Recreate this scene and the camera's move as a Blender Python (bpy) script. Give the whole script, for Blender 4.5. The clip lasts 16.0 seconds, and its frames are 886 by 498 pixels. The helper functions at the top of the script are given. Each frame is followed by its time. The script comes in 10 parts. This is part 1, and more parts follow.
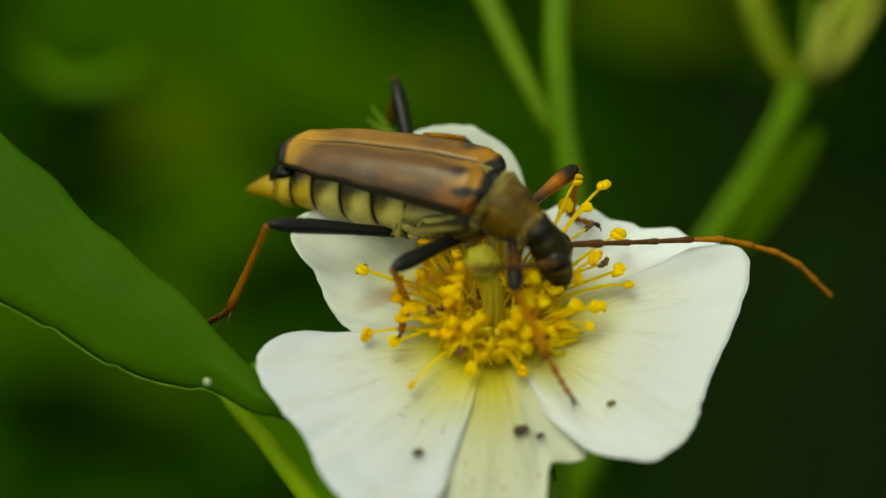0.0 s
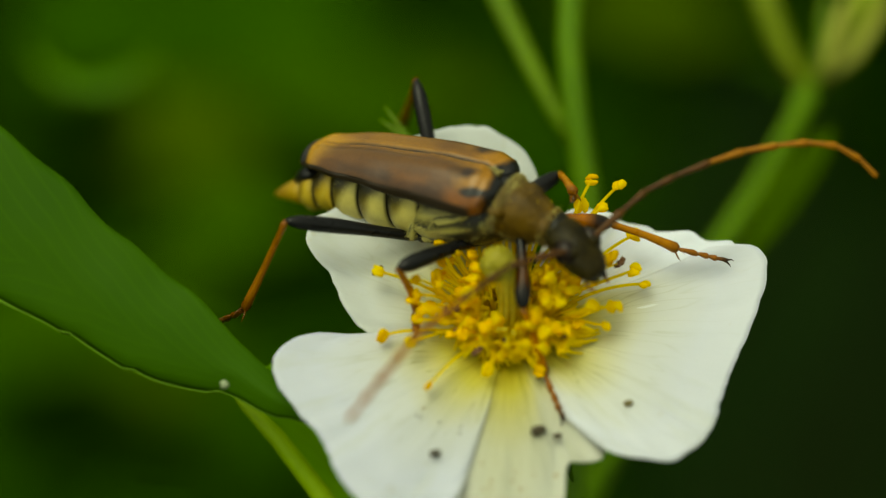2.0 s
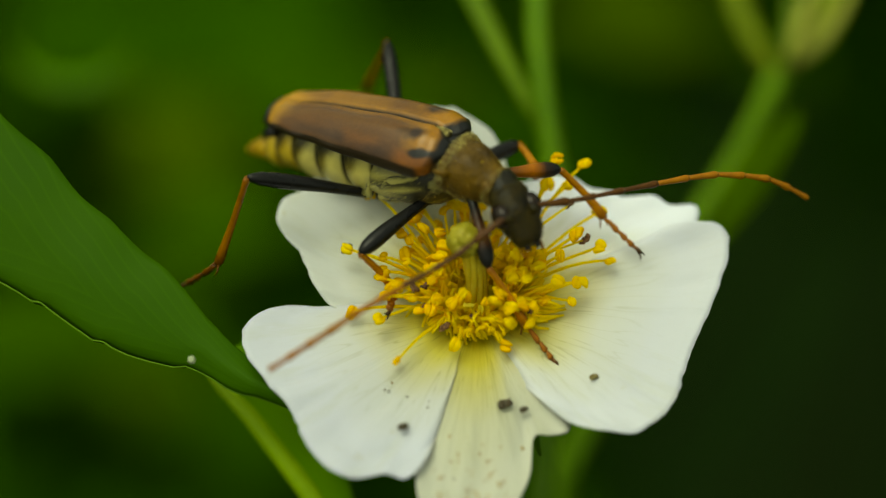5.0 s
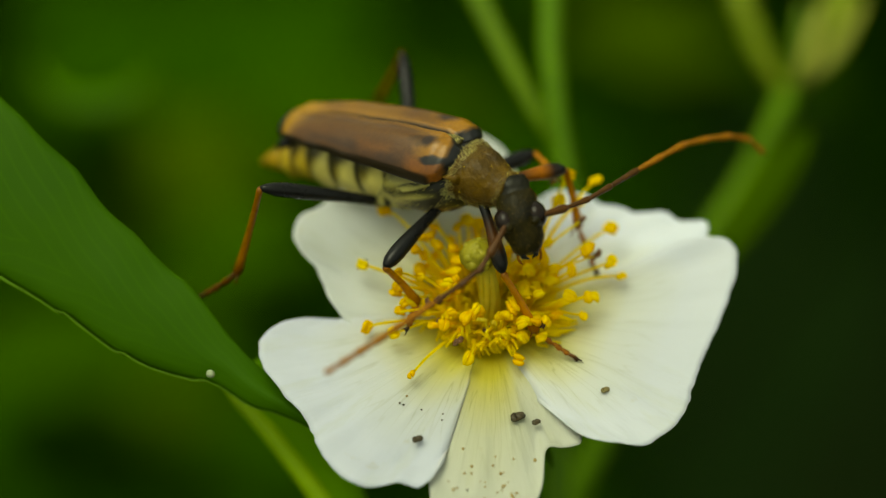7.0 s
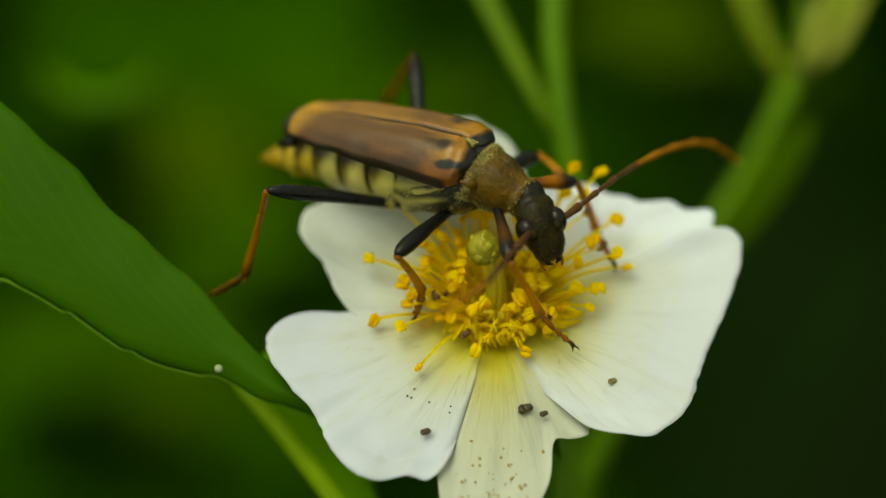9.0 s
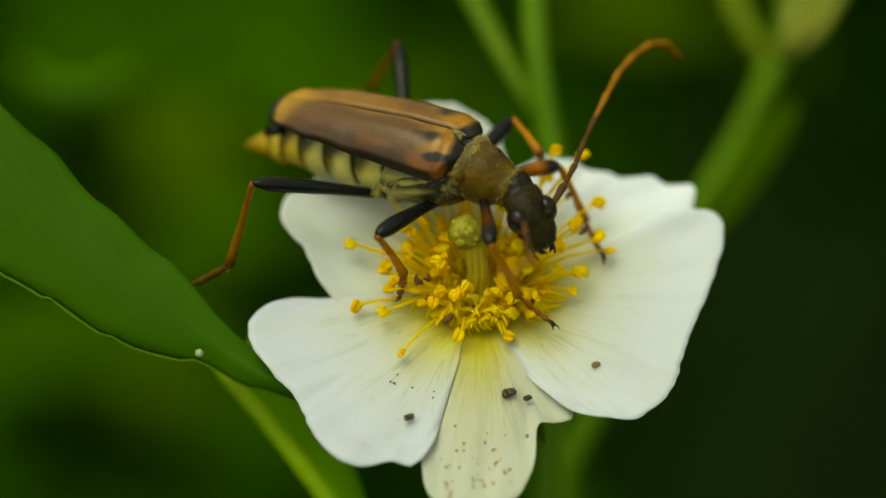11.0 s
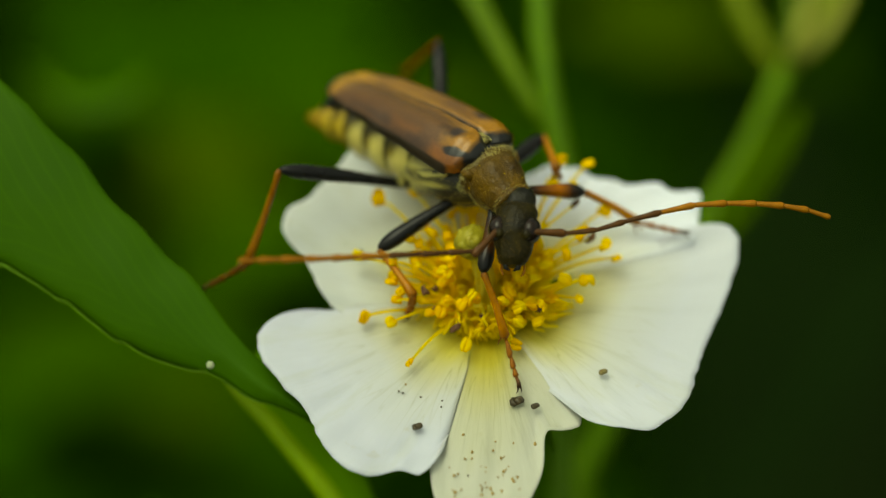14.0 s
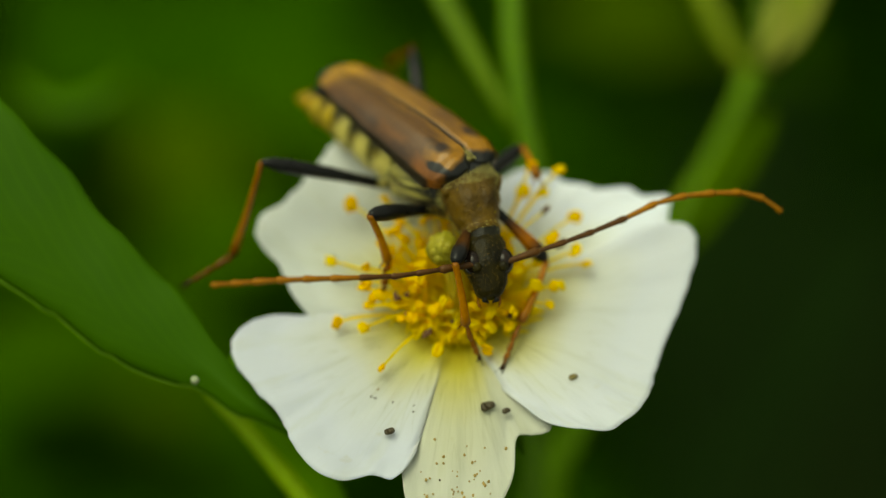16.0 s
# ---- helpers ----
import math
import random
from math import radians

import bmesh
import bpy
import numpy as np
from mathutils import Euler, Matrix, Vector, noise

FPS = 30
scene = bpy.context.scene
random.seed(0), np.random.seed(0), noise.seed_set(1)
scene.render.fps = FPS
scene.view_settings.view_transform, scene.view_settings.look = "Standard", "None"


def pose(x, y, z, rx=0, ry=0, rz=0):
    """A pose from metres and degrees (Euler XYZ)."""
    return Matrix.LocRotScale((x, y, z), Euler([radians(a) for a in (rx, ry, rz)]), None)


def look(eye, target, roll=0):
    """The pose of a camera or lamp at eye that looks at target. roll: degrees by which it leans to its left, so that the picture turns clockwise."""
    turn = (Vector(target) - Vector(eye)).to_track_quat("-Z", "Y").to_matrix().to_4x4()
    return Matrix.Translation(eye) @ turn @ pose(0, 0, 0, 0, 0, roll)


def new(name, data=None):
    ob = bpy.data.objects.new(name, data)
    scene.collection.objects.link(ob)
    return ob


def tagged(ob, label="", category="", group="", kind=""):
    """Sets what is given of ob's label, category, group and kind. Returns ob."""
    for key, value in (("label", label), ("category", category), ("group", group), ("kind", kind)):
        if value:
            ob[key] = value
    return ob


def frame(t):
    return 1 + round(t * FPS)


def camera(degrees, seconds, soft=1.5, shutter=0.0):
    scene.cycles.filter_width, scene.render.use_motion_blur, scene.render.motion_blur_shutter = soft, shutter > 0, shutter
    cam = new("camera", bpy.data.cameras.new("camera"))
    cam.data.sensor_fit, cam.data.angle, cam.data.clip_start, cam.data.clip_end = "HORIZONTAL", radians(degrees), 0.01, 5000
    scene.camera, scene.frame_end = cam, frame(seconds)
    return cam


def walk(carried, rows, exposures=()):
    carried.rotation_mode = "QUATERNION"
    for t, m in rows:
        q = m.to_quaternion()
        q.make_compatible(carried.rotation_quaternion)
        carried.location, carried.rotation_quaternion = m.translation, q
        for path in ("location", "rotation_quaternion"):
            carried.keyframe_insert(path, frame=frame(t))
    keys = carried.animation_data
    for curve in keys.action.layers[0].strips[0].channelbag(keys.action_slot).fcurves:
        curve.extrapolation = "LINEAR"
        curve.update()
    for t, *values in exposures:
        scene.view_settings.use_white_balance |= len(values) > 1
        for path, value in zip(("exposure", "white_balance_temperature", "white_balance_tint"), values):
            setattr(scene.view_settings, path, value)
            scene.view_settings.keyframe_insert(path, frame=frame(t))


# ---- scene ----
# Everything is laid out in millimetres (MM) and stored in metres.
MM = 0.001
cam = camera(20.0, 16.0, soft=1.35)
cam.data.dof.use_dof = True
cam.data.dof.focus_distance = 0.1075
cam.data.dof.aperture_fstop = 13.0
walk(cam, [
    (0, pose(-0.001207, -0.086297, 0.763703, 53.681, -0.985, 0.004)),
    (0.5, pose(-0.001621, -0.08655, 0.763617, 53.658, -0.861, -0.175)),
    (1, pose(-0.001613, -0.086498, 0.763287, 53.528, -0.979, -0.277)),
    (1.5, pose(-0.001929, -0.08646, 0.763334, 53.753, -0.703, -0.282)),
    (2, pose(-0.001769, -0.086403, 0.763285, 53.914, -0.687, -0.149)),
    (2.5, pose(-0.001322, -0.08672, 0.762986, 53.904, -0.984, -0.295)),
    (3, pose(-0.001355, -0.086706, 0.762927, 53.787, -0.905, -0.446)),
    (3.5, pose(-0.001302, -0.086827, 0.762772, 53.714, -0.936, -0.667)),
    (3.7, pose(-0.001262, -0.086939, 0.762748, 53.949, -0.727, -0.438)),
    (5.8, pose(-0.000085, -0.090123, 0.762428, 55.187, -0.083, -0.325)),
    (6, pose(-0.000188, -0.090285, 0.762709, 55.476, 0.086, -0.263)),
    (6.5, pose(0.000046, -0.090759, 0.76303, 55.347, -0.053, -0.196)),
    (7, pose(0, -0.090609, 0.763434, 55.007, -0.002, 0.007)),
    (7.5, pose(-0.000051, -0.091043, 0.763575, 55.116, -0.151, -0.351)),
    (8, pose(-0.000135, -0.090924, 0.763656, 54.998, -0.172, -0.417)),
    (8.2, pose(-0.000186, -0.090535, 0.763767, 54.615, 0.093, -0.324)),
    (10.3, pose(0.000224, -0.090845, 0.763408, 54.96, 0.706, -0.327)),
    (10.5, pose(0.000207, -0.090727, 0.763336, 54.73, 0.582, -0.598)),
    (11, pose(-0.000141, -0.090496, 0.76325, 54.531, 0.652, -0.876)),
    (11.5, pose(-0.000059, -0.090547, 0.763401, 54.645, 0.781, -0.696)),
    (12, pose(0.000069, -0.09038, 0.763601, 54.889, 1.064, -0.345)),
    (12.5, pose(0.000501, -0.090586, 0.763463, 54.864, 1.129, -0.571)),
    (13, pose(0.001196, -0.090704, 0.763169, 54.681, 1.351, -0.67)),
    (13.5, pose(0.001416, -0.090887, 0.76306, 54.618, 1.864, -0.584)),
    (14, pose(0.001455, -0.091241, 0.76333, 54.941, 1.857, -0.509)),
    (14.5, pose(0.0016, -0.091292, 0.764032, 54.807, 1.751, -0.457)),
    (15, pose(0.001652, -0.091161, 0.764698, 54.988, 1.616, -0.771)),
    (15.5, pose(0.001659, -0.09162, 0.764743, 54.852, 1.681, -0.751)),
    (16, pose(0.001736, -0.091604, 0.764745, 54.572, 1.592, -0.956)),
], exposures=[(0.0, 0.10, 8500, -19), (16.0, 0.10, 8500, -19)])

# ---- light: a bright overcast day, softly from above ----
SUN_UP, SUN_ROUND = 70.0, 240.0
world = bpy.data.worlds.new("overcast_sky")
scene.world = world
world.use_nodes = True
wn = world.node_tree
wn.nodes.clear()
sky = wn.nodes.new("ShaderNodeTexSky")
sky.sky_type = "NISHITA"
sky.sun_disc = False
sky.sun_elevation = radians(SUN_UP)
sky.sun_rotation = radians(SUN_ROUND)
sky.air_density, sky.dust_density = 1.2, 4.0
sky_bg = wn.nodes.new("ShaderNodeBackground")
sky_bg.inputs["Strength"].default_value = 0.136
sky_out = wn.nodes.new("ShaderNodeOutputWorld")
grey = wn.nodes.new("ShaderNodeHueSaturation")
grey.inputs["Saturation"].default_value = 0.3
wn.links.new(sky.outputs[0], grey.inputs["Color"])
wn.links.new(grey.outputs[0], sky_bg.inputs[0])
wn.links.new(sky_bg.outputs[0], sky_out.inputs[0])

sun_data = bpy.data.lights.new("sun", "SUN")
sun_data.energy = 1.15
sun_data.angle = radians(40)
sun_data.color = (1.0, 0.98, 0.94)
sun = new("sun", sun_data)
sun_dir = Vector((math.sin(radians(SUN_ROUND)) * math.cos(radians(SUN_UP)),
                  math.cos(radians(SUN_ROUND)) * math.cos(radians(SUN_UP)), math.sin(radians(SUN_UP))))
sun.matrix_world = look(sun_dir * 3, (0, 0, 0))


# ---- materials ----
def rgb(r, g, b):
    return (r, g, b, 1.0)


class Nodes:
    """A small wrapper to write node materials in a few lines."""

    def __init__(self, name):
        self.mat = bpy.data.materials.new(name)
        self.mat.use_nodes = True
        self.tree = self.mat.node_tree
        self.tree.nodes.clear()
        self.out = self.add("ShaderNodeOutputMaterial")

    def add(self, kind, **values):
        node = self.tree.nodes.new(kind)
        for key, value in values.items():
            node.inputs[key].default_value = value
        return node

    def link(self, a, b):
        self.tree.links.new(a, b)

    def noise(self, scale, detail=3.0, coords=None, rough=0.55):
        n = self.add("ShaderNodeTexNoise", Scale=scale, Detail=detail, Roughness=rough)
        if coords is None:
            coords = self.add("ShaderNodeTexCoord").outputs["Object"]
        self.link(coords, n.inputs["Vector"])
        return n.outputs["Fac"]

    def ramp(self, fac, stops):
        r = self.add("ShaderNodeValToRGB")
        els = r.color_ramp.elements
        while len(els) < len(stops):
            els.new(0.5)
        for e, (pos, col) in zip(els, stops):
            e.position, e.color = pos, col
        self.link(fac, r.inputs["Fac"])
        return r.outputs["Color"]

    def mix(self, a, b, fac, blend="MIX"):
        m = self.tree.nodes.new("ShaderNodeMix")
        m.data_type, m.blend_type = "RGBA", blend
        for value, sock in ((fac, m.inputs["Factor"]), (a, m.inputs[6]), (b, m.inputs[7])):
            if hasattr(value, "is_linked"):
                self.link(value, sock)
            else:
                sock.default_value = value
        return m.outputs[2]

    def bump(self, height, strength, distance):
        b = self.add("ShaderNodeBump", Strength=strength, Distance=distance)
        self.link(height, b.inputs["Height"])
        return b.outputs["Normal"]

    def surface(self, colour, rough=0.5, normal=None, spec=0.5, **more):
        p = self.add("ShaderNodeBsdfPrincipled", Roughness=rough, **more)
        p.inputs["Specular IOR Level"].default_value = spec
        if hasattr(colour, "is_linked"):
            self.link(colour, p.inputs["Base Color"])
        else:
            p.inputs["Base Color"].default_value = colour
        if normal is not None:
            self.link(normal, p.inputs["Normal"])
        return p

    def done(self, shader, colour=None, sheer=0.0, normal=None):
        """Ends the material; sheer is the share of light that passes a thin blade."""
        if sheer > 0:
            t = self.add("ShaderNodeBsdfTranslucent")
            self.link(colour, t.inputs["Color"])
            if normal is not None:
                self.link(normal, t.inputs["Normal"])
            m = self.add("ShaderNodeMixShader", Fac=sheer)
            self.link(shader.outputs[0], m.inputs[1])
            self.link(t.outputs[0], m.inputs[2])
            shader = m
        self.link(shader.outputs[0], self.out.inputs["Surface"])
        return self.mat


def speckled(name, light, dark, scale, rough=0.5, bump=0.2, depth=0.00003, spec=0.5, sheer=0.0, fine=6.0):
    """A two-tone surface with coarse blotches, fine grain and relief."""
    n = Nodes(name)
    coarse, grain = n.noise(scale, 3), n.noise(scale * fine, 4)
    col = n.mix(n.ramp(coarse, [(0.3, dark), (0.7, light)]), dark, n.ramp(grain, [(0.45, rgb(0, 0, 0)), (0.75, rgb(.5, .5, .5))]))
    nor = n.bump(grain, bump, depth)
    return n.done(n.surface(col, rough, nor, spec), col, sheer, nor)


def petal_material():
    n = Nodes("petal_white")
    uv = n.add("ShaderNodeUVMap").outputs["UV"]
    sep = n.add("ShaderNodeSeparateXYZ")
    n.link(uv, sep.inputs[0])
    stretch = n.add("ShaderNodeMapping")
    stretch.inputs["Scale"].default_value = (9.0, 1.6, 1.0)
    n.link(uv, stretch.inputs["Vector"])
    veins = n.noise(1.0, 4, stretch.outputs[0], 0.6)
    folds = n.noise(260.0, 3)
    base = n.ramp(sep.outputs["Y"], [(0.10, rgb(.86, .72, .03)), (0.24, rgb(.84, .77, .13)), (0.38, rgb(.81, .79, .44)), (0.54, rgb(.83, .85, .80)), (0.80, rgb(.84, .872, .96))])
    vein = n.ramp(veins, [(0.34, rgb(.92, .92, .82)), (0.46, rgb(1, 1, 1))])
    col = n.mix(base, vein, 0.55, "MULTIPLY")
    thin = n.add("ShaderNodeMapping")
    thin.inputs["Scale"].default_value = (17.0, 1.5, 1.0)
    n.link(uv, thin.inputs["Vector"])
    fork = n.add("ShaderNodeMath")
    fork.operation = "SUBTRACT"
    fork.inputs[1].default_value = 0.5
    n.link(n.noise(1.0, 1.5, thin.outputs[0], 0.5), fork.inputs[0])
    ridge = n.add("ShaderNodeMath")
    ridge.operation = "ABSOLUTE"
    n.link(fork.outputs[0], ridge.inputs[0])
    lines = n.ramp(ridge.outputs[0], [(0.003, rgb(.55, .54, .30)), (0.018, rgb(1, 1, 1))])
    near = n.ramp(sep.outputs["Y"], [(0.15, rgb(.5, .5, .5)), (0.45, rgb(.35, .35, .35)), (0.75, rgb(.04, .04, .04))])
    col = n.mix(col, lines, near, "MULTIPLY")
    share = n.add("ShaderNodeMath")
    share.operation = "DIVIDE"
    share.inputs[1].default_value = 5.0
    n.link(sep.outputs["X"], share.inputs[0])
    # per-petal tone: light each petal catches, put into colour; front one also creamier
    petal_light = n.ramp(share.outputs[0], [(0, rgb(.76, .76, .79)), (0.195, rgb(.76, .76, .79)), (0.205, rgb(.71, .69, .53)), (0.395, rgb(.71, .69, .53)), (0.405, rgb(0.83, 0.825, 0.82)), (0.595, rgb(0.83, 0.825, 0.82)), (0.605, rgb(1, 1, 1)), (0.795, rgb(1, 1, 1)), (0.805, rgb(.77, .77, .69))])
    col = n.mix(col, petal_light, 1.0, "MULTIPLY")
    stain = n.ramp(n.noise(900.0, 5), [(0.66, rgb(1, 1, 1)), (0.80, rgb(.85, .78, .55))])
    col = n.mix(col, stain, 0.6, "MULTIPLY")
    add = n.add("ShaderNodeMath")
    add.operation = "ADD"
    n.link(veins, add.inputs[0])
    n.link(folds, add.inputs[1])
    nor = n.bump(add.outputs[0], 0.5, 0.00016)
    return n.done(n.surface(col, 0.5, nor, 0.25), col, 0.30, nor)


def leaf_material(name, light, dark, sheer=0.25, rough=0.45, spec=0.4):
    n = Nodes(name)
    uv = n.add("ShaderNodeUVMap").outputs["UV"]
    sep = n.add("ShaderNodeSeparateXYZ")
    n.link(uv, sep.inputs[0])
    wave = n.add("ShaderNodeTexWave", Scale=2.6, Distortion=1.5, Detail=2.0)
    side = n.add("ShaderNodeMath")
    side.operation = "ABSOLUTE"
    n.link(sep.outputs["X"], side.inputs[0])
    slant = n.add("ShaderNodeMath")
    slant.operation = "SUBTRACT"
    n.link(sep.outputs["Y"], slant.inputs[0])
    n.link(side.outputs[0], slant.inputs[1])
    comb = n.add("ShaderNodeCombineXYZ")
    n.link(slant.outputs[0], comb.inputs[0])
    n.link(comb.outputs[0], wave.inputs["Vector"])
    cells = n.noise(900.0, 3)
    blotch = n.noise(120.0, 3)
    col = n.mix(n.ramp(blotch, [(0.3, dark), (0.7, light)]), light, n.ramp(wave.outputs["Fac"], [(0.85, rgb(0, 0, 0)), (1.0, rgb(.5, .5, .5))]))
    nor = n.bump(n.mix(cells, wave.outputs["Fac"], 0.12), 0.25, 0.0001)
    return n.done(n.surface(col, rough, nor, spec), col, sheer, nor)


def tinted(name, rough, bump, scale, spec=0.5, blotch=0.7, coat=0.0):
    """Takes the markings of a body part from its colour attribute and adds grain."""
    n = Nodes(name)
    a = n.tree.nodes.new("ShaderNodeVertexColor")
    a.layer_name = "markings"
    grain, cloud = n.noise(scale, 4), n.noise(scale * 0.12, 3)
    col = n.mix(a.outputs["Color"], n.ramp(cloud, [(0.3, rgb(.62, .55, .5)), (0.7, rgb(1, 1, 1))]), blotch, "MULTIPLY")
    col = n.mix(col, n.ramp(grain, [(0.35, rgb(.6, .55, .5)), (0.6, rgb(1, 1, 1))]), blotch * 0.7, "MULTIPLY")
    nor = n.bump(grain, bump, 0.00004)
    worn = n.add("ShaderNodeMapRange")
    worn.inputs["To Min"].default_value, worn.inputs["To Max"].default_value = rough * 0.8, rough * 1.35
    n.link(cloud, worn.inputs["Value"])
    p = n.surface(col, rough, nor, spec)
    n.link(worn.outputs[0], p.inputs["Roughness"])
    p.inputs["Coat Weight"].default_value, p.inputs["Coat Roughness"].default_value = coat, 0.28
    return n.done(p)


PETAL = petal_material()
POLLEN = speckled("anther_yellow", rgb(1.0, .84, .02), rgb(.96, .70, .012), 1500, 0.8, 0.9, 0.00006, spec=0.05, sheer=0.6)
POLLEN_AMBER = speckled("anther_amber", rgb(.96, .68, .012), rgb(.86, .52, .008), 1500, 0.8, 0.9, 0.00006, spec=0.05, sheer=0.4)
POLLEN_PALE = speckled("anther_pale", rgb(.98, .84, .04), rgb(.95, .74, .02), 1800, 0.75, 0.4, spec=0.1, sheer=0.6)
OLD_ANTHER = speckled("anther_brown", rgb(.16, .07, .02), rgb(.06, .025, .01), 1800, 0.7, 0.4)
FILAMENT = speckled("filament_yellow", rgb(.98, .86, .05), rgb(.96, .78, .02), 900, 0.5, 0.1, spec=0.2, sheer=0.8)
FILAMENT_PALE = speckled("filament_pale", rgb(.98, .87, .07), rgb(.95, .79, .03), 900, 0.5, 0.1, spec=0.2, sheer=0.7)
STYLE = speckled("style_green", rgb(.86, .75, .09), rgb(.74, .60, .04), 1200, 0.5, 0.4, spec=0.2, sheer=0.4)
STIGMA = speckled("stigma_pale", rgb(.66, .58, .07), rgb(.44, .39, .03), 1300, 0.35, 0.5, spec=0.4, sheer=0.5)
DISC = speckled("disc_yellow", rgb(.95, .84, .07), rgb(.90, .72, .03), 900, 0.6, 0.3, spec=0.2, sheer=0.3)
STEM = speckled("stem_green", rgb(.10, .20, .004), rgb(.066, .150, .003), 260, 0.5, 0.3, spec=0.2)
STEM_PALE = speckled("stem_pale", rgb(.125, .215, .008), rgb(.085, .155, .005), 260, 0.5, 0.3, spec=0.2)
BUD = speckled("bud_pale", rgb(.21, .25, .012), rgb(.13, .19, .006), 200, 0.55, 0.3, spec=0.2)
BUD_WHITE = speckled("bud_whitish", rgb(.34, .34, .06), rgb(.24, .27, .03), 200, 0.55, 0.3, spec=0.2)
STEM_BUD = speckled("stem_bud", rgb(.108, .215, .002), rgb(.075, .160, .001), 260, 0.5, 0.3, spec=0.15)
LEAF = leaf_material("leaf_green", rgb(.054, .142, .0025), rgb(.036, .106, .0015), 0.25, 0.5, 0.10)
# brightened leaf green: light through the hind blade is put into its colour
LEAF_HIND_LIT = leaf_material("leaf_hind_lit", rgb(.20, .42, .008), rgb(.15, .34, .006), 0.55, 0.5, 0.1)
LEAF_RIB = speckled("rib_green", rgb(.26, .40, .010), rgb(.18, .31, .006), 300, 0.5, 0.3, spec=0.2)
LEAF_EDGE = speckled("leaf_rim", rgb(.110, .215, .014), rgb(.070, .165, .007), 300, 0.55, 0.3, spec=0.1)
# LEAF_FAR, LEAF_LIT, LEAF_MID: one leaf with shade or light put into its colour
LEAF_FAR = leaf_material("leaf_shade", rgb(.042, .120, .001), rgb(.028, .088, .0005), 0.22, 0.8, 0.0)
LEAF_LIT = leaf_material("leaf_lit_yellowish", rgb(.062, .108, .003), rgb(.046, .086, .001), 0.3, 0.8, 0.0)
LEAF_PALE = leaf_material("leaf_pale", rgb(.100, .190, .004), rgb(.075, .150, .002), 0.3, 0.7, 0.0)
CANE = speckled("cane_bark", rgb(.045, .055, .012), rgb(.022, .030, .006), 220, 0.8, 0.6, 0.0004, spec=0.15)
LEAF_MID = leaf_material("leaf_mid", rgb(.046, .112, .001), rgb(.034, .088, .0005), 0.25, 0.8, 0.0)
# near-black: the shade under the bush is put into the soil's colour
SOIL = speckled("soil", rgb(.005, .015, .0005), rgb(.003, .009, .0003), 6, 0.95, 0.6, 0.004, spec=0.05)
ELYTRA = tinted("wing_case", 0.36, 0.28, 6500, 0.42, blotch=0.5, coat=0.10)
CUTICLE = speckled("black_cuticle", rgb(.010, .009, .008), rgb(.005, .005, .005), 1500, 0.28, 0.3, spec=0.25)
TAN = speckled("orange_cuticle", rgb(.36, .140, .004), rgb(.22, .080, .003), 900, 0.5, 0.6, spec=0.2)
TAN_DARK = speckled("brown_cuticle", rgb(.10, .037, .004), rgb(.045, .017, .003), 900, 0.45, 0.6, spec=0.22)
# green of the crescent that imitates a bokeh rim
BOKEH_RIM = speckled("bokeh_rim", rgb(.075, .17, .003), rgb(.05, .13, .002), 260, 0.6, 0.2, spec=0.1)
LIMB = tinted("leg_cuticle", 0.26, 0.4, 4200, 0.20, blotch=0.5)
FUZZ = speckled("thorax_brown", rgb(.135, .073, .003), rgb(.038, .020, .001), 900, 0.36, 1.0, 0.00011, 0.25, fine=5.0)
HEADSKIN = speckled("head_brown", rgb(.026, .019, .002), rgb(.004, .0035, .001), 1100, 0.30, 0.8, 0.00007, 0.13)
BELLY = tinted("belly_down", 0.40, 0.6, 1700, 0.45, blotch=0.45)
NECKSKIN = speckled("neck_black", rgb(.018, .016, .006), rgb(.004, .0035, .002), 1500, 0.30, 0.8, 0.00005, 0.22)
EYE = speckled("eye_black", rgb(.018, .011, .007), rgb(.009, .005, .004), 3000, 0.20, 0.4, 0.00001, 0.22)
HAIR = speckled("pale_hair", rgb(.58, .52, .18), rgb(.44, .38, .10), 900, 0.6, 0.1)
HAIR_DULL = speckled("olive_hair", rgb(.42, .37, .13), rgb(.24, .19, .05), 900, 0.6, 0.1)
HAIR_SILVER = speckled("silver_hair", rgb(.62, .57, .21), rgb(.46, .41, .11), 900, 0.45, 0.1)
EGG = speckled("egg_white", rgb(.48, .54, .34), rgb(.34, .40, .22), 900, 0.5, 0.2, sheer=0.3)
HAIR_GOLD = speckled("golden_hair", rgb(.21, .125, .008), rgb(.13, .07, .004), 900, 0.5, 0.1)
HUSK_PALE = speckled("husk_pale", rgb(.42, .36, .14), rgb(.16, .12, .04), 1500, 0.6, 0.5, sheer=0.3)
CRUMB = speckled("crumb_amber", rgb(.48, .34, .09), rgb(.24, .15, .03), 1500, 0.6, 0.4)
DEBRIS = speckled("debris_brown", rgb(.085, .058, .016), rgb(.022, .015, .006), 1500, 0.5, 0.5)

# ---- the picture's own axes: u to the right, v up, w towards the camera, in MM about a point 700 MM above the ground ----
TILT = radians(35)
AX_U = Vector((1, 0, 0))
AX_V = Vector((0, math.sin(TILT), math.cos(TILT)))
AX_W = Vector((0, -math.cos(TILT), math.sin(TILT)))
CENTRE = Vector((0, 0, 700.0))


def spot(u, v, w):
    return CENTRE + AX_U * u + AX_V * v + AX_W * w


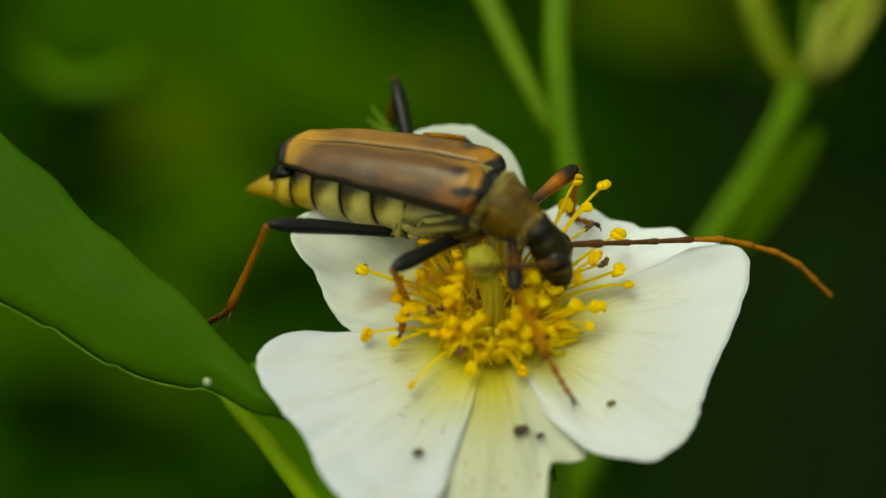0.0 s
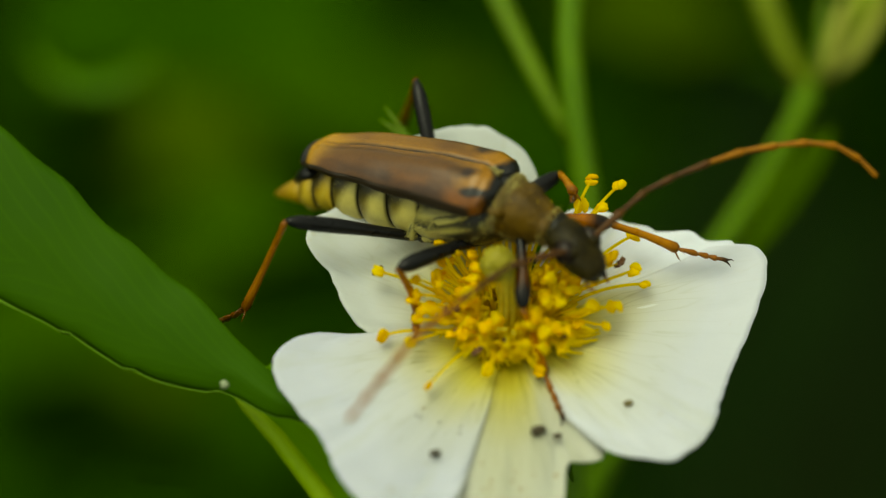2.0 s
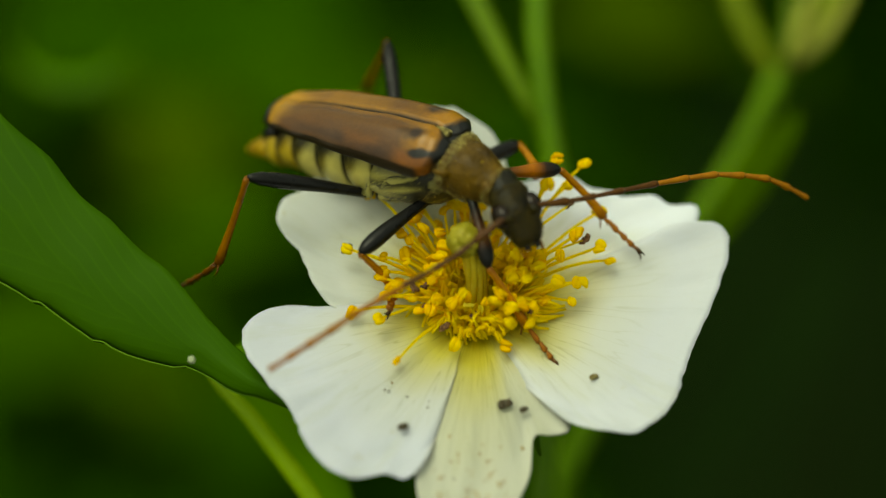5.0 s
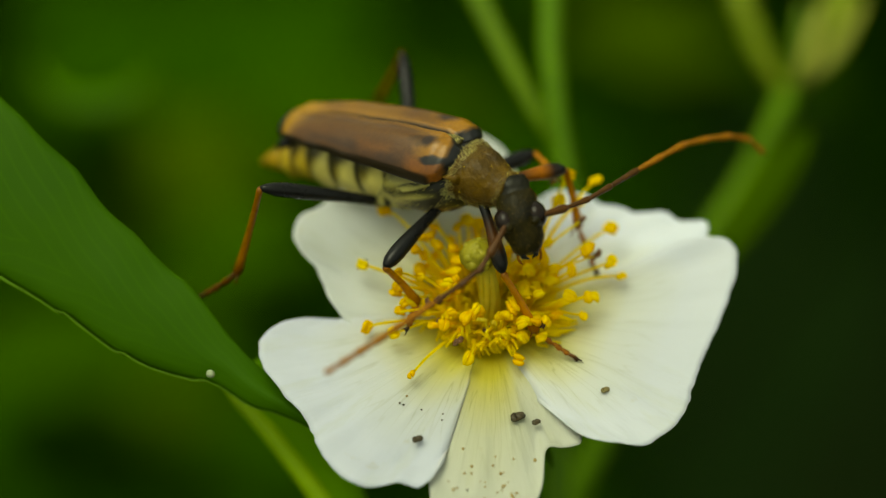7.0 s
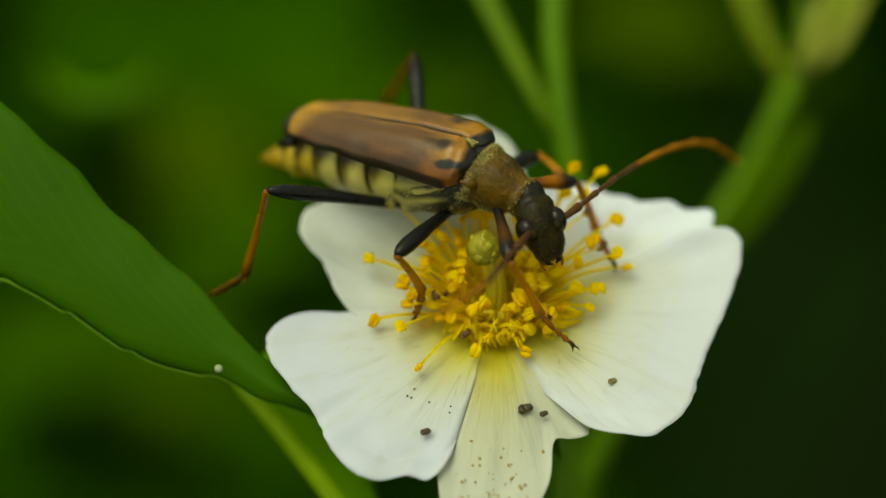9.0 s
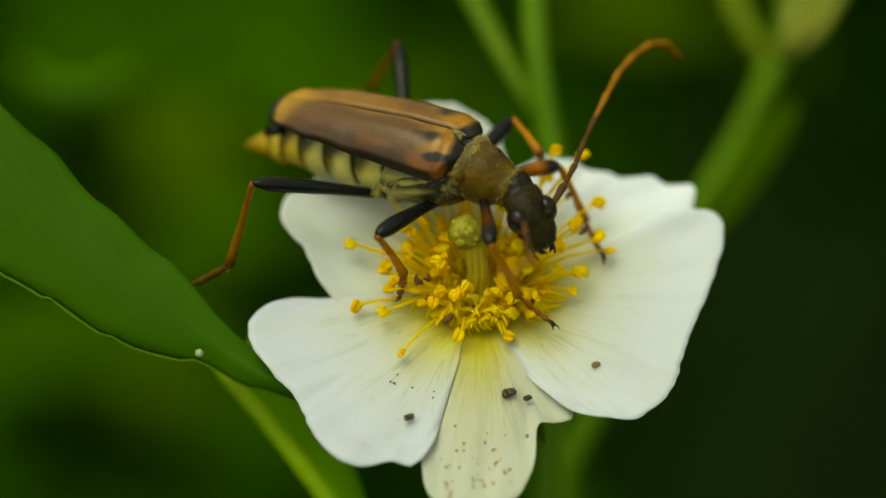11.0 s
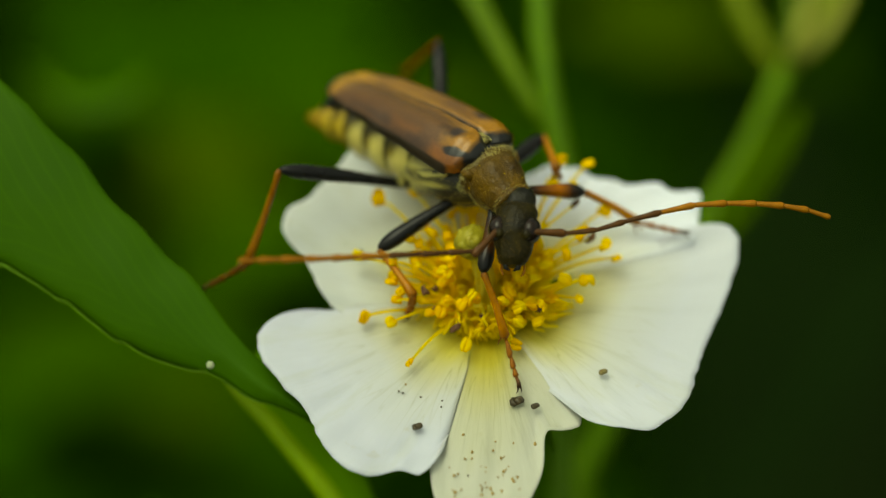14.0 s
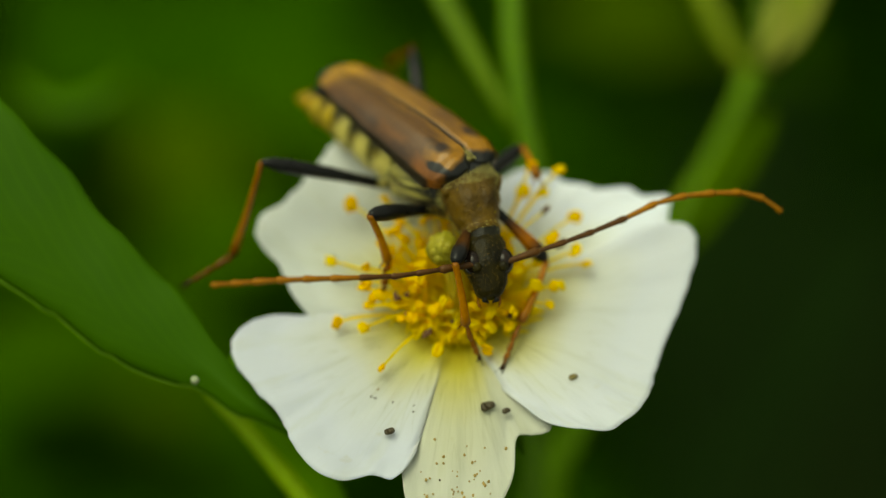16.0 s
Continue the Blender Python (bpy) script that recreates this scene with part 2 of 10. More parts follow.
# ---- mesh helpers ----
def grid_mesh(rows_of_points, closed=False, caps=False):
    """A bmesh skin over rows of points (MM); closed joins each row's ends; caps fills the first and last rows."""
    bm = bmesh.new()
    rows = [[bm.verts.new(Vector(p) * MM) for p in row] for row in rows_of_points]
    for a, b in zip(rows, rows[1:]):
        n = len(a)
        for i in range(n if closed else n - 1):
            j = (i + 1) % n
            bm.faces.new((a[i], a[j], b[j], b[i]))
    if caps:
        bm.faces.new(rows[0][::-1])
        bm.faces.new(rows[-1])
    return bm


def tube(points, radii, n=10, flat=1.0):
    """A round limb along points (MM) with one radius a point."""
    pts = [Vector(p) for p in points]
    rings, side = [], None
    for i, p in enumerate(pts):
        d = (pts[min(i + 1, len(pts) - 1)] - pts[max(i - 1, 0)]).normalized()
        if side is None:
            side = d.orthogonal().normalized()
        side = (side - d * side.dot(d)).normalized()
        up = d.cross(side)
        rings.append([p + (side * math.cos(a) + up * (math.sin(a) * flat)) * radii[i] for a in [2 * math.pi * k / n for k in range(n)]])
    return grid_mesh(rings, True, True)


def rings_x(profile, n=20, power=1.0):
    """A body along x: rows of (x, half width, half height, height of the middle), all in MM."""
    rings = []
    for x, ry, rz, zc in profile:
        ring = []
        for k in range(n):
            a = 2 * math.pi * k / n
            c, s = math.cos(a), math.sin(a)
            ring.append((x, ry * math.copysign(abs(c) ** power, c), zc + rz * math.copysign(abs(s) ** power, s)))
        rings.append(ring)
    return grid_mesh(rings, True, True)


def ball(centre, radii, seg=14, rings=9):
    cx, cy, cz = centre
    rx, ry, rz = radii
    bm = bmesh.new()
    bmesh.ops.create_uvsphere(bm, u_segments=seg, v_segments=rings, radius=1.0)
    for v in bm.verts:
        v.co = Vector((cx + v.co.x * rx, cy + v.co.y * ry, cz + v.co.z * rz)) * MM
    return bm


def blend(bms):
    """Joins bmeshes of one part."""
    whole = bms[0]
    for other in bms[1:]:
        tmp = bpy.data.meshes.new("tmp")
        other.to_mesh(tmp)
        other.free()
        whole.from_mesh(tmp)
        bpy.data.meshes.remove(tmp)
    return whole


def rough_up(bm, amount, scale, seed=0.0):
    """Uneven surface, amount and scale in MM."""
    bm.normal_update()
    for v in bm.verts:
        v.co += v.normal * (noise.noise(v.co / MM / scale + Vector((seed, seed, seed))) * amount * MM)
    return bm


def mesh_of(name, bm, material, markings=None, smooth=True):
    bmesh.ops.recalc_face_normals(bm, faces=bm.faces)
    me = bpy.data.meshes.new(name)
    bm.to_mesh(me)
    bm.free()
    me.materials.append(material)
    if smooth:
        me.polygons.foreach_set("use_smooth", [True] * len(me.polygons))
    if markings:
        layer = me.color_attributes.new("markings", "FLOAT_COLOR", "POINT")
        for v in me.vertices:
            layer.data[v.index].color = (*markings(v.co / MM), 1.0)
    return me


def part(name, bm, material, parent, label="", markings=None, smooth=True):
    ob = new(name, mesh_of(name, bm, material, markings, smooth))
    ob.parent = parent
    return tagged(ob, label)


def thing(name, at, label, category, group="", kind=""):
    ob = new(name)
    ob.empty_display_size = 0.002
    ob.matrix_basis = at
    return tagged(ob, label, category, group, kind)


def curve_at(table, x):
    """Smooth value at x from a table of (x, value)."""
    if x <= table[0][0]:
        return table[0][1]
    for (a, p), (b, q) in zip(table, table[1:]):
        if x <= b:
            f = (x - a) / (b - a)
            return p + (q - p) * f * f * (3 - 2 * f)
    return table[-1][1]


def flowing_at(table, x):
    """Value at x of a curve that flows through a table of (x, value) without corners."""
    xs = [p[0] for p in table]
    if x <= xs[0] or x >= xs[-1]:
        return table[0][1] if x <= xs[0] else table[-1][1]
    i = max(k for k in range(len(xs) - 1) if xs[k] <= x)

    def slope(k):
        a, b = table[max(0, k - 1)], table[min(len(table) - 1, k + 1)]
        return (b[1] - a[1]) / (b[0] - a[0])
    h = xs[i + 1] - xs[i]
    f = (x - xs[i]) / h
    p, q, m, n = table[i][1], table[i + 1][1], slope(i) * h, slope(i + 1) * h
    return p + f * m + f * f * (3 * (q - p) - 2 * m - n) + f ** 3 * (2 * (p - q) + m + n)


def mixed(a, b, f):
    f = max(0.0, min(1.0, f))
    return tuple(p + (q - p) * f for p, q in zip(a, b))


# ---- ground ----
def build_ground():
    bm = bmesh.new()
    rings = [0.0, 0.4, 0.9, 2, 5, 14, 40, 120, 400, 1500]
    rows = []
    for r in rings:
        row = []
        for k in range(40):
            a = 2 * math.pi * k / 40
            p = Vector((r * math.cos(a), r * math.sin(a), 0))
            p.z = 0.05 * noise.noise(p * 1.7) if r > 0 else 0.0
            row.append(p / MM)
        rows.append(row)
    bm.free()
    bm = grid_mesh(rows[1:], True, False)
    bm.faces.new([v for v in bm.verts][:40])
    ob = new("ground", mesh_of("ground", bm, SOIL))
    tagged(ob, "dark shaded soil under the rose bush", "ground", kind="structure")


# ---- leaves ----
def blade(length, width, fold=0.15, droop=0.2, teeth=0.0, steps=16, across=4, seed=0):
    """A pointed leaf along +x with its upper side to +z, in MM."""
    rows = []
    for i in range(steps + 1):
        t = i / steps
        half = width / 2 * (math.sin(math.pi * min(1, t ** 0.8)) ** 0.75) + 0.02
        if teeth and i % 2:
            half *= 1 - teeth
        row = []
        for k in range(-across, across + 1):
            s = k / across
            z = abs(s) * half * fold - droop * length * t * t + 0.03 * width * noise.noise(Vector((t * 4, s * 2, seed)))
            row.append((length * t, half * s, z))
        rows.append(row)
    return grid_mesh(rows)


def with_uv(me, length, width):
    uv = me.uv_layers.new(name="UVMap")
    for loop in me.loops:
        co = me.vertices[loop.vertex_index].co / MM
        uv.data[loop.index].uv = (co.y / width, co.x / length)
    return me


# ---- the flower ----
BLOOM_AXIS = (AX_V * 0.64 + AX_W * 0.768).normalized()
BLOOM_AWAY = BLOOM_AXIS.cross(AX_U)
BLOOM_AT = spot(2.1, -3.35, 0.0)
BLOOM = Matrix.Translation(BLOOM_AT * MM) @ Matrix((AX_U, BLOOM_AWAY, BLOOM_AXIS)).transposed().to_4x4()

# rim of each petal: turn about the flower (degrees), reach and height (MM)
PETALS = [
    [(180, 8.2, .7), (183, 9.3, .7), (187, 10.1, .6), (192, 10.3, .5), (204, 9.8, .2), (214, 9.5, .0), (221, 9.9, .0), (229, 10.2, -.1), (234, 10.25, -.1), (238.5, 10.0, -.1), (241.5, 9.55, -.08), (243.8, 9.25, -.06), (246, 9.14, -.08), (248.5, 9.12, -.1), (250.5, 9.0, -.12), (252.5, 8.6, -.14), (254, 7.6, -.16)],
    [(244, 6.5, -.2), (250, 8.0, -.25), (255, 9.7, -.4), (262, 10.5, -.7), (270, 10.6, -.9), (278, 9.7, -.7), (284, 8.5, -.6), (288.5, 7.0, -.45), (295, 6.95, -.3), (302, 7.15, -.2), (307, 6.3, -.2), (312, 5.0, -.2)],
    [(296, 4.6, .05), (298.5, 5.9, .30), (301, 7.0, .36), (305, 7.7, .22), (314, 9.1, 0), (326, 9.6, .1), (342, 9.35, .2), (353, 9.7, .4), (365, 10.6, 1.0), (372, 11.2, 1.4), (377, 11.3, 1.6), (380, 10.7, 1.6), (383, 9.2, 1.4)],
    [(374, 9.6, .9), (382, 10.4, 1.2), (387, 10.9, 1.4), (391, 10.1, 1.2), (395, 9.7, 1.2), (401, 8.7, 1.2), (411, 8.0, 1.2), (424, 7.5, 1.3), (434, 6.2, 1.3)],
    [(74, 5.5, 1.6), (80, 7.3, 2.1), (87, 8.4, 2.7), (93, 8.9, 3.0), (103, 9.4, 3.2), (112, 9.2, 3.1), (122, 9.5, 3.0), (133, 9.1, 2.6), (144, 9.2, 2.2), (151, 9.75, 2.0), (158, 9.4, 1.8), (165, 8.0, 1.5), (178, 6.8, .9), (184, 6.0, .5)],
]


SWAY = {}


def petal_height(p, f):
    """Height over the flower's plane at a share f of the reach."""
    return p * f ** 1.6 + 0.35 * math.sin(math.pi * min(1, f * 1.2))


def petal_bm(rim, seed):
    first, last = rim[0][0], rim[-1][0]
    across, along = 72, 34
    reach = [(a, r) for a, r, h in rim]
    lift = [(a, h) for a, r, h in rim]
    rows = []
    for i in range(along + 1):
        f = 0.07 + 0.93 * i / along
        row = []
        for k in range(across + 1):
            b = k / across
            mid = (first + last) / 2
            a = mid + (first + (last - first) * b - mid) * (0.82 + 0.18 * min(1, f * 2.2))
            r = flowing_at(reach, a) * f
            z = petal_height(flowing_at(lift, a), f)
            z += 0.34 * f * noise.noise(Vector((a * 0.04, f * 1.6, seed))) + 0.26 * f ** 3 * noise.noise(Vector((a * 0.16, f * 3, seed + 9))) + 0.05 * f * noise.noise(Vector((a * 0.3, f * 7, seed + 4)))
            z += 0.03 * f * noise.noise(Vector((a * 0.55, f * 1.2, seed + 2))) + 0.14 * max(0, (f - .86) / .14) ** 2 * noise.noise(Vector((a * 0.13, 5, seed)))
            if seed == 0:
                # a crease runs along the outer rim
                z -= .12 * math.exp(-((f - .87) / .04) ** 2) * max(0, min(1, (a - 222) / 10))
            r += 0.10 * f ** 6 * noise.noise(Vector((a * 0.35, seed, 3)))
            row.append((r * math.cos(radians(a)), r * math.sin(radians(a)), z))
        rows.append(row)
    return grid_mesh(rows), rows


def build_flower():
    flower = thing("rose_flower", BLOOM, "open five-petalled white wild rose with golden stamens", "flower")
    for seed, rim in enumerate(PETALS):
        bm, rows = petal_bm(rim, seed * 3.7)
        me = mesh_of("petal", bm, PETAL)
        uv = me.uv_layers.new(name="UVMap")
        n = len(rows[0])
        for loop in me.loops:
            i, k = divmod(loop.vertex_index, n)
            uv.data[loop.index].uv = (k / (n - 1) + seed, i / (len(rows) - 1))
        ob = tagged(new("petal", me), "creamy white petal, pale yellow at its base")
        ob.parent = flower
        ob.location = (0, 0, (0.00, -0.06, 0.02, -0.06, -0.10)[seed] * MM)
        SWAY[seed] = ob
        thick = ob.modifiers.new("thickness", "SOLIDIFY")
        thick.thickness, thick.offset = 0.045 * MM, -1
    # receptacle, calyx cup and stalk
    part("receptacle", rings_x([(-.1, .3, .3, 0), (.05, 1.5, 1.5, 0), (.28, 1.62, 1.62, 0), (.55, 1.45, 1.45, 0), (.8, 1.0, 1.0, 0), (.95, .5, .5, 0)], 28), DISC, flower).rotation_euler = (0, -math.pi / 2, 0)
    cup = part("calyx_cup", rings_x([(-4.2, .7, .7, 0), (-3.6, 1.2, 1.2, 0), (-2.2, 1.5, 1.5, 0), (-.9, 1.25, 1.25, 0), (-.35, 1.5, 1.5, 0)], 18), STEM, flower)
    cup.rotation_euler = (0, -math.pi / 2, 0)
    part("stalk", tube([(0, 0, -3.9), (.4, .6, -9), (1.2, 2.5, -16), (2.2, 6, -26), (3, 12, -40), (3, 25, -80)], [.62, .6, .62, .66, .8, 1.0], 12), STEM, flower)
    for k in range(5):
        a = radians(72 * k + 10)
        pts = [(r * math.cos(a), r * math.sin(a), z) for r, z in ((1.1, -.6), (2.6, -1.2), (4.4, -2.2), (5.8, -3.6))]
        part("sepal", tube(pts, [.5, .75, .5, .06], 8, 0.25), STEM, flower)
    # column of styles with its knobbly head, leaning over
    strands = []
    for k in range(8):
        a = k * math.pi / 4
        strands.append(tube([(.30 * math.cos(a + h * .35) * (1.25 - .12 * h) - .06 * h * h * .6, .30 * math.sin(a + h * .35) * (1.25 - .12 * h) + .14 * h, .4 + h) for h in (0, .7, 1.4, 2.1, 2.8, 3.3)], [.18, .17, .16, .16, .17, .2], 8))
    col = part("pistil", rough_up(blend(strands), .05, .25), STYLE, flower, "pale green column of styles")
    knobs = [ball((-.62, .60, 4.05), (.72, .72, .80), 18, 14)]
    random.seed(5)
    for k in range(60):
        d = Vector((random.gauss(0, 1), random.gauss(0, 1), random.gauss(.2, 1))).normalized() * .58
        size = random.uniform(.16, .27)
        knobs.append(ball((-.62 + d.x, .60 + d.y, 4.05 + d.z), (size, size, size), 8, 6))
    part("stigma", rough_up(blend(knobs), .05, .2), STIGMA, col, "knobbly pale yellow-green stigma head")
    # stamens
    random.seed(21)
    tips = [(166, 5.8, 2.5), (191, 5.5, 1.2), (225, 4.9, 1.0), (201, 4.5, 1.5), (19, 5.5, 2.2), (0, 4.5, 2.0), (57, 6.3, 4.0), (24, 4.6, 3.0), (138, 6.3, 3.0), (125, 5.5, 3.0),
            (49, 7.1, 3.6), (48.5, 5.9, 3.2), (57, 5.6, 3.0), (34, 6.4, 2.4), (15, 5.9, 1.6)]
    for k in range(150):
        a = (k * 137.5 + random.uniform(-9, 9)) % 360
        near = 200 < a < 340
        tips.append((a, random.uniform(1.4, 2.9 if near else 4.3), random.uniform(.9, 1.6) if near else random.uniform(1.3, 3.2)))
    for k in range(46):
        a = random.uniform(-60, 60) if k < 36 else random.uniform(170, 235)
        tips.append((a % 360, random.uniform(1.3, 3.2), random.uniform(1.3, 2.6)))
    for k in range(14):
        tips.append((random.uniform(205, 335), random.uniform(.9, 1.8), random.uniform(1.7, 3.0)))
    for k, (deg, r, h) in enumerate(tips):
        a = radians(deg)
        c, s = math.cos(a), math.sin(a)
        r0 = random.uniform(1.0, 1.45)
        a0 = a + random.uniform(-.25, .25)
        p0 = Vector((r0 * math.cos(a0), r0 * math.sin(a0), .45))
        p3 = Vector((r * c, r * s, h))
        p1 = p0.lerp(p3, .33) + Vector((random.uniform(-.45, .45), random.uniform(-.45, .45), .45))
        p2 = p0.lerp(p3, .68) + Vector((random.uniform(-.35, .35), random.uniform(-.35, .35), .5))
        pts = []
        for i in range(9):
            t = i / 8
            pts.append(p0 * (1 - t) ** 3 + p1 * 3 * t * (1 - t) ** 2 + p2 * 3 * t * t * (1 - t) + p3 * t ** 3)
        filament = part("stamen", tube(pts, [.085, .085, .082, .08, .078, .072, .07, .065, .06], 6), FILAMENT, flower)
        old = k > 14 and random.random() < .02
        if 14 < k < 165 and 195 < deg < 345 and random.random() < .85:
            continue
        size = random.uniform(.56, .9) * (1.0 if 150 < deg < 240 else 1.2 if k < 15 else 1.0) * (.8 if old else 1)
        turn = pose(0, 0, 0, random.uniform(-50, 50), random.uniform(-50, 50), random.uniform(0, 360)).to_3x3()
        lobes = []
        for s_ in (-1, 1):
            path = [turn @ (Vector((s_ * (.10 + .04 * math.cos(q * 1.9)), q * .34, -.10 * q * q + (.25 * q * abs(q) * s_ if old else 0))) * size) + p3 for q in (-1.05, -.7, -.2, .3, .75, 1.05)]
            lobes.append(tube(path, [.06 * size, .15 * size, .18 * size, .18 * size, .14 * size, .05 * size], 8))
        part("anther", rough_up(blend(lobes), .09, .3, k), OLD_ANTHER if old else POLLEN_AMBER if 110 < deg < 235 and k % 3 else random.choice((POLLEN, POLLEN, POLLEN, POLLEN_PALE, POLLEN_PALE, POLLEN_AMBER)), filament, "withered brown anther" if old else "")
    random.seed(77)
    for k in range(410):
        a, r0, r1 = random.uniform(0, 2 * math.pi) if k < 190 or k > 270 else random.uniform(-.9, .6), random.uniform(.7, 1.5), random.uniform(1.0, 2.5 if k < 190 else 3.4)
        r1 = min(r1, 1.9) if math.sin(a) < -.5 else r1
        b = a + random.uniform(-.4, .4)
        top = random.uniform(.8, 1.9) if k < 190 else random.uniform(.7, 1.5)
        if k > 270:
            r0, r1, top = random.uniform(1.2, 1.8), random.uniform(1.7, 1.95 if math.sin(a) < -.35 else 3.0), random.uniform(.5, 1.1)
        pts = [(r0 * math.cos(a), r0 * math.sin(a), .45), ((r0 * .6 + r1 * .4) * math.cos(a), (r0 * .6 + r1 * .4) * math.sin(a), top * .8), (r1 * math.cos(b), r1 * math.sin(b), top), (r1 * 1.12 * math.cos(b + .1), r1 * 1.12 * math.sin(b + .1), top - .2)]
        part("stamen", tube(pts, [.085, .08, .075, .05], 7), FILAMENT_PALE, flower)
    for deg, r, h in ((181.4, 2.3, 1.7), (204.4, 2.6, 1.5), (233.7, 2.4, 1.35), (261, 1.5, 1.5), (163, 5.9, 2.1), (40, 5.2, 3.2), (22, 5.0, 2.6)):
        a = radians(deg)
        q = Vector((r * math.cos(a), r * math.sin(a), h))
        bits = [ball(q, (.16, .12, .10), 8, 6)]
        for turn in (0, 2.6):
            pts = [q + Vector((.13 * math.cos(turn + t) * (1 + .3 * t), .13 * math.sin(turn + t * 1.4), .13 * math.sin(t * 2 + turn))) for t in (0, .5, 1.0, 1.6, 2.1)]
            bits.append(tube(pts, [.04, .12, .14, .10, .03], 7, .6))
        scrap = part("stamen", tube([(1.3 * math.cos(a), 1.3 * math.sin(a), .5), (r * .5 * math.cos(a + .05), r * .5 * math.sin(a + .05), h * .8 + .2), (r * .97 * math.cos(a), r * .97 * math.sin(a), h)], [.08, .07, .05], 6), FILAMENT, flower)
        part("anther", rough_up(blend(bits), .08, .2, deg), OLD_ANTHER, scrap, "withered brown anther")
    # specks that lie on the petals
    for name, deg, r, z, size, label in (
            ("seed_husk", 243.8, 7.16, .26, .19, "small brown husk lying on a white petal"),
            ("seed_husk", 282.3, 5.28, .08, .26, "brown curled husk lying on a white petal"),
            ("seed_husk", 289.5, 5.67, .02, .16, "brown curled husk lying on a white petal"),
            ("seed_husk", 321.0, 6.27, .42, .16, "small dull brown husk lying on a petal")):
        a = radians(deg)
        p = BLOOM @ (Vector((r * math.cos(a), r * math.sin(a), z)) * MM)
        husk = thing(name, Matrix.Translation(p) @ BLOOM.to_3x3().to_4x4(), label, "debris")
        curl = []
        for turn, lift in ((0, 0), (1.9, .4)):
            pts = [(size * .9 * math.cos(turn + q), size * .75 * math.sin(turn + q), size * (.25 + lift * q * .4)) for q in (0, .5, 1.0, 1.6, 2.2, 2.8)]
            curl.append(tube(pts, [size * f for f in (.2, .5, .62, .58, .4, .12)], 8, .8))
        curl.append(ball((size * .1, size * .3, size * .35), (size * .72, size * .66, size * .55), 12, 9))
        part("shell", rough_up(blend(curl), size * .16, size * .6, deg), DEBRIS if deg < 300 else HUSK_PALE, husk)
    # crumbs: a few dark ones on the side petal, many amber ones towards the tip of the front petal
    random.seed(8)
    for count, material, label, sides in ((8, DEBRIS, "dark crumbs scattered on the white petals", (.5, .03, .055)), (55, CRUMB, "amber pollen crumbs scattered on the white petals", (.08, .03, .075))):
        grains = []
        for k in range(count):
            a = radians(random.uniform(228, 248) if random.random() < sides[0] else random.gauss(270, 7))
            r = random.uniform(5.0, 8.6) if a < radians(250) else random.triangular(6.5, 10.3, 9.6)
            rim = PETALS[0] if a < radians(252) else PETALS[1]
            reach = curve_at([(q[0], q[1]) for q in rim], math.degrees(a))
            if r > reach * .96:
                continue
            z = petal_height(curve_at([(q[0], q[2]) for q in rim], math.degrees(a)), r / reach) + (.0 if rim is PETALS[0] else -.08)
            s = random.uniform(sides[1], sides[2])
            grains.append(rough_up(ball((r * math.cos(a), r * math.sin(a), z + .06), (s, s * random.uniform(.9, 1.7), s * .7), 6, 4), .02, .05, k))
        pollen = new("pollen_grains", mesh_of("pollen_grains", blend(grains), material))
        pollen.matrix_basis = BLOOM
        tagged(pollen, label, "pollen", kind="stuff")


# ---- the beetle ----
BODY = {}


def case_setback(s):
    """How far the front edge of a wing case stands back: a notch at the seam, a rounded shoulder outside."""
    return .50 * max(0, 1 - s / .4) ** 1.5 + .40 * max(0, (s - .70) / .30) ** 2


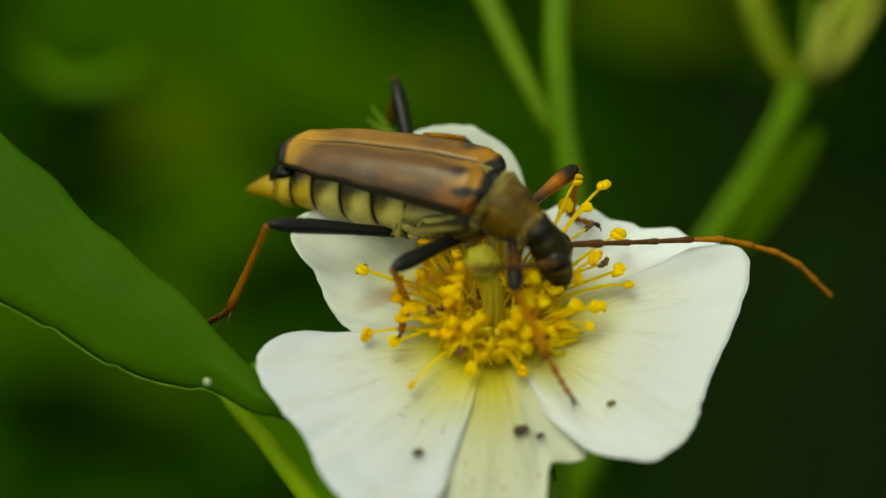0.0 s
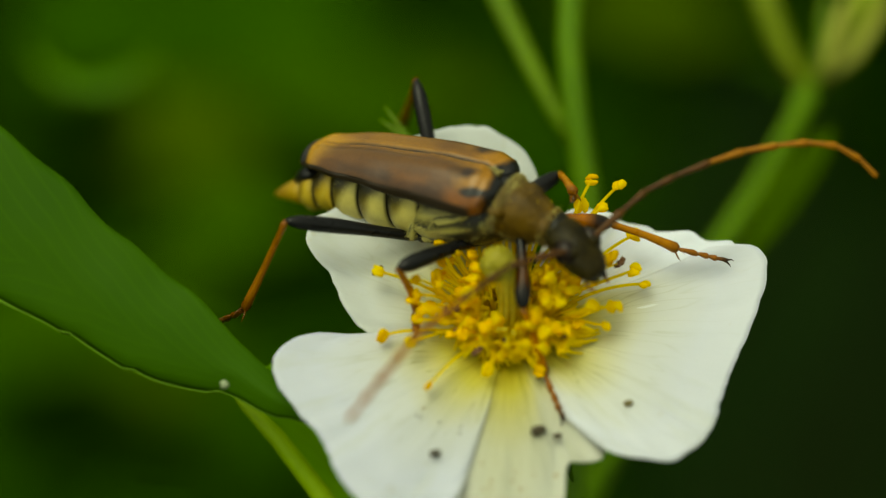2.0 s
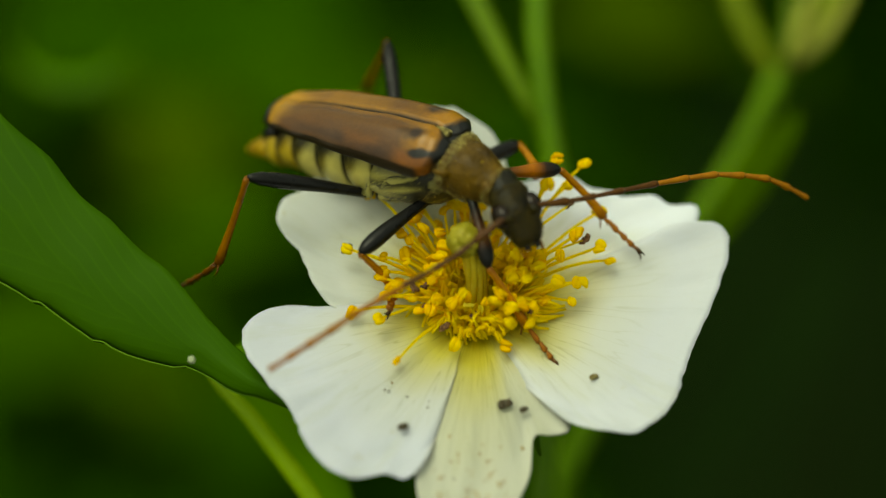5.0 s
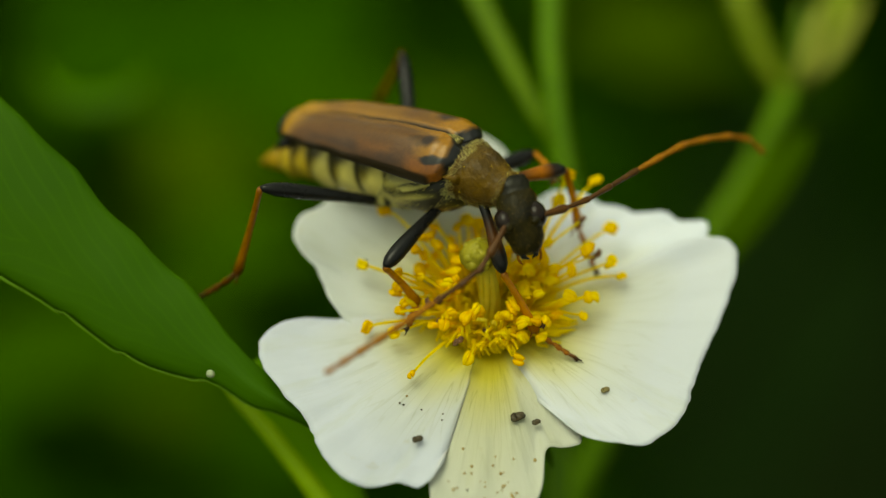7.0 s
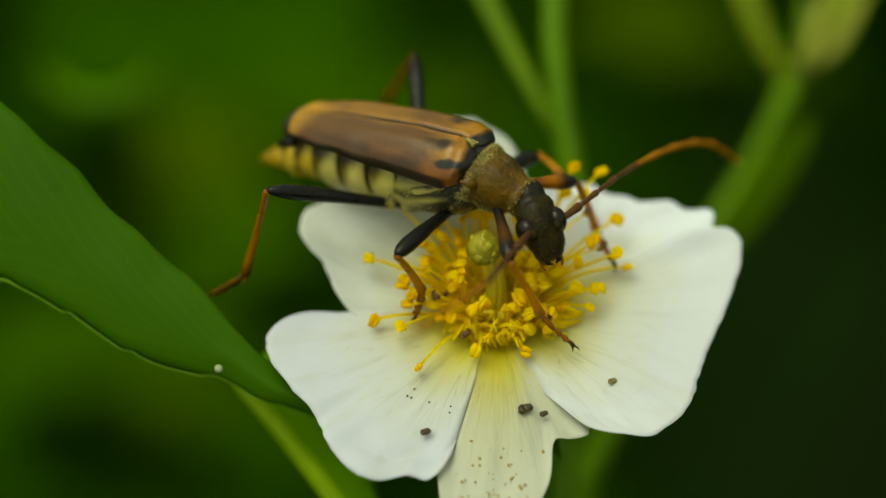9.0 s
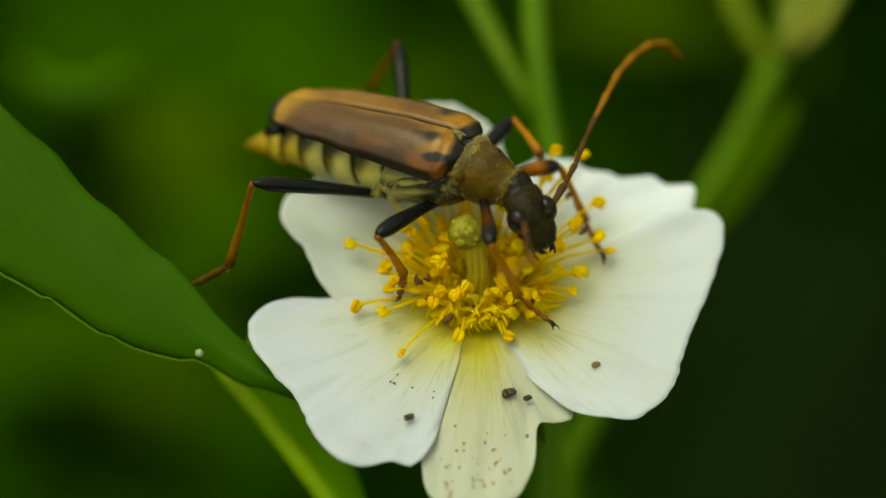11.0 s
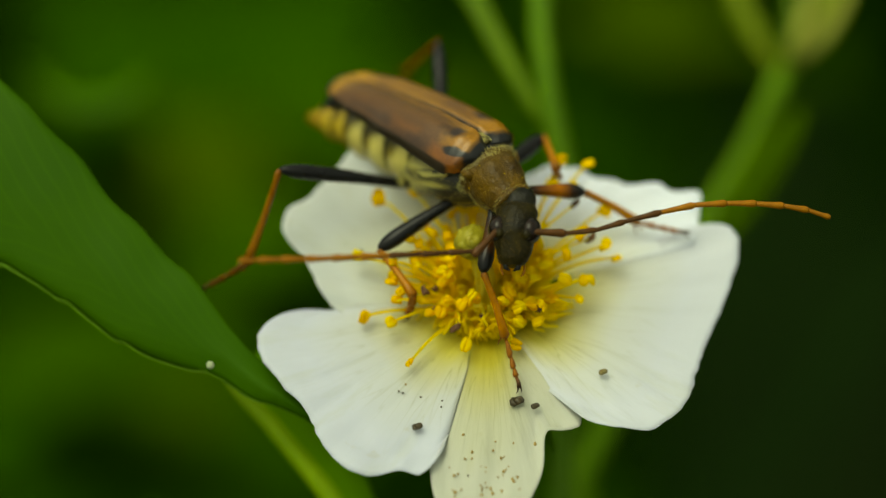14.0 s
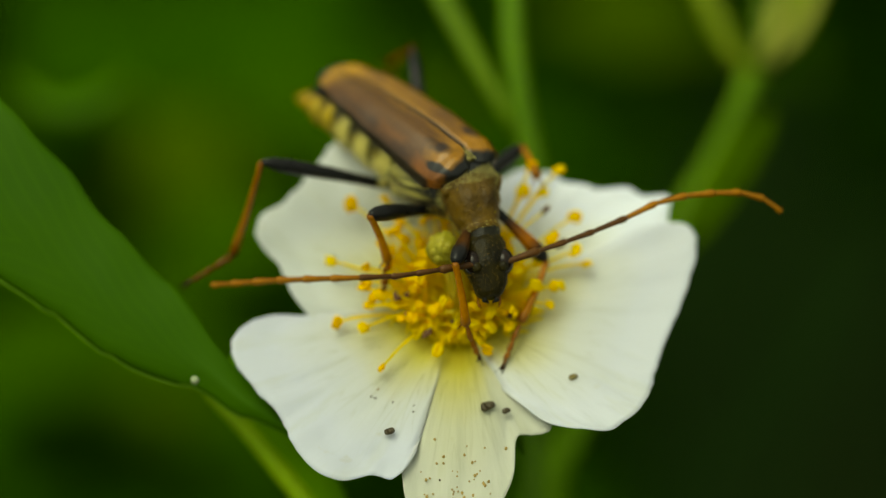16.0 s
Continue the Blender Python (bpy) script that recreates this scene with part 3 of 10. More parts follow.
def elytron_colour(side):
    brown, dark, amber, black = (.110, .041, .005), (.026, .0095, .002), (.52, .265, .012), (.005, .0045, .004)
    orange, sheen_mauve = (.22, .078, .004), (.125, .052, .007)

    def colour(p):
        x, y = (.5 - p.x) / 1.05, abs(p.y - CASE_SHIFT)
        s = min(1, y / curve_at(CASE_WIDTH, max(0, min(9.6, x))))
        wob = noise.noise(p * .9 + Vector((side * 5, 0, 0)))
        fine = noise.noise(p * 2.6)
        # soft sheen along the middle of the case, painted as a lighter tone
        c = mixed(brown, sheen_mauve, 1.1 - abs(s - .45) / .36 + wob * .5)
        # an amber line beside the seam, warmer flank, dark stretch along the outer side
        c = mixed(c, (.27, .122, .010), (.26 - s) / .20 + wob * .4)
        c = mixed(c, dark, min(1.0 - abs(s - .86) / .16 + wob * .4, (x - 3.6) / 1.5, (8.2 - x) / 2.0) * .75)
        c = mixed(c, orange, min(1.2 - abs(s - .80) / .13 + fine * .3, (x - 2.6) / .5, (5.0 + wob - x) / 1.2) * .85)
        # far case only: its paler sheen at a grazing angle, put into colour
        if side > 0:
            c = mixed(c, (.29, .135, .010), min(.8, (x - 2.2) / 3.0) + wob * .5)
        # darker towards the outer edge, fading out to the rear
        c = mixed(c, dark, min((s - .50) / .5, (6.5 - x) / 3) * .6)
        # the hind end and the shoulders are amber
        c = mixed(c, amber, (x - 7.35 - .5 * s + wob * .5) / 1.3)
        c = mixed(c, (.37, .165, .006), min((2.2 + wob * .4 - x - 1.4 * abs(s - .42)) / .9, .9))
        c = mixed(c, (.20, .066, .004), min((2.1 + wob * .2 - x) / .5, (s - .74) / .12))
        # brown clouds on the shoulder and low on the flank
        c = mixed(c, dark, (1.3 - ((x - 1.42) ** 2 / .40 + (s - .45) ** 2 / .030) + fine * .6) * .85)
        c = mixed(c, dark, (.9 - ((x - 2.9) ** 2 / .8 + (s - .90) ** 2 / .012) + fine * .4) * .7)
        # a black stroke from the front rim, and black rims
        c = mixed(c, black, 2.0 - 1.6 * ((x - .78) ** 2 / .36 + (s - .79 - .03 * (x - 1.0)) ** 2 / .0050) + fine * .4)
        c = mixed(c, black, (.38 - x + .95 * case_setback(s)) / .12 if s < .94 else (.24 - x + .95 * case_setback(s)) / .1)
        c = mixed(c, black, (x - 9.05 + .30 * s) / .16)
        c = mixed(c, black, (.09 - s) / .03)
        c = mixed(c, (.02, .012, .004), (s - .945) / .02 * .9)
        return c
    return colour


CASE_SHIFT = .08
CASE_WIDTH = [(0, 1.10), (.08, 1.40), (.2, 1.62), (.45, 1.86), (1.0, 2.05), (2.5, 2.05), (5, 1.92), (7, 1.72), (8.5, 1.36), (9.2, .98), (9.6, .50)]
CASE_TOP = [(0, .42), (.15, .60), (.4, .80), (.9, .98), (3, 1.13), (6, 1.10), (8.4, .92), (9.3, .68), (9.6, .42)]
CASE_DEEP = [(0, .70), (.15, .92), (.4, 1.15), (.9, 1.40), (2, 1.34), (4, 1.08), (6, .80), (8, .58), (9.6, .36)]


def elytron(side):
    rows = []
    for i in range(91):
        x = 9.6 * (i / 90) ** 1.1
        wide, top, deep = curve_at(CASE_WIDTH, x), curve_at(CASE_TOP, x), curve_at(CASE_DEEP, x)
        row = []
        for k in range(41):
            s = math.sin(k / 40 * math.pi / 2)
            z = top - .04 - deep * (1 - math.sqrt(max(0, 1 - s ** 2.2)))
            z += .20 * math.exp(-((s - .46) / .30) ** 2) * min(1, .3 + x) * min(1, (9.8 - x) / 3)
            ridge = .05 * math.exp(-((x - .22 - case_setback(s)) / .16) ** 2) * min(1, s * 4) + .05 * math.exp(-((s - .10) / .04) ** 2) - .16 * math.exp(-(s / .045) ** 2) + .05 * math.exp(-((s - .985) / .012) ** 2)
            dent = .035 * noise.noise(Vector((x * .8, s * 2.5, side))) + .008 * noise.noise(Vector((x * 5, s * 9, side)))
            row.append((.5 - x * 1.05 - case_setback(s) * max(0, 1 - x / 1.3) ** 1.3, CASE_SHIFT + side * (wide * s * (1 - .5 * max(0, s - .95)) + .025), z + ridge + dent))
        rows.append(row)
    return grid_mesh(rows)


def leg_piece(kind, length, dark_share, stout, warm=(.22, .064, .003), deep=1.0):
    """One leg joint along +x: kind 'femur' swells to its end, 'tibia' is slim with spurs, 'tarsus' has lobed joints and claws."""
    if kind == "femur":
        prof = [(0, .16), (.06, .22), (.2, .21), (.4, .24), (.6, .31), (.78, .36), (.9, .31), (.97, .2), (1, .1)]
        if dark_share == 1:
            prof = [(0, .17), (.06, .24), (.2, .25), (.4, .29), (.6, .35), (.78, .37), (.9, .32), (.97, .2), (1, .1)]
        bm = tube([(length * t, 0, .06 * math.sin(math.pi * t)) for t, r in prof], [r * stout for t, r in prof], 14)
    elif kind == "tibia":
        prof = [(0, .12), (.04, .17), (.12, .145), (.5, .16), (.8, .20), (.95, .24), (1, .14)]
        bm = tube([(length * t, 0, .10 * math.sin(math.pi * t)) for t, r in prof], [r * stout for t, r in prof], 12)
        bm = blend([bm, tube([(length * .97, .1, -.12), (length * 1.03, .2, -.3), (length * 1.07, .22, -.42)], [.05, .035, .008], 6),
                    tube([(length * .97, -.1, -.12), (length * 1.03, -.2, -.28), (length * 1.07, -.22, -.38)], [.05, .035, .008], 6)])
    else:
        bits, at = [], 0.0
        for share in (.36, .22, .17):
            l = length * share
            bits.append(tube([(at, 0, 0), (at + l * .3, 0, .02), (at + l * .8, 0, 0), (at + l * 1.05, 0, -.05)], [.09, .13, .20, .12], 10, .7))
            at += l
        bits.append(tube([(at, 0, 0), (at + length * .12, 0, .05), (length * .96, 0, 0)], [.07, .09, .11], 8))
        for s in (-1, 1):
            bits.append(tube([(length * .94, s * .04, 0), (length * 1.01, s * .14, -.01), (length * 1.06, s * .20, -.12)], [.045, .035, .008], 6))
        bm = blend(bits)
    black, tan, brown = (.009, .009, .009), (.43, .165, .003), (.20, .070, .003)

    def colour(p):
        f = p.x / length
        if kind == "femur":
            return mixed(mixed(black, warm, (f - .34) / .12), black, (f - (1 - dark_share)) / .14) if dark_share < 1 else black
        if kind == "tibia":
            return mixed(mixed(brown, tuple(c * deep for c in tan), f / .15), tuple(c * deep for c in brown), (f - .85) / .12)
        return mixed(tuple(c * deep for c in (.28, .098, .005)), (.03, .015, .005), (f - .70) / .2)
    return bm, colour


def hairs(points, length, lean, seed, stray=.4):
    """Short tapering hairs standing on (point, normal) pairs, in MM."""
    random.seed(seed)
    verts, faces = [], []
    for p, nrm in points:
        d = (Vector(nrm) + Vector(lean) + Vector([random.uniform(-stray, stray) for _ in range(3)])).normalized()
        side = d.orthogonal().normalized()
        up = d.cross(side)
        l = length * random.uniform(.6, 1.2)
        base = len(verts)
        for a in (0, 2.1, 4.2):
            verts.append((Vector(p) + (side * math.cos(a) + up * math.sin(a)) * .011) * MM)
        verts.append((Vector(p) + d * l) * MM)
        faces += [(base, base + 1, base + 3), (base + 1, base + 2, base + 3), (base + 2, base, base + 3)]
    bm = bmesh.new()
    made = [bm.verts.new(v) for v in verts]
    for f in faces:
        bm.faces.new([made[i] for i in f])
    return bm


def fur_on(ob, count, length, lean, seed, keep=lambda p: True, material=None, label="fine pale down"):
    """Hairs strewn over a part's faces, as a part of that part."""
    random.seed(seed)
    me = ob.data
    polys = [p for p in me.polygons if keep(p.center / MM)]
    chosen = random.choices(polys, [p.area for p in polys], k=count)
    pts = []
    for p in chosen:
        vs = [me.vertices[i].co / MM for i in p.vertices]
        a, b = random.random(), random.random()
        if len(vs) == 4:
            q = vs[0].lerp(vs[1], a).lerp(vs[3].lerp(vs[2], a), b)
        else:
            q = vs[0].lerp(vs[1], a).lerp(vs[2], b)
        pts.append((q, p.normal))
    fur = part("hairs", hairs(pts, length, lean, seed), material or HAIR, ob, label)
    tagged(fur, kind="stuff")


def build_beetle():
    beetle = thing("longhorn_beetle", Matrix.Translation(CENTRE * MM), "brown and black flower longhorn beetle feeding on the rose", "beetle")
    BODY["beetle"] = beetle
    for side in (-1, 1):
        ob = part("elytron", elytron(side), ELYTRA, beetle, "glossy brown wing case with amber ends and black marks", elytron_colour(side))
        m = ob.modifiers.new("thickness", "SOLIDIFY")
        m.thickness, m.offset = .07 * MM, 1
    shield = part("scutellum", blend([rings_x([(-.75, .02, .02, .80), (-.40, .14, .06, .82), (-.05, .26, .10, .74), (.2, .30, .12, .56)], 14)]), BELLY, beetle, "small downy triangular plate", lambda p: mixed((.05, .04, .01), (.16, .13, .03), .5 + noise.noise(p * 4)))
    fur_on(shield, 300, .10, (-1.0, 0, .2), 30)
    collar = part("collar", rough_up(rings_x([(-.45, .9, .4, .05), (.0, 1.22, .64, -.14), (.3, 1.20, .70, -.24), (.6, 1.05, .74, -.34), (.9, .8, .62, -.42), (1.1, .6, .45, -.45)], 32), .04, .3), BELLY, beetle, "black collar under pale down before the wing cases", lambda p: mixed((.008, .008, .009), (.10, .085, .025), (p.x - .62) / .15 + noise.noise(p * 3) * .5))
    fur_on(collar, 900, .22, (-.2, 0, .2), 31, lambda p: p.x > .6)
    # hind body in rings
    belly_dark = (.022, .018, .006)
    cuts = [-3.2, -4.8, -6.35, -7.75, -8.9, -9.9]
    for k, (a, b) in enumerate(zip(cuts, cuts[1:])):
        def half(x):
            return curve_at([(-11.4, .3), (-10.4, .66), (-9, 1.08), (-7, 1.42), (-5, 1.60), (-3, 1.62)], x)

        def mid(x):
            return curve_at([(-11.4, -2.0), (-10, -1.58), (-8, -1.20), (-5, -1.18), (-3, -1.15)], x)
        prof = []
        for i in range(13):
            t = i / 12
            x = a + (b - a) * t
            swell = .94 + .10 * math.sin(math.pi * t) ** .7 - .07 * max(0, (t - .86) / .14) - .05 * max(0, (.10 - t) / .10)
            prof.append((x, half(x) * swell, half(x) * 1.0 * swell, mid(x) + .09))

        def tone(p, a=a, b=b, k=k):
            t = (p.x - a) / (b - a)
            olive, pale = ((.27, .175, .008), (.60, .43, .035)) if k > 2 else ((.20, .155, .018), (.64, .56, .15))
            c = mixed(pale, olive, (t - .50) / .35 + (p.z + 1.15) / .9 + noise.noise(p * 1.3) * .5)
            # darker towards the top and the rear of each ring
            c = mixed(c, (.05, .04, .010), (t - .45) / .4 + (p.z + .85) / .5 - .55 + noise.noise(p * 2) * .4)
            # shadow between neighbouring rings, put into the colour at both ends
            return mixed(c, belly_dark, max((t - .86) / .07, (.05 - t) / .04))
        ob = part("abdomen_ring", rings_x(prof, 36), BELLY, beetle, "yellowish downy belly ring with segment shade painted at its rear edge", tone)
        fur_on(ob, 260, .10, (-1.4, 0, -.2), 40 + k, lambda p: p.z < -.2)
    tail = rings_x([(-9.85, .80, .7, -1.58), (-10.3, .66, .58, -1.68), (-10.9, .46, .40, -1.84), (-11.4, .28, .22, -2.0), (-11.65, .10, .09, -2.08)], 20)
    part("tail", tail, BELLY, beetle, "amber tail tip", lambda p: mixed((.44, .28, .012), (.26, .14, .006), (-p.x - 10.4) / 1.0 + noise.noise(p * 2) * .4))
    part("tail_plate", rings_x([(-8.9, .95, .30, -.30), (-9.6, .74, .36, -.62), (-10.15, .45, .34, -1.0)], 18), CUTICLE, beetle, "black plate under the wing tips")
    # chest
    chest = rough_up(rings_x([(.6, .6, .6, -1.3), (.3, 1.05, 1.0, -1.35), (-.5, 1.45, 1.26, -1.44), (-1.6, 1.66, 1.40, -1.48), (-2.8, 1.72, 1.40, -1.46), (-3.4, 1.60, 1.28, -1.38), (-3.8, 1.1, .9, -1.2)], 36), .06, .5)
    chest_ob = part("thorax", chest, BELLY, beetle, "thorax covered in pale silky down",
                    lambda p: mixed((.42, .37, .09), (.022, .018, .005), noise.noise(Vector((p.x * 1.0 + p.z * .8, p.y, p.z * 2.2 - p.x * .9))) * 2.4 + .75 + max(0, p.x + 1.3) * 1.5))
    fur_on(chest_ob, 260, .20, (-1.3, 0, -.4), 3, lambda p: p.z < -.3, HAIR_SILVER, "pale silky down")
    # long plates along the flank, each a flattened sliver from hip to shoulder
    for k, (x0, z0, x1, z1, y, high, deep) in enumerate(((-3.45, -1.70, -.75, -.72, 1.56, .30, .12), (-3.25, -2.30, -.95, -1.55, 1.38, .36, .12), (-.62, -1.75, .10, -1.0, 1.24, .34, .12), (-3.75, -2.3, -3.30, -1.0, 1.50, .20, .12))):
        for s in (-1, 1):
            run = Vector((x1 - x0, 0, z1 - z0))
            across = Vector((-run.z, 0, run.x)).normalized()
            plate_bm = ball((0, 0, 0), (1, 1, 1), 28, 16)
            for v in plate_bm.verts:
                q = v.co / MM
                fat = 1 - .35 * q.x
                v.co = (Vector(((x0 + x1) / 2, s * y, (z0 + z1) / 2)) + run * q.x * .52 + across * q.z * high * fat + Vector((0, s * deep * q.y * s - s * .16 * max(0, -q.z), 0))) * MM
            plate = part("side_plate", rough_up(plate_bm, .05, .4, k), BELLY, beetle, "chest plate under pale silky down",
                         lambda p, c=Vector(((x0 + x1) / 2, 0, (z0 + z1) / 2)), across=across, high=high: mixed((.52, .47, .14), (.018, .015, .005), abs((p - c).dot(across)) / high * 2.0 - .50 + (.9 if c.x > -1 else 0) + noise.noise(Vector((p.x * 1.2, p.y, p.z * 3.5))) * 1.3))
            fur_on(plate, 220, .24, (-1.4, 0, -.5), 60 + k * 2 + s, lambda p: True, HAIR_SILVER, "pale silky down")
    # pronotum, in its own frame with +x forward from the waist
    pro = rings_x([(-.1, .70, .62, -.02), (.02, 1.10, .98, .02), (.12, 1.33, 1.16, .05), (.24, 1.40, 1.22, .05), (.36, 1.36, 1.20, .02), (.48, 1.27, 1.17, -.02), (.62, 1.21, 1.20, -.03), (.8, 1.20, 1.25, -.04), (1.0, 1.18, 1.28, -.05),
                   (1.25, 1.12, 1.24, -.07), (1.5, 1.04, 1.14, -.09), (1.8, .95, .99, -.10), (2.05, .86, .85, -.10), (2.2, .79, .76, -.09), (2.28, .86, .82, -.09), (2.42, .86, .82, -.09), (2.52, .76, .70, -.09), (2.62, .55, .5, -.08)], 48, .86)
    for v in pro.verts:
        q = v.co / MM
        if q.z > 0:  # a shallow groove along the middle between two low swellings
            v.co.z += (.07 * math.exp(-((abs(q.y) - .5) / .3) ** 2) - .05 * math.exp(-(q.y / .16) ** 2)) * MM * max(0, min(1, (q.x - .4) * 2)) * max(0, min(1, (2.1 - q.x) * 2))
    pro_ob = part("pronotum", rough_up(pro, .06, .5, 4), FUZZ, beetle, "downy golden-brown neck shield")
    for s in (-1, 1):
        part("hind_corner", tube([(.55, s * 1.02, .30), (.28, s * 1.26, .40), (.02, s * 1.50, .48)], [.30, .20, .03], 10), FUZZ, pro_ob, "pointed hind corner")
    fur_on(pro_ob, 1800, .08, (.7, 0, .1), 9, lambda p: True, HAIR_GOLD, "fine golden down")
    fur_on(pro_ob, 1000, .16, (-1.0, 0, .1), 10, lambda p: .1 < p.x < .55, HAIR_DULL)
    fur_on(pro_ob, 700, .16, (.5, 0, .2), 11, lambda p: p.x > 2.15 or p.z < -.4)
    random.seed(31)
    dust = []
    for k in range(28):
        p = random.choice(pro_ob.data.polygons)
        q = p.center / MM
        r = random.uniform(.012, .028)
        dust.append(ball(q + p.normal * r + Vector([random.uniform(-.05, .05) for _ in range(3)]), (r, r, r), 5, 4))
    tagged(part("pollen_dust", blend(dust), POLLEN_PALE, pro_ob, "yellow pollen dust"), kind="stuff")
    BODY["neck_0"] = pro_ob
    # head, in its own frame with +x towards the mouth
    head = rings_x([(.04, .62, .56, .0), (.14, .80, .68, .02), (.4, .88, .75, .04), (.80, .88, .78, .05), (1.1, .90, .80, .04), (1.35, .91, .80, .02), (1.6, .90, .75, -.02), (1.9, .84, .67, -.06), (2.15, .77, .58, -.10), (2.4, .68, .50, -.13), (2.6, .58, .42, -.14), (2.75, .36, .26, -.13)], 32)
    head_ob = part("head", rough_up(head, .08, .4, 7), HEADSKIN, beetle, "dark downy head with a short muzzle")
    part("neck", rough_up(rings_x([(-.6, .68, .58, -.05), (-.3, .74, .63, -.05), (-.12, .76, .66, -.05), (-.02, .71, .62, -.04), (.08, .76, .67, -.02), (.3, .76, .68, -.01), (.42, .72, .64, .0), (.5, .52, .5, .02)], 32), .10, .25), NECKSKIN, head_ob, "rough black neck")
    BODY["neck_1"] = head_ob
    fur_on(head_ob, 600, .09, (.8, 0, .1), 12, lambda p: True, HAIR_GOLD, "fine golden down")
    for s in (-1, 1):
        part("eye", ball((1.22, s * .68, .19), (.60, .46, .59), 28, 18), EYE, head_ob, "black kidney-shaped eye")
        part("antenna_socket", ball((1.52, s * .58, .56), (.26, .24, .22), 14, 10), HEADSKIN, head_ob)
        part("mandible", tube([(2.6, s * .28, -.10), (2.82, s * .26, -.16), (2.95, s * .06, -.18)], [.16, .12, .02], 8), CUTICLE, head_ob)
        part("palp", tube([(2.35, s * .36, -.28), (2.55, s * .48, -.42), (2.77, s * .50, -.5), (2.95, s * .44, -.54), (3.05, s * .38, -.52)], [.05, .055, .06, .065, .03], 8), TAN, head_ob)
    # leg sockets
    for x, y, z in ((1.05, .62, -1.55), (-1.0, .85, -2.2), (-3.5, .9, -2.35)):
        for s in (-1, 1):
            part("coxa", rough_up(ball((x, s * y, z), (.42, .36, .40), 14, 10), .05, .3), CUTICLE, beetle, "black leg socket")
    # legs
    for name, lens, dark, stout in (("foreleg", (3.3, 3.1, 2.3), .35, 1.0), ("midleg", (4.0, 2.7, 1.7), 1.0, 1.0), ("hindleg", (6.1, 4.7, 2.6), 1.0, .94)):
        for tag in "rl":
            for i, kind in enumerate(("femur", "tibia", "tarsus")):
                bm, colour = leg_piece(kind, lens[i], dark, stout, (.085, .030, .004) if tag == "r" else (.36, .115, .003), .58 if name == "hindleg" else 1.0)
                label = {"femur": "black femur" if dark == 1 else "orange femur with a black knee", "tibia": "slim orange-brown tibia with spurs", "tarsus": "jointed brown foot with claws"}[kind]
                BODY[f"{name}_{tag}_{i}"] = part(kind, bm, LIMB, beetle, label, colour)
    # antennae
    for tag in "rl":
        for i, l in enumerate((1.6, 1.3, 1.3, 1.6, 1.5, 1.4, 1.3, 1.2, 1.1, 1.0)):
            r = (.165, .125, .125, .13, .135, .14, .14, .14, .13, .11)[i]
            bm = tube([(-.02, 0, 0), (l * .1, 0, 0), (l * .6, 0, 0), (l * .9, 0, 0), (l * 1.02, 0, 0)], [r * .70, r * .80, r * .95, r * 1.22, r * .80], 12)
            BODY[f"ant_{tag}_{i}"] = part("antenna_joint", bm, TAN_DARK if i < 4 else TAN, beetle, "dark brown antenna base joint" if i < 4 else "")


# ---- the big leaf beside the flower ----
def build_near_leaf():
    # the blade runs from behind the flower up to the upper left, its face towards the camera
    tip, hinge = spot(-5.6, -7.9, 1.2), spot(-10.03, -5.38, 2.0)
    leaf = thing("rose_leaflet", Matrix.Translation(hinge * MM), "large smooth dark green rose leaflet beside the flower", "leaf")
    SWAY["leaf"] = (leaf, hinge)
    # rows from the tip outwards along the midrib; upper and lower margins bow outwards
    mid_dir = (AX_U * -.80 + AX_V * .60).normalized()
    cross = (AX_U * .60 + AX_V * .80).normalized()

    def lift(l):
        return -.00117 * l * l + .0178 * l

    def tooth(l):
        return .20 * ((l + 1.2) % 3.3 / 3.3) ** 2 - .06
    rows = []
    for i in range(77):
        l = 38.0 * i / 76
        up, low = curve_at(UPPER, l) + .3 * tooth(l), curve_at(LOWER, l) + tooth(l) * min(1, l / 4)
        row = []
        for k in range(17):
            s = k / 16
            w = lift(l) + .35 * math.sin(s * math.pi) + .16 * noise.noise(Vector((l * .25, s * 2, 0))) - .25 * max(0, 1 - s * 8) ** 2
            row.append(tip - hinge + mid_dir * l + cross * (low + (up - low) * s) + AX_W * w)
        rows.append(row)
    me = mesh_of("blade", grid_mesh(rows), LEAF)
    uv = me.uv_layers.new(name="UVMap")
    for loop in me.loops:
        i, k = divmod(loop.vertex_index, 17)
        uv.data[loop.index].uv = (k / 16 - .35, i / 76 * 2)
    ob = new("blade", me)
    ob.parent = leaf
    m = ob.modifiers.new("thickness", "SOLIDIFY")
    m.thickness = .25 * MM
    # the lower margin, rolled up and paler towards the leaf's base
    edge = []
    for i in range(96):
        l = .5 + 37 * i / 95
        edge.append((tip - hinge + mid_dir * l + cross * (curve_at(LOWER, l) + tooth(l) * min(1, l / 4) + .04) + AX_W * (lift(l) + .02),
                     .02 + .02 * min(1, l / 10) + max(0, min(1, (l - 14) / 4)) * (.17 + .10 * noise.noise(Vector((l * 1.3, 0, 0))))))
    part("margin", tube([p for p, q in edge], [q for p, q in edge], 8, .7), LEAF_EDGE, leaf, "paler rolled leaf margin")
    part("egg", rough_up(ball(AX_W * .36, (.19, .17, .17), 14, 10), .05, .15), EGG, leaf, "tiny white speck on the leaf")


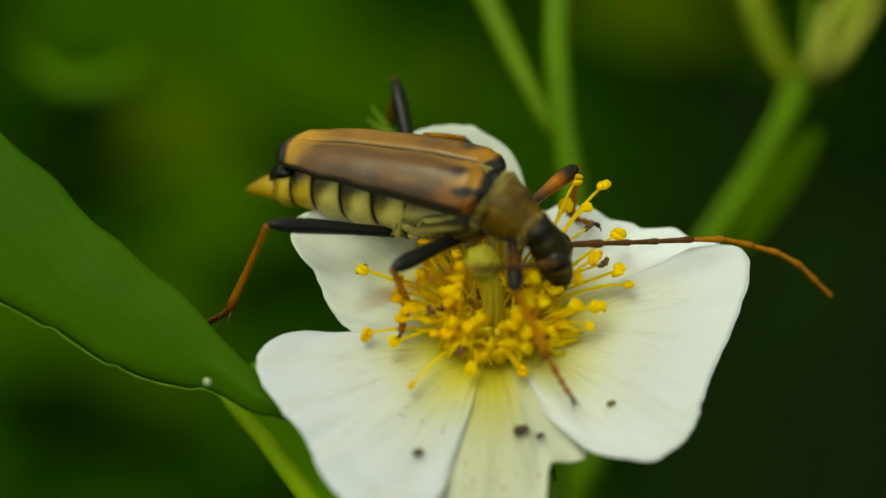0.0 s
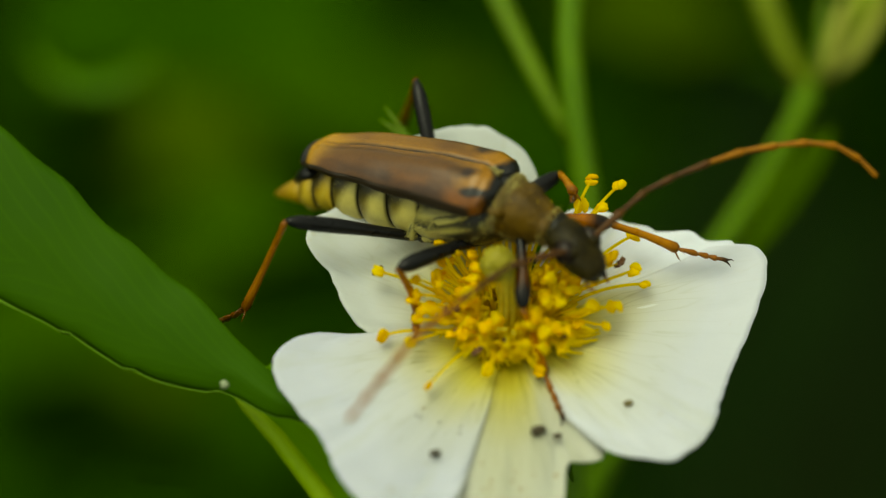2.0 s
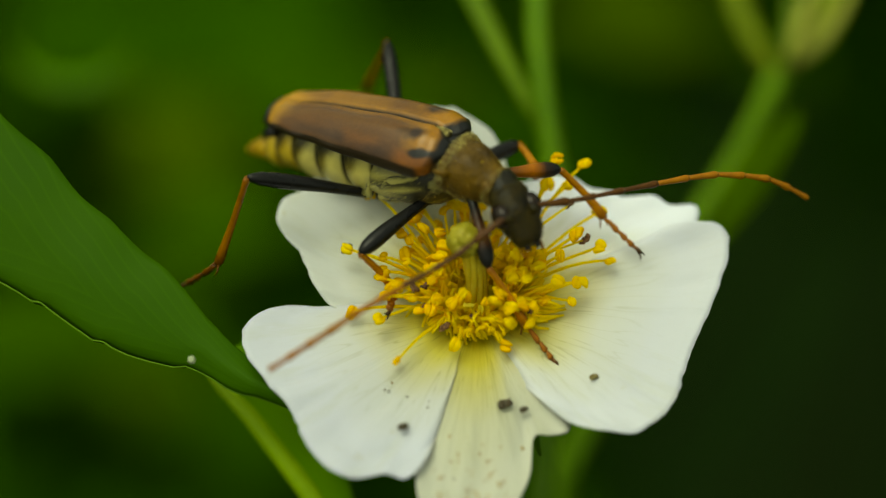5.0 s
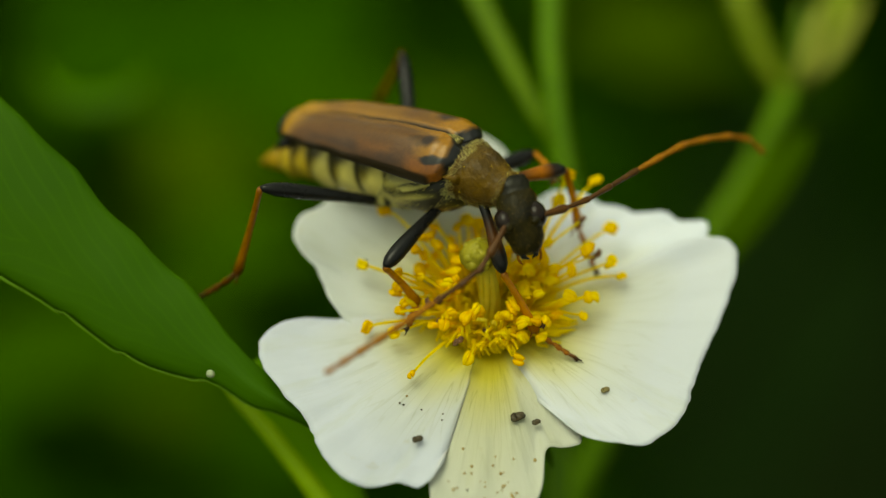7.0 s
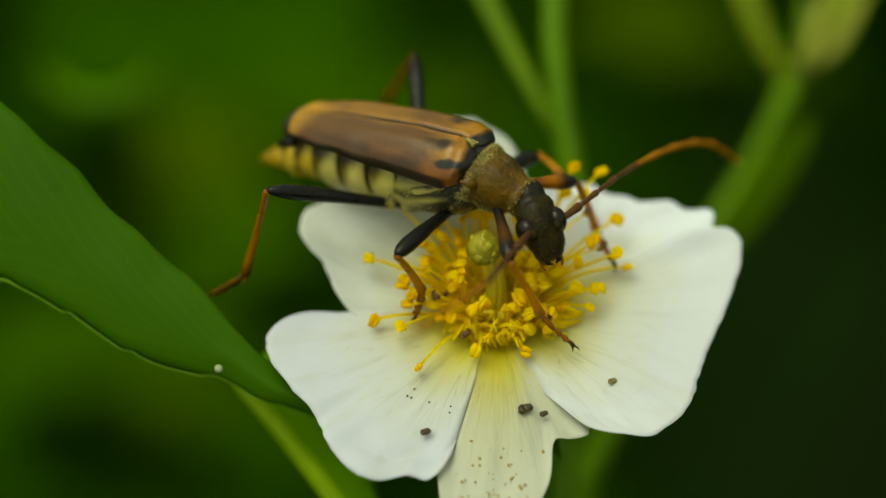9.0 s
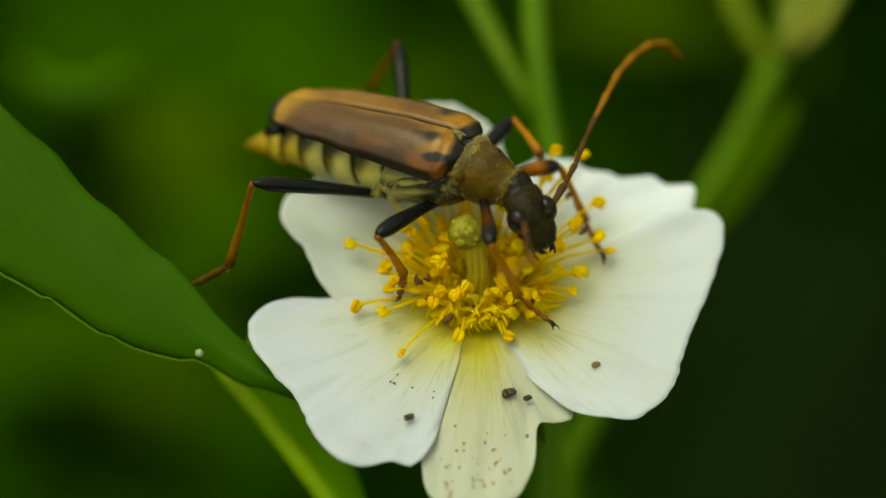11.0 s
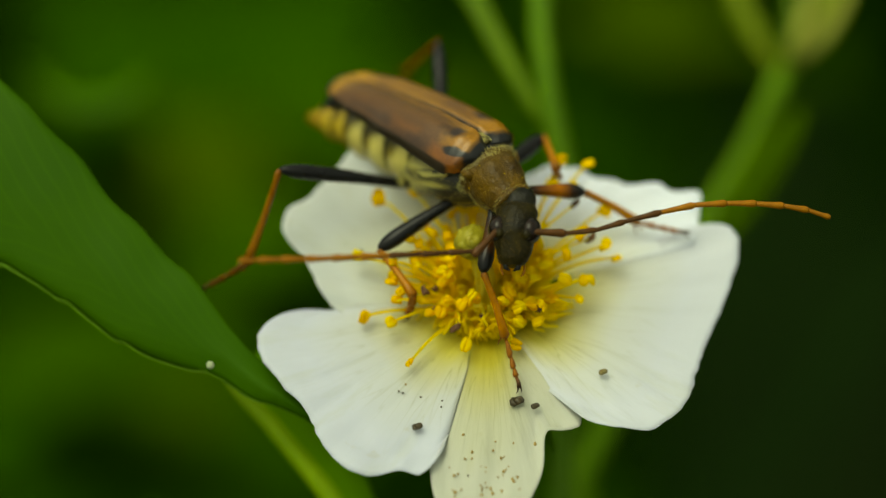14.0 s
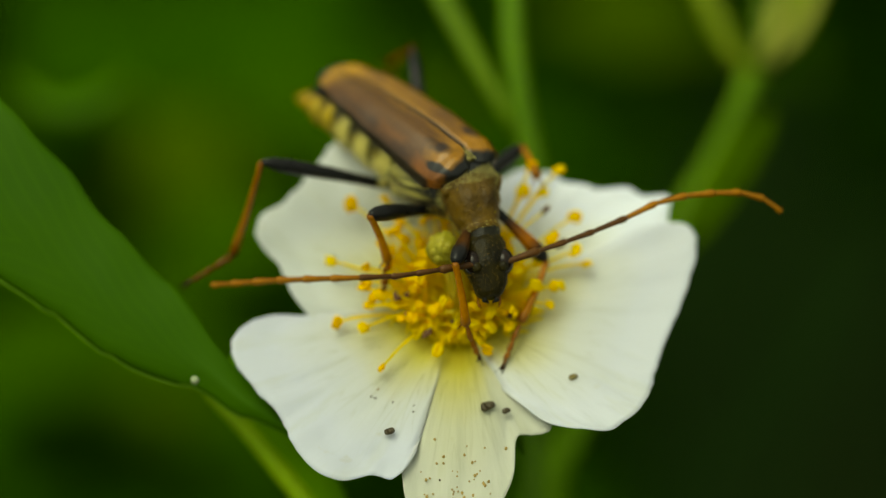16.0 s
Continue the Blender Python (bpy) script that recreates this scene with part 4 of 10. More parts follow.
def build_hind_leaf():
    """A second leaflet behind, seen as its pale midrib with one half of the blade."""
    path = [(-9.9, -6.0, -2.4), (-9.2, -6.7, -2.4), (-7.9, -8.1, -2.5), (-6.5, -9.9, -2.6), (-5.3, -11.5, -2.8), (-3.0, -15, -3.2), (0, -24, -5), (3, -60, -12)]
    at = spot(*path[0])
    leaf = thing("rose_leaflet", Matrix.Translation(at * MM), "small green rose leaflet with a pale midrib behind the petals", "leaf")
    part("midrib", tube([spot(*p) - at for p in path], [.12, .34, .42, .46, .5, .55, .7, .9], 12, .8), LEAF_RIB, leaf, "yellowish green midrib")
    rows = []
    out = (AX_U * .82 + AX_V * .57).normalized()
    for i in range(21):
        f = i / 20 * 5
        k = min(4, int(f))
        p = spot(*path[k]).lerp(spot(*path[k + 1]), f - k) - at
        wide = 3.0 * math.sin(math.pi * min(1, .2 + i / 20 * .78)) ** .7
        rows.append([p + out * (wide * j / 6) + AX_W * (.25 * math.sin(j / 6 * 3) + .08 * noise.noise(Vector((i * .4, j * .5, 2)))) for j in range(7)])
    # the blade is coloured as lit, although the near leaf shades it
    me = mesh_of("blade", grid_mesh(rows), LEAF_HIND_LIT)
    uv = me.uv_layers.new(name="UVMap")
    for loop in me.loops:
        i, k = divmod(loop.vertex_index, 7)
        uv.data[loop.index].uv = (k / 7, i / 20)
    blade_ob = new("blade", me)
    blade_ob.parent = leaf
    thick = blade_ob.modifiers.new("thickness", "SOLIDIFY")
    thick.thickness = .2 * MM


UPPER = [(0, .35), (3.5, .78), (8.9, 1.86), (12.4, 2.29), (16, 3.07), (20, 3.53), (26, 2.9), (38, .3)]
LOWER = [(0, -.1), (3.5, -.93), (8.9, -2.44), (12.4, -2.55), (16, -3.03), (20, -3.0), (26, -2.5), (38, -.3)]


# ---- stems and buds behind ----
def build_stems():
    def stem(name, pts, radii, mat, label, extra=()):
        def back(p):
            far = 3.5 if p[2] > -12 and p[1] > -20 else 6.0
            k = (110.6 - p[2] + far) / (110.6 - p[2])
            return (p[0] * k, p[1] * k, p[2] - far)
        pts = [back(p) for p in pts]
        extra = [(a, [back(p) for p in b], c, d, e) for a, b, c, d, e in extra]
        at = Vector(pts[0])
        ob = thing(name, Matrix.Translation(spot(*at) * MM), label, "stem")
        part("stem", tube([spot(*p) - spot(*at) for p in pts], radii, 14), mat, ob)
        for pname, epts, er, emat, lab in extra:
            part(pname, tube([spot(*p) - spot(*at) for p in epts], er, 12, .8), emat, ob, lab)
        return ob
    stem("flower_stem", [(5.2, 26, -7.8), (5.05, 11.7, -7.6), (5.0, 9.6, -7.5), (5.3, 6.4, -7.5), (5.9, 2.95, -7.8), (6.0, -3, -8), (5.4, -10.9, -8.5), (4.6, -60, -14)], [.56, .58, .58, .6, .62, .62, .64, .8], STEM,
         "upright green rose stem behind the flower",
         [("side_shoot", [(5.2, 4.9, -7.5), (4.4, 6.4, -7.6), (3.05, 9.0, -7.8), (1.75, 11.7, -8.2), (-.8, 17, -9), (-3, 24, -10)], [.3, .44, .54, .6, .6, .6], STEM_PALE, "paler side shoot")])
    stem("bud_stem", [(17.25, 8.19, -15), (17.2, 7.86, -15), (16.72, 6.59, -15), (16.07, 5.27, -15), (15.45, 4.11, -15), (14.8, 2.95, -15), (13.9, 1.57, -15), (12.66, -0.26, -15), (10.12, -5.22, -15), (6.46, -12.14, -15), (5, -60, -20)], [.48, .60, .56, .56, .57, .58, .60, .62, .66, .75, 1.0], STEM_BUD,
         "green stem that forks into pale buds",
         [("bud_stalk", [(17.2, 7.81, -15), (16.64, 8.6, -15), (16.02, 9.55, -15), (15.51, 10.65, -15), (15.06, 11.93, -15), (14.6, 13.3, -15)], [.3, .52, .62, .66, .66, .6], BUD, "slender pale stalk"),
          ("bud", [(17.36, 7.97, -15), (17.79, 8.58, -15), (18.5, 9.47, -15), (19.1, 10.46, -15), (19.58, 11.51, -15), (20.22, 12.94, -15)], [.45, .62, .84, 1.04, 1.15, 1.05], BUD, "pale opening bud"),
          ("sepal", [(17.51, 8.26, -14.2), (18.32, 8.71, -14.2), (19.3, 9.53, -14.2), (20.11, 10.74, -14.2), (20.91, 12.33, -14.2)], [.2, .34, .42, .36, .2], BUD_WHITE, "yellowish sepal"),
          ("sepal", [(17.29, 8.26, -14.2), (17.58, 8.92, -14.2), (17.76, 9.85, -14.2), (17.81, 10.88, -14.2), (17.84, 12.3, -14.2)], [.2, .34, .42, .36, .2], STEM_PALE, "green sepal"),
          ("bud_petal", [(17.52, 8.29, -13.6), (17.84, 8.99, -13.6), (18.1, 9.81, -13.6), (18.37, 10.76, -13.6), (18.68, 11.99, -13.6)], [.1, .40, .5, .45, .2], BUD_WHITE, "whitish petal edge")])
    # narrow leaf beside that stem
    at = spot(18.8, 6.2, -18)
    leaf = thing("narrow_leaf", look(at * MM, spot(14.4, -.6, -18) * MM) @ pose(0, 0, 0, 0, 0, 0), "narrow blurred green leaf by the stem", "leaf")
    bm = blade(8.5, 2.0, .1, 0, 0, 12, 3)
    me = with_uv(mesh_of("blade", bm, LEAF_PALE), 8.5, 2.0)
    ob = new("blade", me)
    ob.parent = leaf
    ob.rotation_euler = (radians(20), radians(90), 0)
    # small green shoot tips behind the hind leg
    for k, (a, b) in enumerate((((-2.21, 4.95, -5), (-3.41, 6.52, -5.2)), ((-2.51, 5.15, -5), (-3.58, 5.89, -5.2)))):
        ob = thing("shoot_tip", Matrix.Translation(spot(*a) * MM), "thin green sepal tip behind the petals", "leaf", "sepal tips")
        d = spot(*b) - spot(*a)
        part("tip", tube([-d, -d * .4, (0, 0, 0), d * .5, d], [.16, .16, .15, .11, .03], 8), STEM_PALE, ob)


# ---- the bush behind ----
def build_bush():
    # single leaves whose lighter, yellower colour stands in for light they catch
    random.seed(3)
    lit = [(-21.5, 8.4, -120, 14, -40), (-26, 6.0, -140, 9, 20), (20, 19.8, -120, 17, 15), (1.8, 12.4, -120, 10, 60), (-25, -14, -130, 9, 10)]
    for u, v, w, size, turn in lit:
        ob = thing("rose_leaf", Matrix.Translation(spot(u, v, w) * MM) @ pose(0, 0, 0, 20, 10, turn), "rose leaf deep in the bush, coloured yellowish green as if lit", "leaf", "leaves of the bush")
        me = with_uv(mesh_of("blade", blade(size, size * .6, .15, .1, .1, 12, 3, u), LEAF_LIT), size, size * .6)
        b = new("blade", me)
        b.parent = ob
        b.location = (-size * .5 * MM, 0, 0)
        part("midrib", tube([(-size * .62, 0, .1), (-size * .2, 0, -.02 * size), (size * .2, 0, -.06 * size), (size * .45, 0, -.1 * size)], [.3, .25, .2, .1], 6), STEM_PALE, ob)
    # more single leaves, in the colour of half-lit ones
    for u, v, w, size, turn in ((-11, 13, -140, 17, 10), (-6, 9, -160, 18, 75), (-2, 15, -150, 14, 40), (-37, -9.5, -140, 20, 30), (-27, -13, -150, 14, -20), (-24, -19, -160, 15, 10), (7, 11, -160, 12, 100), (34, 20, -160, 18, 120), (-16.69, 0.87, -110, 13, 20), (-22.12, -3.75, -120, 13, 70)):
        ob = thing("rose_leaf", Matrix.Translation(spot(u, v, w) * MM) @ pose(0, 0, 0, 20, 10, turn), "mid-green rose leaf deep in the bush", "leaf", "leaves of the bush")
        me = with_uv(mesh_of("blade", blade(size, size * .65, .15, .1, .1, 12, 3, u), LEAF_MID), size, size * .65)
        b = new("blade", me)
        b.parent = ob
        b.location = (-size * .5 * MM, 0, 0)
        part("midrib", tube([(-size * .62, 0, .1), (-size * .2, 0, -.02 * size), (size * .2, 0, -.06 * size), (size * .45, 0, -.1 * size)], [.3, .25, .2, .1], 6), STEM, ob)
    # added crescent, shaped like the lower rim of an out-of-focus highlight
    curl = thing("bokeh_crescent", Matrix.Translation(spot(-20.98, 12.07, -40) * MM), "pale crescent added as the rim of a blurred highlight", "leaf")
    arc = [AX_U * (3.7 * math.cos(a)) + AX_V * (3.5 * math.sin(a)) for a in [radians(d) for d in range(195, 346, 15)]]
    part("edge", tube(arc, [.1, .3, .5, .6, .7, .7, .7, .6, .5, .3, .1], 8, .5), BOKEH_RIM, curl)
    # the mass of leaves further back, past counting
    random.seed(17)
    verts, faces, uvs = [], [], []
    for k in range(10800):
        u, v, w = random.uniform(-330, 330), random.uniform(-330, 150), random.uniform(-520, -150)
        if k > 8200:
            u, v, w = random.uniform(-150, 12), random.uniform(-95, 95), random.uniform(-430, -230)
        # unseen overhang at the upper right, added to keep sky light off
        elif k > 5200:
            u, v, w = random.uniform(0, 330), random.uniform(40, 320), random.uniform(-520, -110)
            if v < 60 - w * .17:
                continue
        lump = 1 + .25 * noise.noise(Vector((u, v, w)) * .012)
        if k <= 5200 and (u + 20) ** 2 / 340 ** 2 + (v + 80) ** 2 / 300 ** 2 + (w + 340) ** 2 / 260 ** 2 > lump:
            continue
        if 5200 < k <= 8200 and (u - 175) ** 2 / 175 ** 2 + (v - 185) ** 2 / 150 ** 2 + (w + 315) ** 2 / 215 ** 2 > lump:
            continue
        at = spot(u, v, w)
        side, rise = u / (110 - w), v / (110 - w)
        if k <= 5200 and side > .05 and rise < .04 and random.random() < (side - .05) * 60:
            continue
        if at.z < 15:
            continue
        l = random.uniform(18, 46)
        m = pose(0, 0, 0, random.uniform(-50, 50), random.uniform(-20, 60), random.uniform(0, 360))
        base = len(verts)
        for i in range(6):
            t = i / 5
            half = l * .28 * math.sin(math.pi * min(1, t ** .8)) ** .75 + .1
            for s in (-1, 0, 1):
                verts.append((at + m @ Vector((l * t, half * s, abs(s) * half * .2 - .2 * l * t * t))) * MM)
                uvs.append((s * .5, t))
        for i in range(5):
            for s in range(2):
                a = base + i * 3 + s
                faces.append((a, a + 1, a + 4, a + 3))
    me = bpy.data.meshes.new("rose_bush")
    me.from_pydata(verts, [], faces)
    me.materials.append(LEAF_FAR)
    layer = me.uv_layers.new(name="UVMap")
    for loop in me.loops:
        layer.data[loop.index].uv = uvs[loop.vertex_index]
    tagged(new("bush_leaves", me), "dense dark green leaves of the bush, in shade, with an added unseen overhang", "foliage", kind="stuff")


def build_branches():
    """Woody canes that carry the leaves, rising from the soil behind the flower."""
    random.seed(41)
    canes = thing("rose_canes", Matrix.Translation(Vector((0, 330, 0)) * MM), "dark green-brown woody canes of the rose bush", "branch")
    foot = Vector((0, 330, 0))
    ends = [(-230, -120, -330), (-120, -150, -260), (-30, -110, -380), (60, -130, -300), (150, -100, -420), (230, -140, -350), (-170, -90, -470), (185, 150, -330), (260, 190, -300), (120, 210, -360)]
    for u, v, w in ends:
        top = spot(u, v, w)
        base = Vector((random.uniform(-90, 90), 330 + random.uniform(-70, 110), -10))
        bow = Vector((random.uniform(-40, 40), random.uniform(30, 90), 0))
        pts = [base.lerp(top, t) + bow * math.sin(t * math.pi) - foot for t in (0, .15, .3, .45, .6, .75, .9, 1)]
        cane = part("cane", tube(pts, [5, 4.6, 4.2, 3.8, 3.3, 2.8, 2.2, 1.4], 10), CANE, canes)
        for k in range(4):
            t = random.uniform(.45, .95)
            p = base.lerp(top, t) + bow * math.sin(t * math.pi) - foot
            d = Vector((random.uniform(-1, 1), random.uniform(-.2, .8), random.uniform(-.1, .4))).normalized() * random.uniform(40, 90)
            part("twig", tube([p, p + d * .5 + Vector((0, 0, 8)), p + d], [1.8, 1.3, .6], 8), CANE, cane)


build_ground()
build_flower()
build_near_leaf()
build_hind_leaf()
build_stems()
build_bush()
build_branches()
build_beetle()


# ---- what moves ----
def motions():
    walk(BODY["beetle"], [
        (0, pose(0.001633, 0.000384, 0.70344, 1.8, -7.2, -22.3)),
        (0.5, pose(0.001919, 0.000253, 0.703269, 1.5, -6.5, -24.5)),
        (1, pose(0.001877, 0.000324, 0.703353, 1.2, -7.1, -24.7)),
        (1.5, pose(0.001513, 0.000451, 0.703483, -0.3, -9.8, -27.1)),
        (2, pose(0.001465, 0.00039, 0.703278, -0.6, -10.5, -29.1)),
        (2.5, pose(0.00127, 0.000459, 0.703283, 0.2, -12, -30.3)),
        (3, pose(0.001084, 0.000406, 0.70337, 2.5, -12.2, -31.1)),
        (3.5, pose(0.00113, 0.000343, 0.703479, 2.8, -12.5, -31.5)),
        (4, pose(0.00107, 0.000334, 0.70361, 3.1, -12.3, -32)),
        (4.5, pose(0.000928, 0.000313, 0.703921, 3.8, -11.8, -33.1)),
        (5, pose(0.000758, 0.000287, 0.704292, 4.6, -11.2, -34.4)),
        (5.5, pose(0.000616, 0.000265, 0.704603, 5.3, -10.7, -35.5)),
        (6, pose(0.000557, 0.000256, 0.704734, 5.5, -10.5, -36)),
        (6.5, pose(0.00048, 0.000213, 0.704817, 4, -12.3, -35.4)),
        (7, pose(0.000678, 0.000161, 0.70489, 4.1, -11.8, -34)),
        (7.5, pose(0.00085, -0.000106, 0.704823, 4.2, -10.5, -32.9)),
        (8, pose(0.00094, -0.000253, 0.704819, 3.8, -9.4, -30.2)),
        (8.5, pose(0.00097, -0.000293, 0.704783, 3.6, -9.2, -30.4)),
        (9, pose(0.001041, -0.000389, 0.704696, 3.4, -8.5, -30.8)),
        (9.5, pose(0.001126, -0.000503, 0.704593, 3, -7.8, -31.3)),
        (10, pose(0.001197, -0.000598, 0.704507, 2.7, -7.2, -31.7)),
        (10.5, pose(0.001226, -0.000638, 0.70447, 2.6, -6.9, -31.9)),
        (11, pose(0.001298, -0.000638, 0.704441, 4.2, -6.8, -31.2)),
        (11.5, pose(0.002015, -0.000791, 0.704079, 3.2, -4, -29.8)),
        (12, pose(0.001904, -0.000515, 0.704117, 2.6, -5, -34.6)),
        (12.5, pose(0.002339, -0.000346, 0.703783, 1.6, -5, -38.1)),
        (13, pose(0.002143, 0.000106, 0.70412, -0.4, -5.5, -40.9)),
        (13.5, pose(0.0023, 0.000207, 0.704155, -3.3, -4.7, -44.8)),
        (14, pose(0.002123, 0.000202, 0.7042, -4.4, -4.2, -45.9)),
        (14.5, pose(0.002819, -0.000008, 0.703966, -5.6, -0.8, -47.2)),
        (15, pose(0.002726, 0.000055, 0.704114, -2.5, 0.9, -47.7)),
        (15.5, pose(0.002827, -0.000054, 0.704005, -2.9, 2.6, -49.7)),
        (16, pose(0.002601, -0.000153, 0.703932, -4, 3.1, -49.4))])
    walk(BODY["foreleg_r_0"], [
        (0, pose(0.0012, -0.0007, -0.0017, -83.6, 15.3, -67.1)),
        (0.5, pose(0.0012, -0.0007, -0.0017, -87.2, 9.2, -72.9)),
        (1, pose(0.0012, -0.0007, -0.0017, -77.2, 47.9, -72.9)),
        (1.5, pose(0.0012, -0.0007, -0.0017, -74, 43, -67.2)),
        (2, pose(0.0012, -0.0007, -0.0017, -74, 39.4, -65.7)),
        (2.5, pose(0.0012, -0.0007, -0.0017, -66.6, 39.1, -55.6)),
        (3, pose(0.0012, -0.0007, -0.0017, -64, 41.3, -53.6)),
        (3.5, pose(0.0012, -0.0007, -0.0017, -67.5, 37.9, -56.1)),
        (4, pose(0.0012, -0.0007, -0.0017, -65.9, 39.5, -54.9)),
        (4.5, pose(0.0012, -0.0007, -0.0017, -61.8, 43.3, -52)),
        (5, pose(0.0012, -0.0007, -0.0017, -56.4, 47.8, -48.1)),
        (5.5, pose(0.0012, -0.0007, -0.0017, -51.5, 51.5, -44.5)),
        (6, pose(0.0012, -0.0007, -0.0017, -49.3, 53, -42.9)),
        (6.5, pose(0.0012, -0.0007, -0.0017, -44.9, 55.1, -39.2)),
        (7, pose(0.0012, -0.0007, -0.0017, -51.7, 52.7, -45.2)),
        (7.5, pose(0.0012, -0.0007, -0.0017, -65.5, 32.1, -49.5)),
        (8, pose(0.0012, -0.0007, -0.0017, -73.5, 22.7, -52.4)),
        (8.5, pose(0.0012, -0.0007, -0.0017, -74.4, 21.1, -52.2)),
        (9, pose(0.0012, -0.0007, -0.0017, -76.8, 17.3, -51.8)),
        (9.5, pose(0.0012, -0.0007, -0.0017, -80, 12.8, -51.5)),
        (10, pose(0.0012, -0.0007, -0.0017, -82.9, 8.9, -51.2)),
        (10.5, pose(0.0012, -0.0007, -0.0017, -84.1, 7.4, -51.2)),
        (11, pose(0.0012, -0.0007, -0.0017, -87.1, 4.2, -55.2)),
        (11.5, pose(0.0012, -0.0007, -0.0017, -93.7, -8, -64.8)),
        (12, pose(0.0012, -0.0007, -0.0017, -86.9, 5.8, -61.9)),
        (12.5, pose(0.0012, -0.0007, -0.0017, -86.2, 18.4, -78)),
        (13, pose(0.0012, -0.0007, -0.0017, -76.3, 38.5, -68.6)),
        (13.5, pose(0.0012, -0.0007, -0.0017, -75, 47, -69.9)),
        (14, pose(0.0012, -0.0007, -0.0017, -67.1, 37.7, -55.4)),
        (14.5, pose(0.0012, -0.0007, -0.0017, -89.3, 2.8, -75.7)),
        (15, pose(0.0012, -0.0007, -0.0017, -80.9, 19.1, -63.8)),
        (15.5, pose(0.0012, -0.0007, -0.0017, -84.8, 8, -56.6)),
        (16, pose(0.0012, -0.0007, -0.0017, -89.5, 0.6, -53.9))])
    walk(BODY["foreleg_r_1"], [
        (0, pose(0.00244, -0.003631, -0.002572, -29.2, 59.9, -25.8)),
        (0.5, pose(0.002158, -0.003814, -0.002227, -54.5, 65.8, -52)),
        (1, pose(0.001851, -0.002816, -0.004147, -56.7, 47.1, -48.1)),
        (1.5, pose(0.002134, -0.002927, -0.003949, -39.8, 69.6, -38)),
        (2, pose(0.002248, -0.003023, -0.003797, -12.7, 76.9, -12.4)),
        (2.5, pose(0.002646, -0.002811, -0.003783, -36.7, 71.1, -35.2)),
        (3, pose(0.002673, -0.002696, -0.003877, -42.8, 69.1, -40.8)),
        (3.5, pose(0.002652, -0.00286, -0.003729, -35.1, 72, -33.8)),
        (4, pose(0.002663, -0.002783, -0.0038, -27.8, 71.5, -26.6)),
        (4.5, pose(0.00268, -0.002591, -0.003963, -11.7, 69.4, -10.9)),
        (5, pose(0.002681, -0.002349, -0.004145, 4.3, 65.8, 4)),
        (5.5, pose(0.002665, -0.002139, -0.004283, 15.2, 62, 13.5)),
        (6, pose(0.002655, -0.002051, -0.004336, 19.2, 60.4, 16.8)),
        (6.5, pose(0.002663, -0.001895, -0.004406, -2.9, 63.1, -2.6)),
        (7, pose(0.002609, -0.002119, -0.004325, 0.3, 70.2, 0.3)),
        (7.5, pose(0.003016, -0.002824, -0.003455, 10.5, 72.5, 10.1)),
        (8, pose(0.003056, -0.003113, -0.002974, 10.4, 72, 9.9)),
        (8.5, pose(0.003085, -0.003133, -0.002889, 14.4, 72.3, 13.7)),
        (9, pose(0.003147, -0.003177, -0.002682, 24.1, 72.8, 23.2)),
        (9.5, pose(0.003205, -0.003218, -0.002428, 36, 72.8, 34.8)),
        (10, pose(0.003241, -0.003242, -0.002213, 45.6, 72.3, 44.2)),
        (10.5, pose(0.003252, -0.00325, -0.002122, 49.4, 72, 48)),
        (11, pose(0.003077, -0.003404, -0.001939, 35.6, 74.5, 34.6)),
        (11.5, pose(0.002589, -0.003658, -0.00124, 46.5, 74.5, 45.5)),
        (12, pose(0.002745, -0.003597, -0.002034, 68.4, 69.3, 67.1)),
        (12.5, pose(0.001849, -0.003764, -0.00274, 71.7, 58.3, 68.7)),
        (13, pose(0.002141, -0.003103, -0.003756, 71.5, 62, 69.2)),
        (13.5, pose(0.001973, -0.002815, -0.004112, -51.8, 58.7, -47.3)),
        (14, pose(0.002684, -0.002847, -0.00372, 9.7, 69.1, 9.1)),
        (14.5, pose(0.002013, -0.003894, -0.001858, 7, 86.1, 7)),
        (15, pose(0.002576, -0.003498, -0.002781, -53.2, 67.1, -50.9)),
        (15.5, pose(0.002997, -0.00343, -0.002157, -12.3, 78, -12.1)),
        (16, pose(0.003144, -0.003366, -0.001737, 13.9, 74.8, 13.5))])
